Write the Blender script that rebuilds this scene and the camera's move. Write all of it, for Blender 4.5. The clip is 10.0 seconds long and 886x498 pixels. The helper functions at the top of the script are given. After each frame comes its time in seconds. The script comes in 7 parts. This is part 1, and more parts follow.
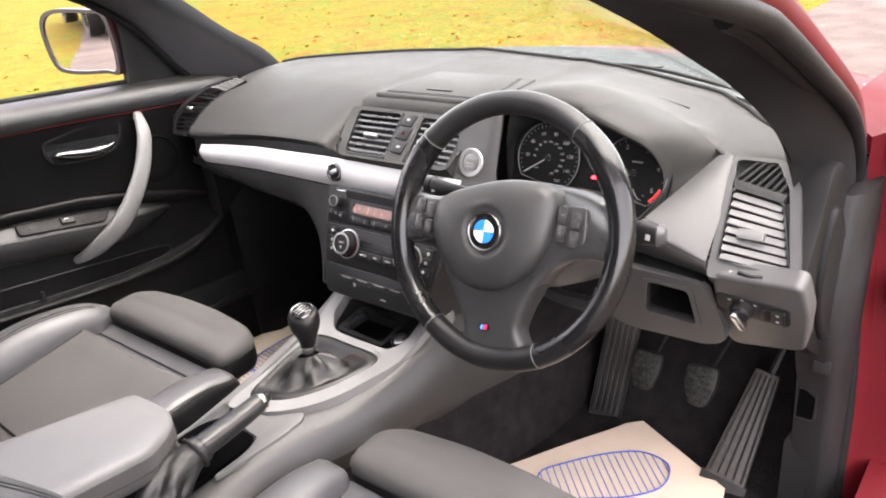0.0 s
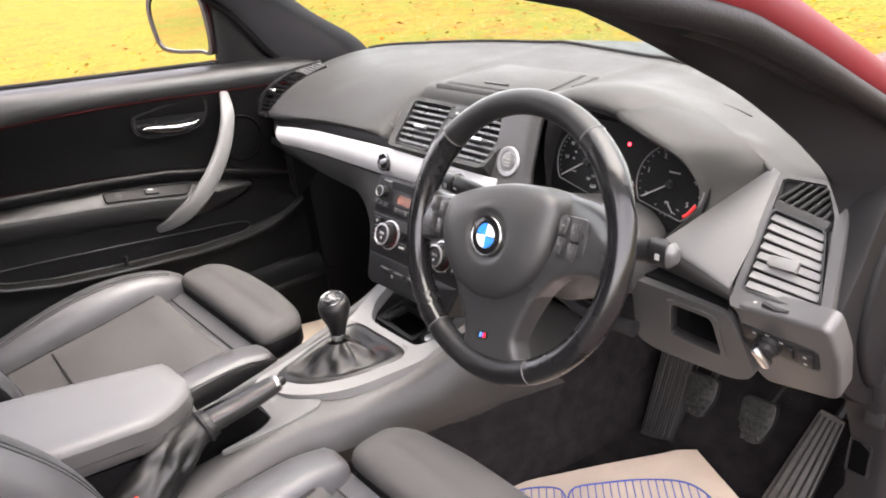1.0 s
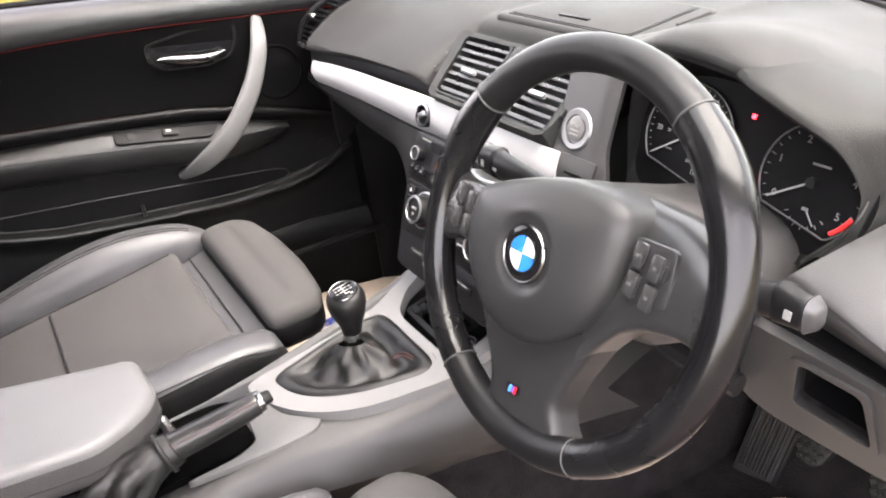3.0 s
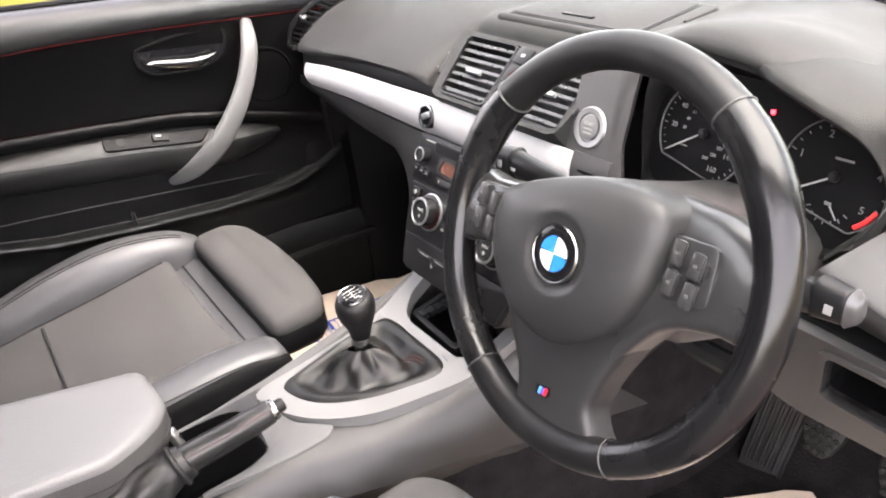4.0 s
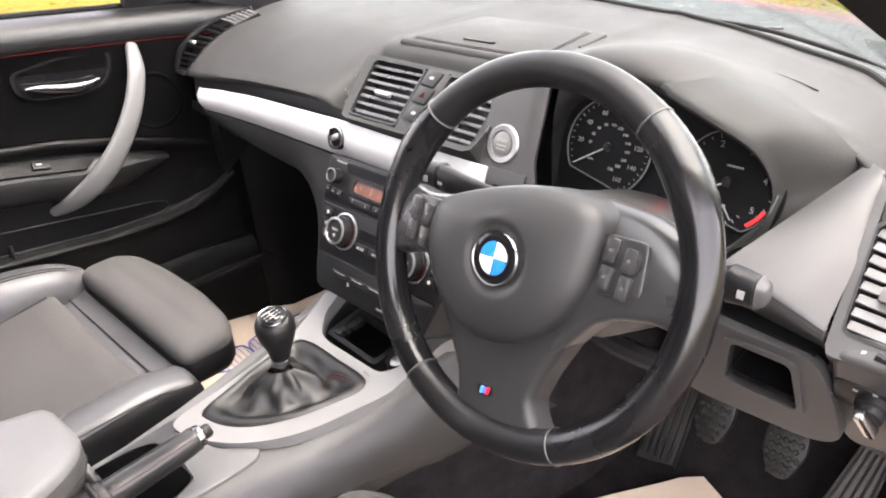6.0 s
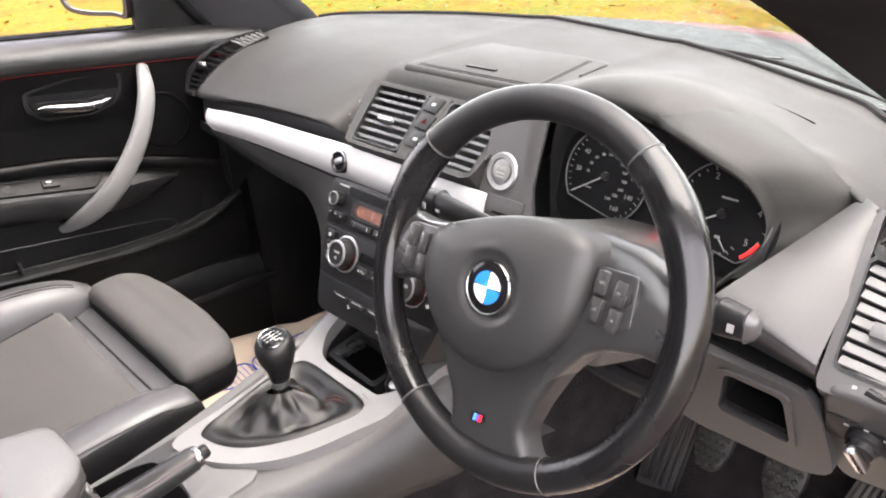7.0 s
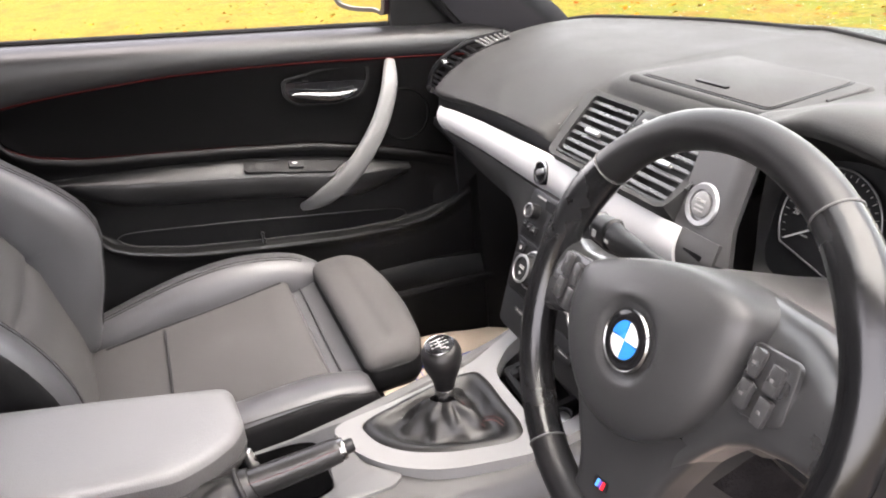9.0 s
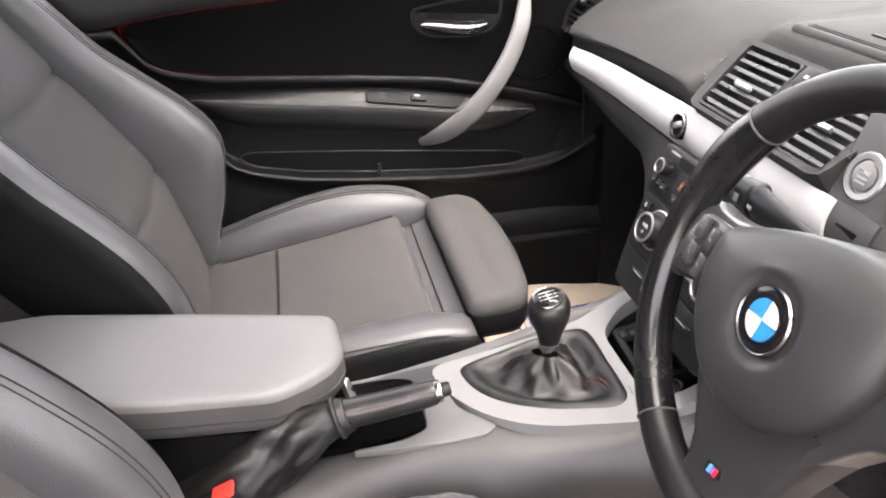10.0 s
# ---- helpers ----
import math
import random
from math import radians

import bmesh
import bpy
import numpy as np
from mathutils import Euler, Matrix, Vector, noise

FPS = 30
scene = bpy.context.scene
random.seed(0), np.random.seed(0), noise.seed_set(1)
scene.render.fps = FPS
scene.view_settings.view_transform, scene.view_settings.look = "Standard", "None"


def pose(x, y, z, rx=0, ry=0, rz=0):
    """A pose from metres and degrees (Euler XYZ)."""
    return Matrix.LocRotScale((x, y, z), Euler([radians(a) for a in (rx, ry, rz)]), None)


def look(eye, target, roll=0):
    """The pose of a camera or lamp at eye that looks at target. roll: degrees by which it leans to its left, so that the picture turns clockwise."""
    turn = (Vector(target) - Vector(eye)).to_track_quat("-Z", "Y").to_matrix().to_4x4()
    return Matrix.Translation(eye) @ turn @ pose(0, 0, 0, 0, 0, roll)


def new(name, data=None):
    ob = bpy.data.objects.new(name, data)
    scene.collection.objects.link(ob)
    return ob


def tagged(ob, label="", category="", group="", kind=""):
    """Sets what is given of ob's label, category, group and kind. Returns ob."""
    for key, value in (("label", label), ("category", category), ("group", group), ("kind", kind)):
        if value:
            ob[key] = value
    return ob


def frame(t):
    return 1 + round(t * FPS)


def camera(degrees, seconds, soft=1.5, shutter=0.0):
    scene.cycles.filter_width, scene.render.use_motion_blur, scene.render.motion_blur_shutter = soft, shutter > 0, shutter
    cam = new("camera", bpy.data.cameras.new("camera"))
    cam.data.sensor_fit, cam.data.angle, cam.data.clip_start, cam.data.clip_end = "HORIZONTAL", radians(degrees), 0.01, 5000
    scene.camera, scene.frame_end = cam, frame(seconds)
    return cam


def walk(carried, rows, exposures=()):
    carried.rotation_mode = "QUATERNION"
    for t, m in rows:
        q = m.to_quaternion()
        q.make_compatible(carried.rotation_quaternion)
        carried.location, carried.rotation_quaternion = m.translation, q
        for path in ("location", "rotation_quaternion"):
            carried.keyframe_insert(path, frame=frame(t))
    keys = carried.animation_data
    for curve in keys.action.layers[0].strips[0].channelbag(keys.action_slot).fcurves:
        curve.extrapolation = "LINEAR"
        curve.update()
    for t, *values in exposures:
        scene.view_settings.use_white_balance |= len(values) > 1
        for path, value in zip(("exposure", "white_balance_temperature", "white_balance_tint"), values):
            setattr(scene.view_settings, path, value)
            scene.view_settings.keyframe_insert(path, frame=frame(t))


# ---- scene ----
cam = camera(60.6, 10.0, 1.9)
# The walk: a base pose in the car's frame (x right, y forward, z up, origin on the ground below the gear lever), then the way from it.
SPAN = 0.89
BASE = pose(0.8934, -0.6785, 1.2063, -24.44, 5.54, 38.435)
ROWS = [
    (0.0, 0.0, 0.0, 0.0, -0.0, 0.0, 0.0),
    (0.5, 0.1195, 0.0371, 0.0128, 5.99, -0.74, -2.67),
    (1.0, 0.1876, 0.0557, 0.026, 10.55, -1.33, -4.61),
    (1.5, 0.2026, 0.1179, 0.0464, 12.86, -2.6, -5.97),
    (2.0, 0.2086, 0.2311, 0.0817, 14.38, -4.9, -6.62),
    (2.5, 0.2024, 0.3315, 0.1018, 15.85, -6.49, -6.67),
    (3.0, 0.1867, 0.3943, 0.1109, 17.83, -7.66, -7.16),
    (4.5, 0.1053, 0.3663, 0.0945, 12.15, -6.65, -5.32),
    (5.0, 0.0743, 0.3479, 0.0849, 7.26, -5.26, -4.71),
    (5.5, 0.0702, 0.344, 0.0813, 5.64, -4.61, -4.65),
    (7.0, 0.0893, 0.3337, 0.0974, 6.39, -3.08, -5.55),
    (7.5, 0.0871, 0.3416, 0.1085, 7.33, -2.48, -6.12),
    (8.0, 0.1077, 0.3666, 0.1099, 9.27, -2.34, -6.58),
    (8.5, 0.1533, 0.4113, 0.1225, 18.22, -3.99, -9.52),
    (9.0, 0.1862, 0.4356, 0.1347, 27.53, -6.26, -12.09),
    (9.5, 0.2119, 0.4612, 0.1383, 32.76, -8.71, -13.06),
    (10.0, 0.1588, 0.4693, 0.1277, 36.89, -12.85, -16.46),
]
walk(cam, [(t, BASE @ pose(SPAN * x, SPAN * y, SPAN * z, 90 + pitch, roll, yaw)) for t, x, y, z, yaw, pitch, roll in ROWS],
     exposures=[(0.0, 3.40, 6950, 20), (1.0, 3.40, 6950, 20), (3.0, 3.51, 6950, 20), (5.5, 3.51, 6950, 20), (8.0, 3.44, 6950, 20), (10.0, 3.42, 6950, 20)])

# ---- light: a bright overcast day ----
world = bpy.data.worlds.new("overcast_sky")
scene.world = world
world.use_nodes = True
wn, wl = world.node_tree.nodes, world.node_tree.links
sky = wn.new("ShaderNodeTexSky")
sky.sky_type, sky.sun_disc, sky.sun_elevation, sky.sun_rotation = "NISHITA", False, radians(60), radians(135)
cloud = wn.new("ShaderNodeHueSaturation")
cloud.inputs["Saturation"].default_value = 0.25
wl.new(sky.outputs[0], cloud.inputs["Color"])
wl.new(cloud.outputs[0], wn["Background"].inputs["Color"])
wn["Background"].inputs["Strength"].default_value = 0.175
sun_data = bpy.data.lights.new("sun", "SUN")
sun_data.energy, sun_data.angle, sun_data.color = 1.2, radians(60), (1.0, 0.95, 0.9)
sun = new("sun", sun_data)
sun.matrix_world = look((1.9, 2.0, 6.5), (0, 0, 0.5))

# ---- materials ----
def material(name, colour, rough=0.5, metal=0.0, grain=0.0, grain_size=0.002, stain=0.0, stain_size=0.15, wear=0.1, voronoi=False, coat=0.0, spec=0.5):
    """A surface with fine relief (grain), broad colour stains and a little wear in its gloss. Sizes in metres."""
    m = bpy.data.materials.new(name)
    m.use_nodes = True
    n, l = m.node_tree.nodes, m.node_tree.links
    b = n["Principled BSDF"]
    b.inputs["Base Color"].default_value = (*colour, 1)
    b.inputs["Roughness"].default_value, b.inputs["Metallic"].default_value = rough, metal
    b.inputs["Coat Weight"].default_value, b.inputs["Specular IOR Level"].default_value = coat, spec
    where = n.new("ShaderNodeTexCoord")
    broad = n.new("ShaderNodeTexNoise")
    broad.inputs["Scale"].default_value, broad.inputs["Detail"].default_value = 1 / stain_size, 6
    l.new(where.outputs["Object"], broad.inputs["Vector"])
    if stain:
        mix = n.new("ShaderNodeMix")
        mix.data_type = "RGBA"
        mix.inputs["A"].default_value = (*[c * (1 - stain) for c in colour], 1)
        mix.inputs["B"].default_value = (*[min(1, c * (1 + stain)) for c in colour], 1)
        ramp = n.new("ShaderNodeMapRange")
        ramp.inputs["From Min"].default_value, ramp.inputs["From Max"].default_value = 0.3, 0.7
        l.new(broad.outputs["Fac"], ramp.inputs["Value"])
        l.new(ramp.outputs[0], mix.inputs["Factor"])
        l.new(mix.outputs["Result"], b.inputs["Base Color"])
    if wear:
        gloss = n.new("ShaderNodeMapRange")
        gloss.inputs["From Min"].default_value, gloss.inputs["From Max"].default_value = 0.3, 0.7
        gloss.inputs["To Min"].default_value, gloss.inputs["To Max"].default_value = max(0.02, rough - wear), min(1, rough + wear)
        l.new(broad.outputs["Fac"], gloss.inputs["Value"])
        l.new(gloss.outputs[0], b.inputs["Roughness"])
    if grain:
        fine = n.new("ShaderNodeTexVoronoi" if voronoi else "ShaderNodeTexNoise")
        fine.inputs["Scale"].default_value = 1 / grain_size
        l.new(where.outputs["Object"], fine.inputs["Vector"])
        bump = n.new("ShaderNodeBump")
        bump.inputs["Strength"].default_value, bump.inputs["Distance"].default_value = grain, grain_size * 0.5
        l.new(fine.outputs["Distance" if voronoi else "Fac"], bump.inputs["Height"])
        l.new(bump.outputs[0], b.inputs["Normal"])
    return m


def emitter(name, colour, strength):
    m = bpy.data.materials.new(name)
    m.use_nodes = True
    b = m.node_tree.nodes["Principled BSDF"]
    b.inputs["Base Color"].default_value = (*colour, 1)
    b.inputs["Emission Color"].default_value, b.inputs["Emission Strength"].default_value = (*colour, 1), strength
    return m


def glass(name, tint=(0.9, 0.95, 0.93)):
    m = bpy.data.materials.new(name)
    m.use_nodes = True
    b = m.node_tree.nodes["Principled BSDF"]
    b.inputs["Base Color"].default_value, b.inputs["Roughness"].default_value = (*tint, 1), 0.0
    b.inputs["Transmission Weight"].default_value, b.inputs["IOR"].default_value = 1.0, 1.05
    return m


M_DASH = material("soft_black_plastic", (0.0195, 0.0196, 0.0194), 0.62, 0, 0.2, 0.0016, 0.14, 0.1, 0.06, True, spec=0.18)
M_FASCIA = material("smooth_charcoal_fascia", (0.025, 0.0247, 0.0248), 0.46, 0, 0.12, 0.0012, 0.12, 0.12, 0.07, True, spec=0.5)
# darker, duller copy of the lower plastic, shade put into its colour
M_DARKPLASTIC = material("shaded_end_plastic", (0.0048, 0.0048, 0.0051), 0.5, 0, 0.2, 0.0012, 0.15, 0.15, 0.08, True, spec=0.08)
M_LOWER = material("hard_black_plastic", (0.0088, 0.0089, 0.0093), 0.45, 0, 0.2, 0.0012, 0.15, 0.15, 0.08, True, spec=0.3)
M_TRIM = material("satin_silver_trim", (0.36, 0.36, 0.358), 0.45, 0.05, 0.03, 0.002, 0.03, 0.1, 0.05)
M_SURROUND = material("satin_silver_surround", (0.125, 0.125, 0.124), 0.45, 0.2, 0.03, 0.002, 0.03, 0.1, 0.05)
M_METAL = material("brushed_aluminium", (0.4, 0.4, 0.4), 0.3, 0.9, 0.05, 0.001, 0.05, 0.05, 0.08)
M_RINGMETAL = material("dull_ring_metal", (0.2, 0.2, 0.2), 0.4, 0.8, 0.04, 0.001)
M_DARKCHROME = material("dark_chrome", (0.2, 0.2, 0.2), 0.25, 1.0)
M_CHROME = material("chrome", (0.38, 0.38, 0.39), 0.2, 1.0)
M_LEATHER = material("black_leather", (0.011, 0.011, 0.0112), 0.42, 0, 0.15, 0.0022, 0.2, 0.08, 0.1, True, spec=0.18)
M_RIM = material("worn_leather_rim", (0.0055, 0.0053, 0.0056), 0.42, 0, 0.06, 0.0013, 0.15, 0.04, 0.06, True, spec=0.28)
M_CARPET = material("black_carpet", (0.0105, 0.0094, 0.0099), 0.95, 0, 1.0, 0.004, 0.4, 0.03, 0.03, spec=0.05)
# near-black: real dark plastic, and shade painted into recesses
M_DARK = material("dark_plastic_and_recess_shade", (0.0025, 0.0025, 0.0028), 0.5, 0, 0.1, 0.002, spec=0.1)
# near-black for flat plates that carry the shade of a hole
M_HOLESHADE = material("painted_hole_shade", (0.0008, 0.0008, 0.0009), 0.9, spec=0.02)
M_GLOSS = material("gloss_black", (0.005, 0.005, 0.0055), 0.12, spec=0.2)
M_BUTTON = material("button_plastic", (0.0072, 0.0073, 0.0077), 0.4, 0, 0.1, 0.001, spec=0.18)
M_MARK = material("white_marking", (0.2, 0.2, 0.195), 0.6, spec=0.2)
M_RED = material("red_thread", (0.026, 0.0011, 0.0013), 0.8, 0, 0.3, 0.001, spec=0.05)
M_THREAD = material("black_thread", (0.005, 0.005, 0.0055), 0.8)
M_RUBBER = material("black_rubber", (0.0125, 0.012, 0.0115), 0.5, 0, 0.3, 0.003, 0.35, 0.02, 0.1, spec=0.22)
M_PAPER = material("brown_mat_paper", (0.47, 0.385, 0.305), 0.8, 0, 0.3, 0.004, 0.06, 0.1, 0.05)
M_INK = material("blue_ink", (0.03, 0.06, 0.3), 0.7)
M_PAINT = material("dark_red_car_paint", (0.052, 0.0030, 0.0048), 0.6, 0.0, 0.0, 0.001, 0.2, 0.2, 0.1, spec=0.08)
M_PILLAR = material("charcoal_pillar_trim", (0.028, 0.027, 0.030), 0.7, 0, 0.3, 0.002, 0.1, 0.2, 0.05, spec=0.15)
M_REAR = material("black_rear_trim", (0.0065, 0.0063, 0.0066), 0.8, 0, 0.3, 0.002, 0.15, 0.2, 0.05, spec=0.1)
# driver's side copy of the pillar trim, shade put into its colour
M_PILLARSHADE = material("shaded_pillar_trim", (0.0045, 0.0043, 0.0047), 0.6, 0, 0.2, 0.0015, 0.1, 0.2, 0.05, spec=0.12)
M_WET = material("wet_grey_scuttle", (0.021, 0.025, 0.0245), 0.55, 0, 0.6, 0.006, 0.5, 0.02, 0.12, spec=0.2)
# black thigh skirts, and seat sides with shade put into the colour
M_FLANK = material("black_and_shaded_leather", (0.0055, 0.0055, 0.0058), 0.5, 0, 0.15, 0.002, 0.2, 0.08, 0.08, True, spec=0.05)
M_GAITER = material("soft_gaiter_leather", (0.0048, 0.0048, 0.0047), 0.45, 0, 0.1, 0.002, 0.2, 0.05, 0.1, True, spec=0.4)
M_SEAL = material("rubber_door_seal", (0.0042, 0.004, 0.0044), 0.6, 0, 0.2, 0.003, spec=0.14)
def lawn(name):
    """Autumn grass: green and straw patches under yellow and orange leaf litter."""
    m = material(name, (0.13, 0.15, 0.012), 0.95, 0, 1.0, 0.05, 0.45, 0.5, 0.03, spec=0.02)
    n, l = m.node_tree.nodes, m.node_tree.links
    where = n.new("ShaderNodeTexCoord")
    last = None
    for size, lo, hi, colour in ((1.6, 0.42, 0.62, (0.114, 0.080, 0.014)), (0.45, 0.5, 0.66, (0.112, 0.060, 0.013)), (0.09, 0.56, 0.66, (0.14, 0.098, 0.02)), (0.05, 0.58, 0.66, (0.037, 0.044, 0.006))):
        f = n.new("ShaderNodeTexNoise")
        f.inputs["Scale"].default_value, f.inputs["Detail"].default_value = 1 / size, 5
        l.new(where.outputs["Object"], f.inputs["Vector"])
        r = n.new("ShaderNodeMapRange")
        r.inputs["From Min"].default_value, r.inputs["From Max"].default_value = lo, hi
        l.new(f.outputs["Fac"], r.inputs["Value"])
        mix = n.new("ShaderNodeMix")
        mix.data_type = "RGBA"
        mix.inputs["A"].default_value, mix.inputs["B"].default_value = (0.080, 0.082, 0.013, 1), (*colour, 1)
        if last:
            l.new(last, mix.inputs["A"])
        l.new(r.outputs[0], mix.inputs["Factor"])
        last = mix.outputs["Result"]
    # the open lawn ahead has fewer leaves and stays greener
    place, ahead, green = n.new("ShaderNodeSeparateXYZ"), n.new("ShaderNodeMapRange"), n.new("ShaderNodeMix")
    l.new(where.outputs["Object"], place.inputs[0])
    l.new(place.outputs["Y"], ahead.inputs["Value"])
    ahead.inputs["From Min"].default_value, ahead.inputs["From Max"].default_value, ahead.inputs["To Max"].default_value = 7, 13, 0.62
    green.data_type = "RGBA"
    green.inputs["B"].default_value = (0.066, 0.078, 0.017, 1)
    l.new(ahead.outputs[0], green.inputs["Factor"])
    l.new(last, green.inputs["A"])
    l.new(green.outputs["Result"], n["Principled BSDF"].inputs["Base Color"])
    return m


M_GRASS = lawn("autumn_grass")
M_ROAD = material("pale_gravel_drive", (0.08, 0.065, 0.058), 0.95, 0, 0.8, 0.03, 0.25, 0.4, 0.03, spec=0.03)
M_HEADLINER = material("grey_headliner", (0.27, 0.265, 0.26), 0.9, 0, 0.3, 0.003, 0.05)
M_GLASS = glass("window_glass", (0.85, 0.905, 0.865))
M_MIRROR = material("mirror_glass", (0.9, 0.9, 0.9), 0.02, 1.0, wear=0)


# ---- mesh helpers ----
def finish(name, bm, mat, parent=None, label="", smooth=40):
    bmesh.ops.recalc_face_normals(bm, faces=bm.faces)
    me = bpy.data.meshes.new(name)
    for f in bm.faces:
        f.smooth = True
    bm.to_mesh(me)
    bm.free()
    me.set_sharp_from_angle(angle=radians(smooth))
    me.materials.append(mat)
    ob = new(name, me)
    if parent is not None:
        ob.parent = parent
    if label:
        tagged(ob, label)
    return ob


def part(name, bm, mat, parent, label="", smooth=40):
    return finish(name, bm, mat, parent, label, smooth)


def thing(name, label, category, kind="", group=""):
    return tagged(new(name), label, category, group, kind)


def V(*a):
    return Vector(a)


def box(size, m=Matrix(), bevel=0.0, seg=2):
    bm = bmesh.new()
    bmesh.ops.create_cube(bm, size=1)
    bmesh.ops.scale(bm, vec=size, verts=bm.verts)
    if bevel:
        bmesh.ops.bevel(bm, geom=list(bm.edges), offset=bevel, segments=seg, profile=0.6, affect="EDGES", clamp_overlap=True)
    bmesh.ops.transform(bm, matrix=m, verts=bm.verts)
    return bm


def span(lo, hi, bevel=0.0, seg=2):
    """A box from corner to corner."""
    lo, hi = Vector(lo), Vector(hi)
    return box(hi - lo, Matrix.Translation((lo + hi) / 2), bevel, seg)


def loft(sections, ring=True, caps=True, closed=False):
    """Skin through sections of equal length. ring: each section is a loop. closed: the last joins the first."""
    bm = bmesh.new()
    rows = [[bm.verts.new(p) for p in s] for s in sections]
    n = len(rows[0])
    pairs = list(zip(rows, rows[1:])) + ([(rows[-1], rows[0])] if closed else [])
    for a, b in pairs:
        for i in range(n if ring else n - 1):
            j = (i + 1) % n
            bm.faces.new((a[i], a[j], b[j], b[i]))
    if ring and caps and not closed:
        bm.faces.new(rows[0][::-1])
        bm.faces.new(rows[-1])
    return bm


def thicken(bm, depth):
    """Gives an open sheet a thickness, inwards along the normals."""
    bmesh.ops.recalc_face_normals(bm, faces=bm.faces)
    bmesh.ops.solidify(bm, geom=list(bm.faces), thickness=depth)
    return bm


def spline(points, n):
    """n points along a smooth line through the given ones."""
    pts = [Vector(p) for p in points]
    pts = [pts[0] * 2 - pts[1]] + pts + [pts[-1] * 2 - pts[-2]]
    out, segs = [], len(pts) - 3
    for k in range(n):
        u = k / (n - 1) * segs
        i = min(int(u), segs - 1)
        f = u - i
        a, b, c, d = pts[i:i + 4]
        out.append(0.5 * (2 * b + (c - a) * f + (2 * a - 5 * b + 4 * c - d) * f * f + (3 * b - a - 3 * c + d) * f ** 3))
    return out


def tube(points, radius, seg=10, n=0, flat=1.0, closed=False):
    """A round bar along a line. radius: a number or a function of 0..1; flat: its height against its width."""
    pts = spline(points, n) if n else [Vector(p) for p in points]
    sections, side = [], None
    count = len(pts)
    for i, p in enumerate(pts):
        a, b = (pts[i - 1], pts[(i + 1) % count]) if closed else (pts[max(i - 1, 0)], pts[min(i + 1, count - 1)])
        t = (b - a).normalized()
        if side is None:
            side = t.cross(V(0, 0, 1) if abs(t.z) < 0.9 else V(1, 0, 0)).normalized()
        side = (side - t * side.dot(t)).normalized()
        up = side.cross(t)
        r = radius(i / (count - 1)) if callable(radius) else radius
        sections.append([p + side * (r * math.cos(q)) + up * (r * flat * math.sin(q)) for q in [2 * math.pi * k / seg for k in range(seg)]])
    return loft(sections, True, True, closed)


def lathe(profile, m=Matrix(), seg=32):
    """Turns (radius, height) pairs round the local z axis."""
    sections = [[V(r * math.cos(2 * math.pi * k / seg), r * math.sin(2 * math.pi * k / seg), z) for k in range(seg)] for r, z in profile]
    bm = loft(sections)
    bmesh.ops.transform(bm, matrix=m, verts=bm.verts)
    return bm


def plate(outline, depth, m=Matrix(), bevel=0.0, seg=2):
    """A flat piece: a 2D outline in the local xy plane, depth along local z downwards, its upper edge rounded."""
    bm = bmesh.new()
    top = [bm.verts.new((x, y, 0)) for x, y in outline]
    f = bm.faces.new(top)
    f.normal_update()
    if f.normal.z < 0:
        f.normal_flip()
    ext = bmesh.ops.extrude_face_region(bm, geom=[f])
    low = [v for v in ext["geom"] if isinstance(v, bmesh.types.BMVert)]
    bmesh.ops.translate(bm, vec=(0, 0, -depth), verts=low)
    if bevel:
        edges = [e for e in bm.edges if all(abs(v.co.z) < 1e-6 for v in e.verts)]
        bmesh.ops.bevel(bm, geom=edges, offset=bevel, segments=seg, profile=0.5, affect="EDGES", clamp_overlap=True)
    bmesh.ops.transform(bm, matrix=m, verts=bm.verts)
    return bm


def rounded(w, h, r, n=5):
    """A rounded rectangle's outline, centred."""
    out = []
    for cx, cy, a in ((w / 2 - r, h / 2 - r, 0), (r - w / 2, h / 2 - r, 90), (r - w / 2, r - h / 2, 180), (w / 2 - r, r - h / 2, 270)):
        out += [(cx + r * math.cos(radians(a + 90 * k / n)), cy + r * math.sin(radians(a + 90 * k / n))) for k in range(n + 1)]
    return out


def disc(r, n=32, ry=None):
    return [(r * math.cos(2 * math.pi * k / n), (ry or r) * math.sin(2 * math.pi * k / n)) for k in range(n)]


def joined(*bms):
    out = bmesh.new()
    for b in bms:
        me = bpy.data.meshes.new("piece")
        b.to_mesh(me)
        b.free()
        out.from_mesh(me)
        bpy.data.meshes.remove(me)
    return out


def facing(origin, normal, up=(0, 0, 1)):
    """A frame whose z axis is the normal and whose y axis points up: for plates set into a face."""
    z = Vector(normal).normalized()
    x = Vector(up).cross(z).normalized()
    y = z.cross(x)
    return Matrix(((x.x, y.x, z.x, origin[0]), (x.y, y.y, z.y, origin[1]), (x.z, y.z, z.z, origin[2]), (0, 0, 0, 1)))


def lerp(table, x):
    """Piecewise linear look-up in ((x, value), ...)."""
    xs = [p[0] for p in table]
    vals = np.array([p[1] for p in table], dtype=float)
    if vals.ndim == 1:
        return float(np.interp(x, xs, vals))
    return [float(np.interp(x, xs, vals[:, k])) for k in range(vals.shape[1])]


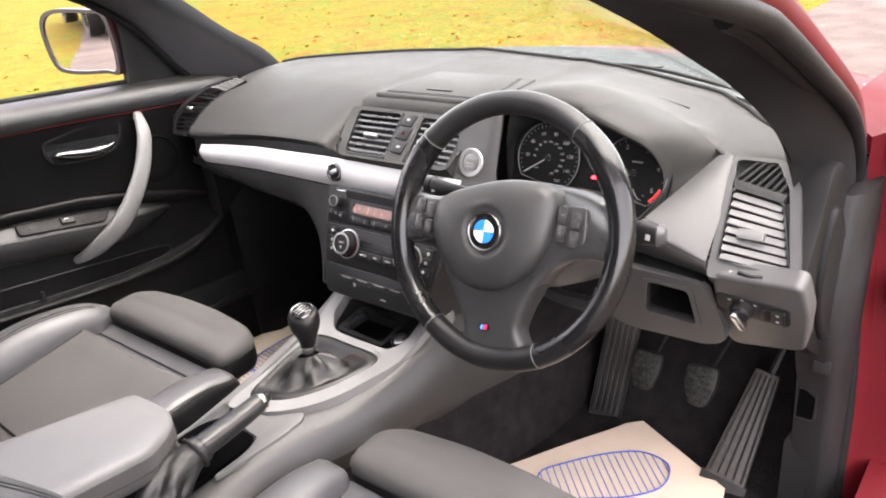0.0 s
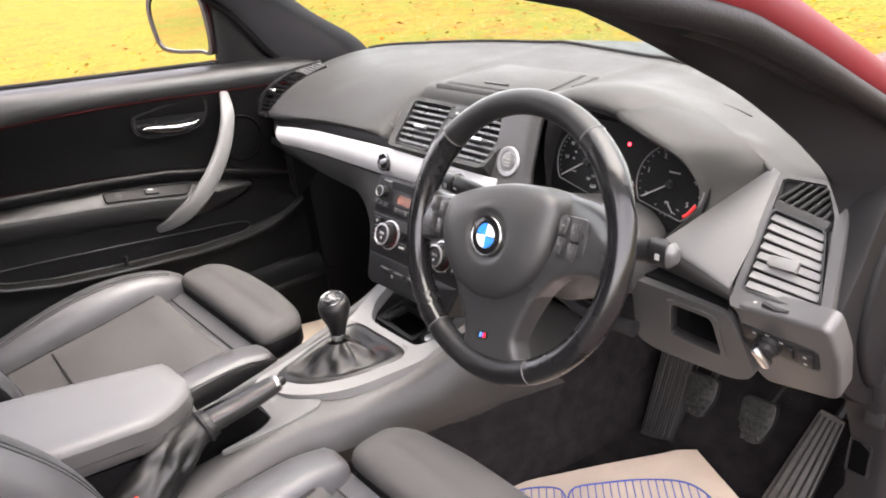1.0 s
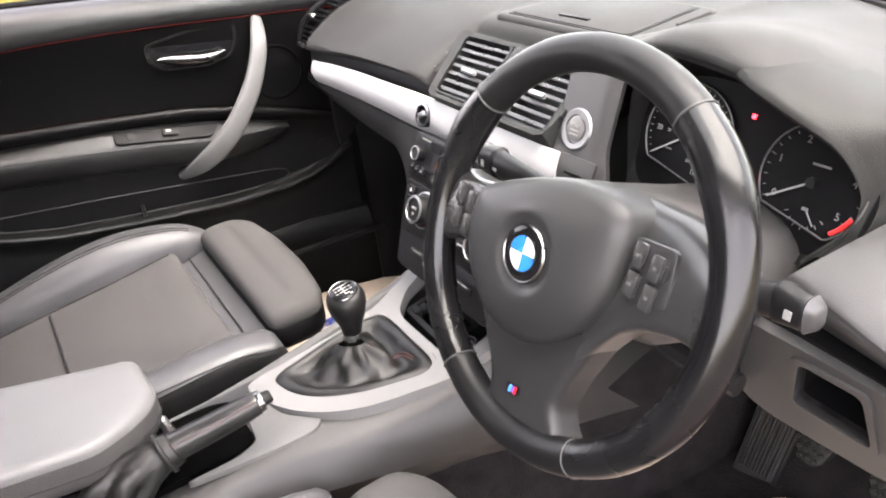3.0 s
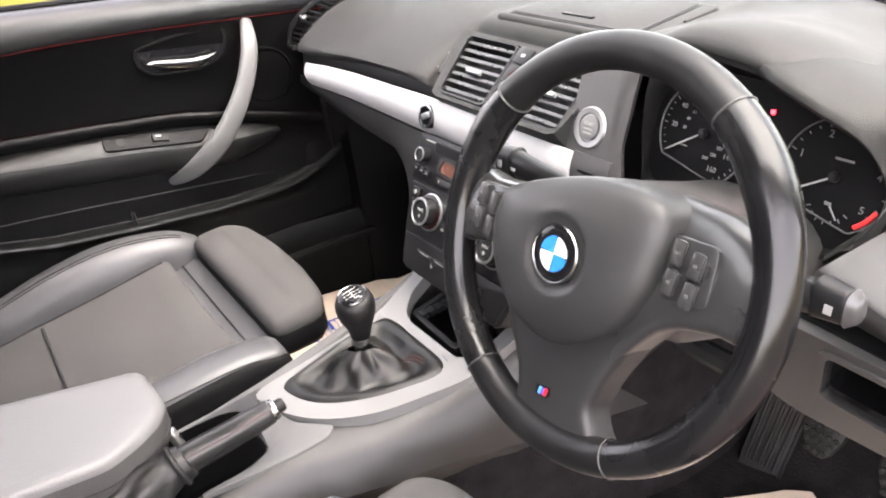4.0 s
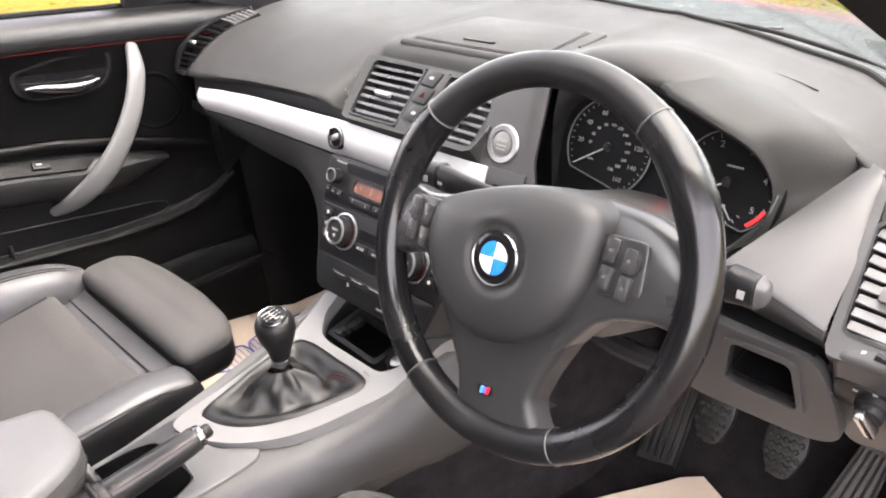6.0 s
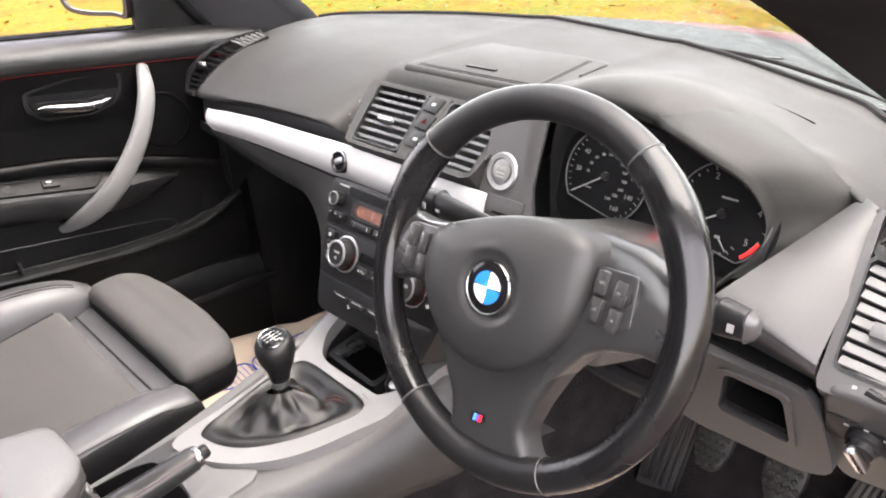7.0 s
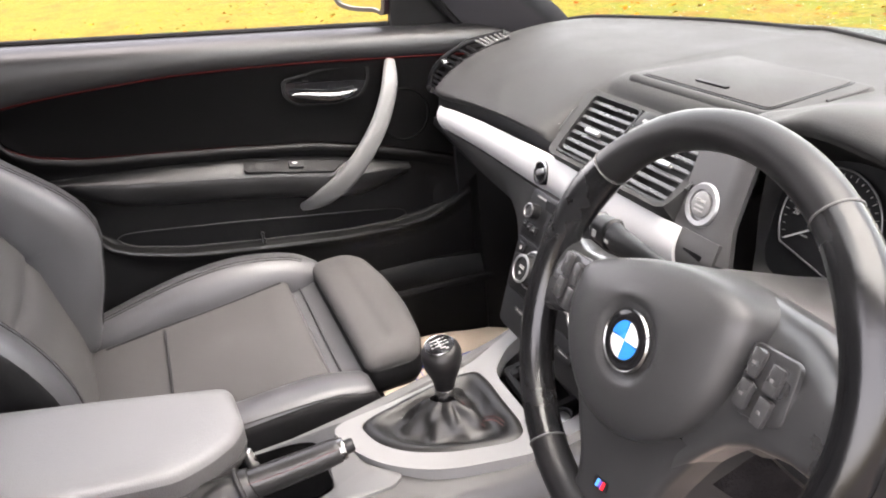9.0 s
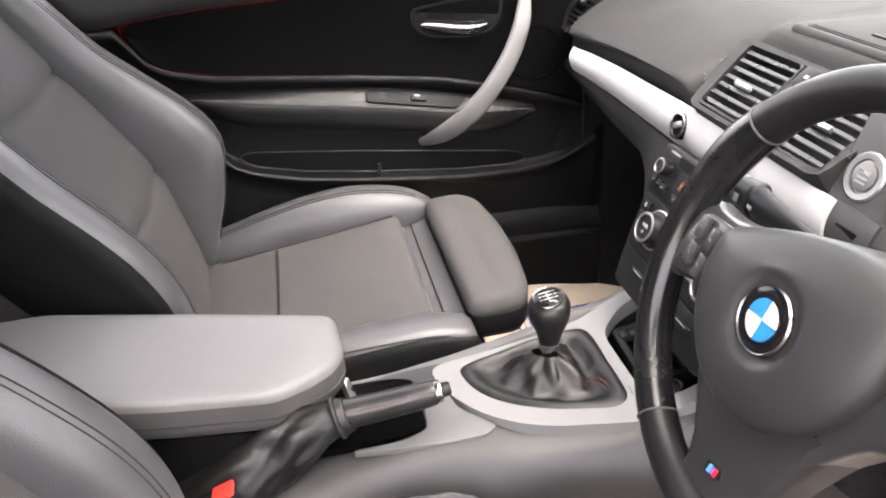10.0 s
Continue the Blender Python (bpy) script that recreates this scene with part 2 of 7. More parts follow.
def ring_plate(outer, inner, depth, m=Matrix(), lip=0.0015):
    """A flat frame: outer and inner outlines of equal count in the local xy plane, with walls going down."""
    n = len(outer)
    rows = [[V(x, y, -depth) for x, y in outer], [V(x, y, -lip) for x, y in outer], [V(x * 0.994 + inner[i][0] * 0.006, y * 0.994 + inner[i][1] * 0.006, 0) for i, (x, y) in enumerate(outer)],
            [V(x, y, 0) for x, y in inner], [V(x, y, -depth) for x, y in inner]]
    bm = loft(rows, True, False, True)
    bmesh.ops.transform(bm, matrix=m, verts=bm.verts)
    return bm


def resample(outline, n=48):
    """n points at even steps round a closed 2D outline."""
    pts = [Vector((*p, 0)) for p in outline]
    pts.append(pts[0])
    d = [0.0]
    for a, b in zip(pts, pts[1:]):
        d.append(d[-1] + (b - a).length)
    out = []
    for k in range(n):
        s = d[-1] * k / n
        i = max(j for j in range(len(d) - 1) if d[j] <= s)
        f = (s - d[i]) / max(1e-9, d[i + 1] - d[i])
        p = pts[i].lerp(pts[i + 1], f)
        out.append((p.x, p.y))
    return out


def soft(outline, r=0.01, n=4):
    """The outline with its corners rounded."""
    out = []
    k = len(outline)
    for i in range(k):
        p = Vector((*outline[i], 0))
        a, b = Vector((*outline[i - 1], 0)), Vector((*outline[(i + 1) % k], 0))
        ra, rb = min(r, (a - p).length * 0.45), min(r, (b - p).length * 0.45)
        pa, pb = p + (a - p).normalized() * ra, p + (b - p).normalized() * rb
        for j in range(n + 1):
            f = j / n
            q = pa * (1 - f) ** 2 + p * 2 * f * (1 - f) + pb * f * f
            out.append((q.x, q.y))
    return out


def smooth_outline(outline, n=48):
    """A closed smooth curve through the outline's points."""
    pts = [Vector((*p, 0)) for p in outline]
    k = len(pts)
    out = []
    for i in range(n):
        u = i / n * k
        j = int(u)
        f = u - j
        a, b, c, d = (pts[(j + q) % k] for q in (-1, 0, 1, 2))
        p = 0.5 * (2 * b + (c - a) * f + (2 * a - 5 * b + 4 * c - d) * f * f + (3 * b - a - 3 * c + d) * f ** 3)
        out.append((p.x, p.y))
    return out


def letters(text, size, m, depth=0.0004):
    """Raised characters in the built-in font, centred on the frame m."""
    cu = bpy.data.curves.new("letters", "FONT")
    cu.body, cu.size, cu.align_x, cu.align_y, cu.extrude, cu.resolution_u = text, size, "CENTER", "CENTER", depth, 2
    ob = bpy.data.objects.new("letters", cu)
    me = bpy.data.meshes.new_from_object(ob)
    bm = bmesh.new()
    bm.from_mesh(me)
    bpy.data.objects.remove(ob)
    bpy.data.meshes.remove(me)
    bpy.data.curves.remove(cu)
    bmesh.ops.transform(bm, matrix=m, verts=bm.verts)
    return bm


def bar(w, h, m, d=0.0006):
    return box((w, h, d), m)


def at(m, x, y, z=0.0, turn=0.0):
    return m @ pose(x, y, z, 0, 0, turn)


def sausage(path, sizes, n=18, seg=16, power=2.6, up=(0, 0, 1)):
    """A padded roll along a path: sizes are (half width, half height) at the path's points; rounded-box sections, closed ends."""
    pts = spline(path, n)
    siz = spline([(a, b, 0) for a, b in sizes], n)
    rows = []
    for i, p in enumerate(pts):
        t = (pts[min(i + 1, n - 1)] - pts[max(i - 1, 0)]).normalized()
        side = t.cross(Vector(up)).normalized()
        top = side.cross(t)
        rows.append([p + side * (siz[i].x * math.copysign(abs(math.cos(q)) ** (2 / power), math.cos(q))) + top * (siz[i].y * math.copysign(abs(math.sin(q)) ** (2 / power), math.sin(q)))
                     for q in [2 * math.pi * k / seg for k in range(seg)]])
    ends = []
    for row, p, q in ((rows[0], pts[0], pts[1]), (rows[-1], pts[-1], pts[-2])):
        t = (p - q).normalized()
        w = max((v - p).length for v in row) * 0.35
        ends.append([[p + (v - p) * s + t * w * d for v in row] for s, d in ((0.86, 0.55), (0.55, 0.9), (0.2, 1.0))])
    return loft(ends[0][::-1] + rows + ends[1])


def roll_line(path, sizes, n, power, up, angle, lo=0.08, hi=0.92):
    """A line along a sausage's skin at one angle round its section."""
    pts, siz, line = spline(path, n), spline([(a, b, 0) for a, b in sizes], n), []
    q = radians(angle)
    for i in range(int(n * lo), int(n * hi)):
        t = (pts[min(i + 1, n - 1)] - pts[max(i - 1, 0)]).normalized()
        side = t.cross(Vector(up)).normalized()
        line.append(pts[i] + side * (siz[i].x * math.copysign(abs(math.cos(q)) ** (2 / power), math.cos(q))) + side.cross(t) * (siz[i].y * math.copysign(abs(math.sin(q)) ** (2 / power), math.sin(q))))
    return line


def stitch(points, parent, mat=None, r=0.0011, n=24, name="seam"):
    return part(name, tube(points, r, 6, n), mat or M_THREAD, parent)


def hoop(profile, m=Matrix(), seg=32):
    """A ring: a closed (radius, height) profile turned round the local z axis."""
    bm = loft([[V(r * math.cos(2 * math.pi * k / seg), r * math.sin(2 * math.pi * k / seg), z) for k in range(seg)] for r, z in profile], True, False, True)
    bmesh.ops.transform(bm, matrix=m, verts=bm.verts)
    return bm


# ---- setting: ground, drive, car shell ----
def ground():
    bm = bmesh.new()
    bmesh.ops.create_grid(bm, x_segments=60, y_segments=60, size=150)
    for v in bm.verts:
        d = v.co.xy.length
        v.co.z = 0.0 if d < 6 else 0.1 * noise.noise(v.co * 0.05) + min(1.5, max(0, d - 25) * 0.02)
    tagged(finish("ground", bm, M_GRASS), "yellow-green autumn lawn strewn with fallen leaves", "lawn", kind="structure")
    out = [(-1.3, -3.2), (-4.5, -6.0), (-5.3, -7.8), (-7.4, -12), (1.5, -12), (6, -9), (9, -2), (9.5, 7), (12, 12), (6, 12.5), (-.9, 9.5), (-1.05, 6.7), (-1.25, 4), (-1.3, 2)]
    tagged(finish("road", plate(out, 0.02, Matrix.Translation((0, 0, 0.012))), M_ROAD), "pale gravel drive beside the lawn", "drive", kind="structure")


ground()

# floor pan and toe board as one sheet
FLOOR = 0.2
prof = [(-1.3, FLOOR - 0.006), (0.5, FLOOR - 0.006), (0.56, FLOOR + 0.01), (0.62, FLOOR + 0.06), (0.70, 0.42), (0.73, 0.6), (0.73, 0.80)]
bm = thicken(loft([[V(x, y, z) for y, z in prof] for x in np.linspace(-0.74, 0.74, 12)], ring=False), 0.03)
tagged(finish("floor", bm, M_CARPET), "black carpeted car floor and toe board", "car floor", kind="structure")

# tunnel under the console
sec = []
for y, w, h in ((-1.25, 0.13, 0.4), (-0.5, 0.12, 0.40), (-0.1, 0.115, 0.42), (0.15, 0.14, 0.46), (0.4, 0.19, 0.5), (0.68, 0.2, 0.52)):
    sec.append([V(0.02 - w, y, FLOOR - 0.01), V(0.02 - w * 0.94, y, h - 0.05), V(0.02 - w * 0.75, y, h), V(0.02 + w * 0.75, y, h), V(0.02 + w * 0.94, y, h - 0.05), V(0.02 + w, y, FLOOR - 0.01)])
tagged(finish("tunnel", loft(sec), M_CARPET), "black carpeted transmission tunnel between the seats", "tunnel", kind="structure")


def pillar(name, inner, outer, side, label):
    """A windscreen pillar: its trim spans from the inner edge at the glass to the outer edge at the door."""
    ins, outs = spline([(side * x, y, z) for x, y, z in inner], 24), spline([(side * x, y, z) for x, y, z in outer], 24)
    rows = []
    for a, b in zip(ins, outs):
        up = V(side * .2, .35, .9).normalized()
        mid = a.lerp(b, .5)
        rows.append([a, a.lerp(b, .15) - up * .012, mid - up * .014, a.lerp(b, .85) - up * .010, b, b + up * .006, mid + up * .016, a + up * .01])
    # the passenger's side takes the plain trim, the driver's the darkened copy
    return tagged(finish(name, loft(rows), M_PILLAR if side < 0 else M_PILLARSHADE), label, "pillar", kind="structure")


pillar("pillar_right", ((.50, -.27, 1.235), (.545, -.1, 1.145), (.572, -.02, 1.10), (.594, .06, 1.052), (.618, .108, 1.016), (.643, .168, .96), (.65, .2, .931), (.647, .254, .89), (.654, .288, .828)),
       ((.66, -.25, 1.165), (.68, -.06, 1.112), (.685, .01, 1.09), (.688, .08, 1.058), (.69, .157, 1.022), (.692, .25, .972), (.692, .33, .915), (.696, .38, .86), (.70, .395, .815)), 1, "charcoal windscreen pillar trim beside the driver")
left_post = pillar("pillar_left", ((.57, -.12, 1.285), (.63, .14, 1.175), (.66, .309, 1.074), (.66, .42, .985), (.66, .523, .915), (.68, .60, .84)),
       ((.64, -.25, 1.25), (.70, .0, 1.165), (.735, .138, 1.105), (.74, .243, 1.03), (.745, .332, .925), (.75, .40, .845)), -1, "charcoal windscreen pillar trim beside the passenger")

part("edge_gap", tube([(-.695, -.01, 1.158), (-.733, .136, 1.097), (-.738, .238, 1.022), (-.743, .327, .917), (-.748, .392, .845)], .0085, 8, 30), M_DARK, left_post, "black gap along the trim")

# windscreen header bar
head = finish("windscreen_header", tube([(-.60, -.2, 1.262), (-.3, -.13, 1.29), (0, -.11, 1.298), (.3, -.15, 1.285), (.50, -.25, 1.255), (.58, -.32, 1.22)], .028, 12, 30, .7), M_PILLAR)
tagged(head, "black windscreen header rail above the windscreen", "header rail", kind="structure")

# rear of the cabin: closes the place behind the camera's left
tagged(finish("rear_bulkhead", span((-0.74, -1.66, 0.2), (0.74, -1.6, 0.9), 0.02), M_REAR), "dark rear seat back closing the cabin", "rear seat", kind="structure")
tagged(finish("rear_quarter", span((-0.78, -1.6, 0.2), (-0.72, -0.72, 0.98), 0.02), M_REAR), "dark trimmed rear side panel", "side panel", kind="structure")


def closing_panel(name, corners, label, category):
    """A plain padded panel through four corners, 2 cm thick."""
    a, b, c, d = (V(*p) for p in corners)
    bm = loft([[a.lerp(b, f).lerp(d.lerp(c, f), g) for g in np.linspace(0, 1, 5)] for f in np.linspace(0, 1, 7)], ring=False)
    return tagged(finish(name, thicken(bm, .02), M_REAR), label, category, kind="structure")


# unseen panels without windows, added to block light from the rear
tagged(finish("rear_quarter_right", span((0.72, -1.6, 0.2), (0.78, -0.92, 0.98), 0.02), M_REAR), "unseen dark side panel blocking light behind the driver", "side panel", kind="structure")
closing_panel("rear_side_upper_right", ((.745, -1.62, .95), (.745, -.92, .95), (.575, -.88, 1.33), (.575, -1.32, 1.33)), "unseen dark panel blocking light behind the open door", "rear pillar")
closing_panel("rear_side_upper_left", ((-.745, -1.62, .95), (-.745, -.84, .95), (-.575, -.80, 1.33), (-.575, -1.32, 1.33)), "unseen dark panel blocking light beside the rear seat", "rear pillar")
closing_panel("tailgate", ((-.74, -1.66, .88), (.74, -1.66, .88), (.58, -1.28, 1.36), (-.58, -1.28, 1.36)), "unseen dark panel blocking light from the rear", "tailgate")


def sheet(fn, nu, nv, depth=0.0):
    bm = loft([[Vector(fn(i / (nu - 1), j / (nv - 1))) for j in range(nv)] for i in range(nu)], ring=False)
    return thicken(bm, depth) if depth else bm


# windscreen
def screen(u, v):
    x = (u - 0.5) * 2
    lo = V((0.69 if x > 0 else 0.715) * x, 0.80 - (0.42 if x > 0 else 0.30) * x * x, 0.885 - 0.01 * x * x)
    hi = V((0.55 if x > 0 else 0.60) * x, -0.10 - (0.16 if x > 0 else 0.1) * x * x, 1.30 - (0.07 if x > 0 else 0.03) * x * x)
    return lo.lerp(hi, v) + V(0, 0.03, 0.02) * (math.sin(v * math.pi) * (1 - x * x)) + V(-0.03, 0, 0.06) * (x * x * math.sin(v * math.pi) if x < 0 else 0)


windscreen = tagged(finish("window_1", sheet(lambda u, v: screen(u, 1.1 * v - 0.1), 17, 10, 0.004), M_GLASS), "clear windscreen with fine rain drops", "windscreen", kind="structure")
windscreen.visible_shadow = False


# bonnet and scuttle
def bonnet(u, v):
    x = (u - 0.5) * 2
    return V(0.74 * x, 0.86 + v * 1.05 - 0.28 * x * x, 0.85 + 0.014 * (1 - x * x) - 0.055 * v - 0.2 * v ** 2 - 0.05 * abs(x) ** 4)


car = thing("car_body", "dark metallic red car body wet from rain", "car")
part("bonnet", sheet(bonnet, 21, 12, 0.02), M_PAINT, car)
part("scuttle", sheet(lambda u, v: V(0.60 * (2 * u - 1), 0.76 + 0.18 * v - 0.206 * (2 * u - 1) ** 2, 0.855 + 0.016 * v), 17, 4, 0.01), M_WET, car, "grey wet scuttle panel below the windscreen")
for s in (-1, 1):
    part("wing", sheet(lambda u, v: V(s * (0.72 + 0.13 * math.sin(v * 1.5)) if s < 0 else 0.64 + 0.21 * math.sin(v * 1.5), 0.35 + 1.5 * u if s < 0 else 0.48 + 1.4 * u, (0.875 if s > 0 else 0.83) - 0.18 * u * u - 0.5 * v * v), 12, 8, 0.02), M_PAINT, car)


# roof with its pale headliner, closing the cabin above
def roof(u, v):
    x, y = -0.58 + 1.16 * u, -0.15 - 1.15 * v
    k = (2 * u - 1) ** 2
    return V(x, y - 0.12 * k * (1 - v), 1.305 + 0.075 * math.sin(min(1, 0.25 + v) * 2.2) - 0.05 * k)


tagged(finish("ceiling", sheet(roof, 15, 13, 0.02), M_HEADLINER), "grey cloth headliner under the car roof", "headliner", kind="structure")
part("roof_skin", sheet(lambda u, v: roof(u, v) + V(0, 0, 0.03), 15, 13, 0.006), M_PAINT, car)

for name, (a, b, c, d) in (("rear_side", ((.795, -1.64, .2), (.795, -.92, .2), (.795, -.92, .97), (.795, -1.64, .97))), ("rear_side", ((-.795, -1.64, .2), (-.795, -.72, .2), (-.795, -.72, .97), (-.795, -1.64, .97))),
                           ("rear_shoulder", ((.79, -1.66, .97), (.775, -.92, .97), (.605, -.88, 1.355), (.605, -1.34, 1.355))), ("rear_shoulder", ((-.79, -1.66, .97), (-.775, -.84, .97), (-.605, -.80, 1.355), (-.605, -1.34, 1.355))),
                           ("tailgate_skin", ((-.79, -1.70, .2), (.79, -1.70, .2), (.79, -1.70, .93), (-.79, -1.70, .93))), ("tailgate_skin", ((-.79, -1.70, .93), (.79, -1.70, .93), (.605, -1.31, 1.39), (-.605, -1.31, 1.39)))):
    a, b, c, d = V(*a), V(*b), V(*c), V(*d)
    part(name, thicken(loft([[a.lerp(b, f).lerp(d.lerp(c, f), g) for g in np.linspace(0, 1, 4)] for f in np.linspace(0, 1, 5)], ring=False), .006), M_PAINT, car)

# ---- wipers, mirror, door opening ----
def wiper(x0, y0, x1, y1, z):
    w = thing("wiper", "black windscreen wiper parked at the base of the glass", "wiper", group="wipers")
    part("blade", tube([(x0, y0, z), ((x0 + x1) / 2, (y0 + y1) / 2 + .02, z + .012), (x1, y1, z)], .0028, 8, 16, 1.3), M_RUBBER, w)
    part("arm", tube([(x0 + .1, y0 + .05, z - .03), ((x0 + x1) / 2, (y0 + y1) / 2 + .035, z + .006), ((x0 + x1) / 2 + .05, (y0 + y1) / 2 + .02, z + .014)], .0032, 8, 12, .6), M_LOWER, w)


wiper(-.50, .64, -.02, .76, .884)
wiper(.02, .755, .46, .635, .870)

mirror = thing("wing_mirror", "dark red door mirror with a black rim outside the passenger window", "wing mirror")
MR = facing((-.855, .17, 1.004), (.30, -.95, 0)) @ Matrix.Diagonal((1.0, 1.05, 1, 1))
face = smooth_outline([(-.098, .015), (-.085, .05), (-.045, .062), (.04, .058), (.085, .045), (.088, -.055), (.05, -.06), (-.04, -.06), (-.085, -.045)], 48)
rows = []
for s, z in ((1.0, 0), (1.05, -.002), (1.08, -.02), (1.04, -.06), (.85, -.09), (.5, -.105), (.05, -.11)):
    rows.append([MR @ V(x * s, y * s, z) for x, y in face])
part("shell", loft(rows), M_PAINT, mirror)
part("rim", ring_plate([(x * 1.1, y * 1.13) for x, y in face], face, .012, MR @ Matrix.Translation((0, 0, .004)), .003), material("dark_plum_rim", (.009, .004, .005), .4), mirror)
part("mirror_glass", plate(face, .003, MR @ Matrix.Translation((0, 0, .0005))), M_MIRROR, mirror)
part("arm", sausage([(-.765, .245, .945), (-.80, .225, .95), (-.83, .21, .955)], [(.014, .012), (.014, .012), (.012, .01)], 8, 12), M_LOWER, mirror)

opening = thing("door_opening", "dark red body pillar with black rubber seals at the open driver's door", "door opening")
SEAL = [(.68, -.25, 1.16), (.695, -.06, 1.107), (.697, .02, 1.077), (.697, .157, 1.014), (.697, .322, .932), (.698, .42, .85), (.705, .455, .78), (.723, .455, .64), (.735, .46, .44), (.737, .46, .27), (.745, .44, .2), (.75, .3, .185), (.75, .1, .185)]
SEAL = [(x - .016 * max(0, min(1, (.87 - z) / .08)), y, z) for x, y, z in SEAL]
part("seal", tube(SEAL, .0115, 12, 70), M_SEAL, opening, "black rubber door seal")
part("inner_seal", tube([(x - .021, y + .004, z - .004) for x, y, z in SEAL[1:9]], .010, 10, 50), M_SEAL, opening, "black rubber door seal")
part("pillar_skin", thicken(loft([[p + V(*o) for o in ((.004, .002, .005), (.007, .004, .010), (.007, .012, .022), (-.004, .02, .034), (-.03, .03, .046))] for p in spline(SEAL[:6], 24)], ring=False), .003), M_PAINT, opening, "painted red windscreen pillar")
part("red_post", loft([[V(x, y - .01, z), V(x + .012, y + .015, z), V(.84, y + .06, z), V(.84, y + .16, z), V(x + .01, y + .1, z)] for x, y, z in ((.708, .44, .87), (.704, .46, .82), (.710, .475, .74), (.719, .475, .6), (.729, .475, .42), (.731, .475, .24), (.731, .475, .12))]), M_PAINT, opening)
part("hinge", span((.752, .455, .60), (.80, .52, .655), .006), M_METAL, opening)
part("bolt", lathe([(.009, 0), (.009, .008), (.001, .009)], facing((.775, .455, .628), (0, -1, 0)), 6), M_METAL, opening)
part("sill", loft([[V(.75, y, .16), V(.76, y, .30), V(.83, y, .28), V(.85, y, .16)] for y in (-1.2, 0, .62)]), M_PAINT, opening)

# ---- a dark car parked behind, seen in the door mirror ----
M_DARKPAINT = material("dark_grey_car_paint", (0.03, 0.032, 0.035), 0.3, 0.2, 0.0, 0.001, 0.1, 0.4, 0.08, spec=0.4)


def parked_car(m):
    car2 = thing("parked_car", "dark grey car parked on the gravel behind", "car")
    side = [(-2.1, .35), (-2.12, .62), (-2.0, .86), (-1.2, .93), (1.0, .95), (1.7, .88), (2.08, .7), (2.1, .35)]
    roof = [(-1.75, .9), (-1.35, 1.36), (-.4, 1.46), (.55, 1.40), (1.15, .94)]
    def slab(line, hw, top):
        rows = []
        for w, k in ((-hw, 1 - top), (-hw * .92, 1), (0, 1.01), (hw * .92, 1), (hw, 1 - top)):
            rows.append([m @ V(w, y, .35 + (z - .35) * k) for y, z in line])
        return loft(rows)
    part("body", slab(side, .88, .08), M_DARKPAINT, car2)
    cabin = part("cabin", slab([(-1.75, .85)] + roof + [(1.15, .85)], .72, .1), M_DARKPAINT, car2)
    for y0, y1, z in ((-1.2, -.1, 1.31), (0, .75, 1.30)):
        for s in (-1, 1):
            part("window", loft([[m @ V(s * (.73 - .0), y0, .97), m @ V(s * .73, y1 + .1, .97)], [m @ V(s * .72, y0 + .1, z), m @ V(s * .72, y1 - .1, z)]], ring=False), M_GLOSS, cabin)
    part("windscreen", loft([[m @ V(-.6, 1.17, .97), m @ V(.6, 1.17, .97)], [m @ V(-.56, .62, 1.385), m @ V(.56, .62, 1.385)]], ring=False), M_GLOSS, cabin)
    for s in (-1, 1):
        part("headlight", sausage([m @ V(s * .5, 2.05, .72), m @ V(s * .78, 1.95, .74)], [(.08, .07), (.06, .06)], 8, 12), M_CHROME, car2)
        for y in (-1.3, 1.32):
            f = m @ Matrix.Translation((s * .8, y, .32)) @ pose(0, 0, 0, 0, 90, 0)
            tyre = part("wheel", hoop([(.31, -.1), (.32, 0), (.31, .1), (.21, .09), (.21, -.09)], f, 28), M_RUBBER, car2)
            part("rim", lathe([(.21, -.05), (.2, .0), (.06, .03), (.01, .03)], f, 20), M_METAL, tyre)


parked_car(pose(-5.6, -10.2, .02, 0, 0, -35))

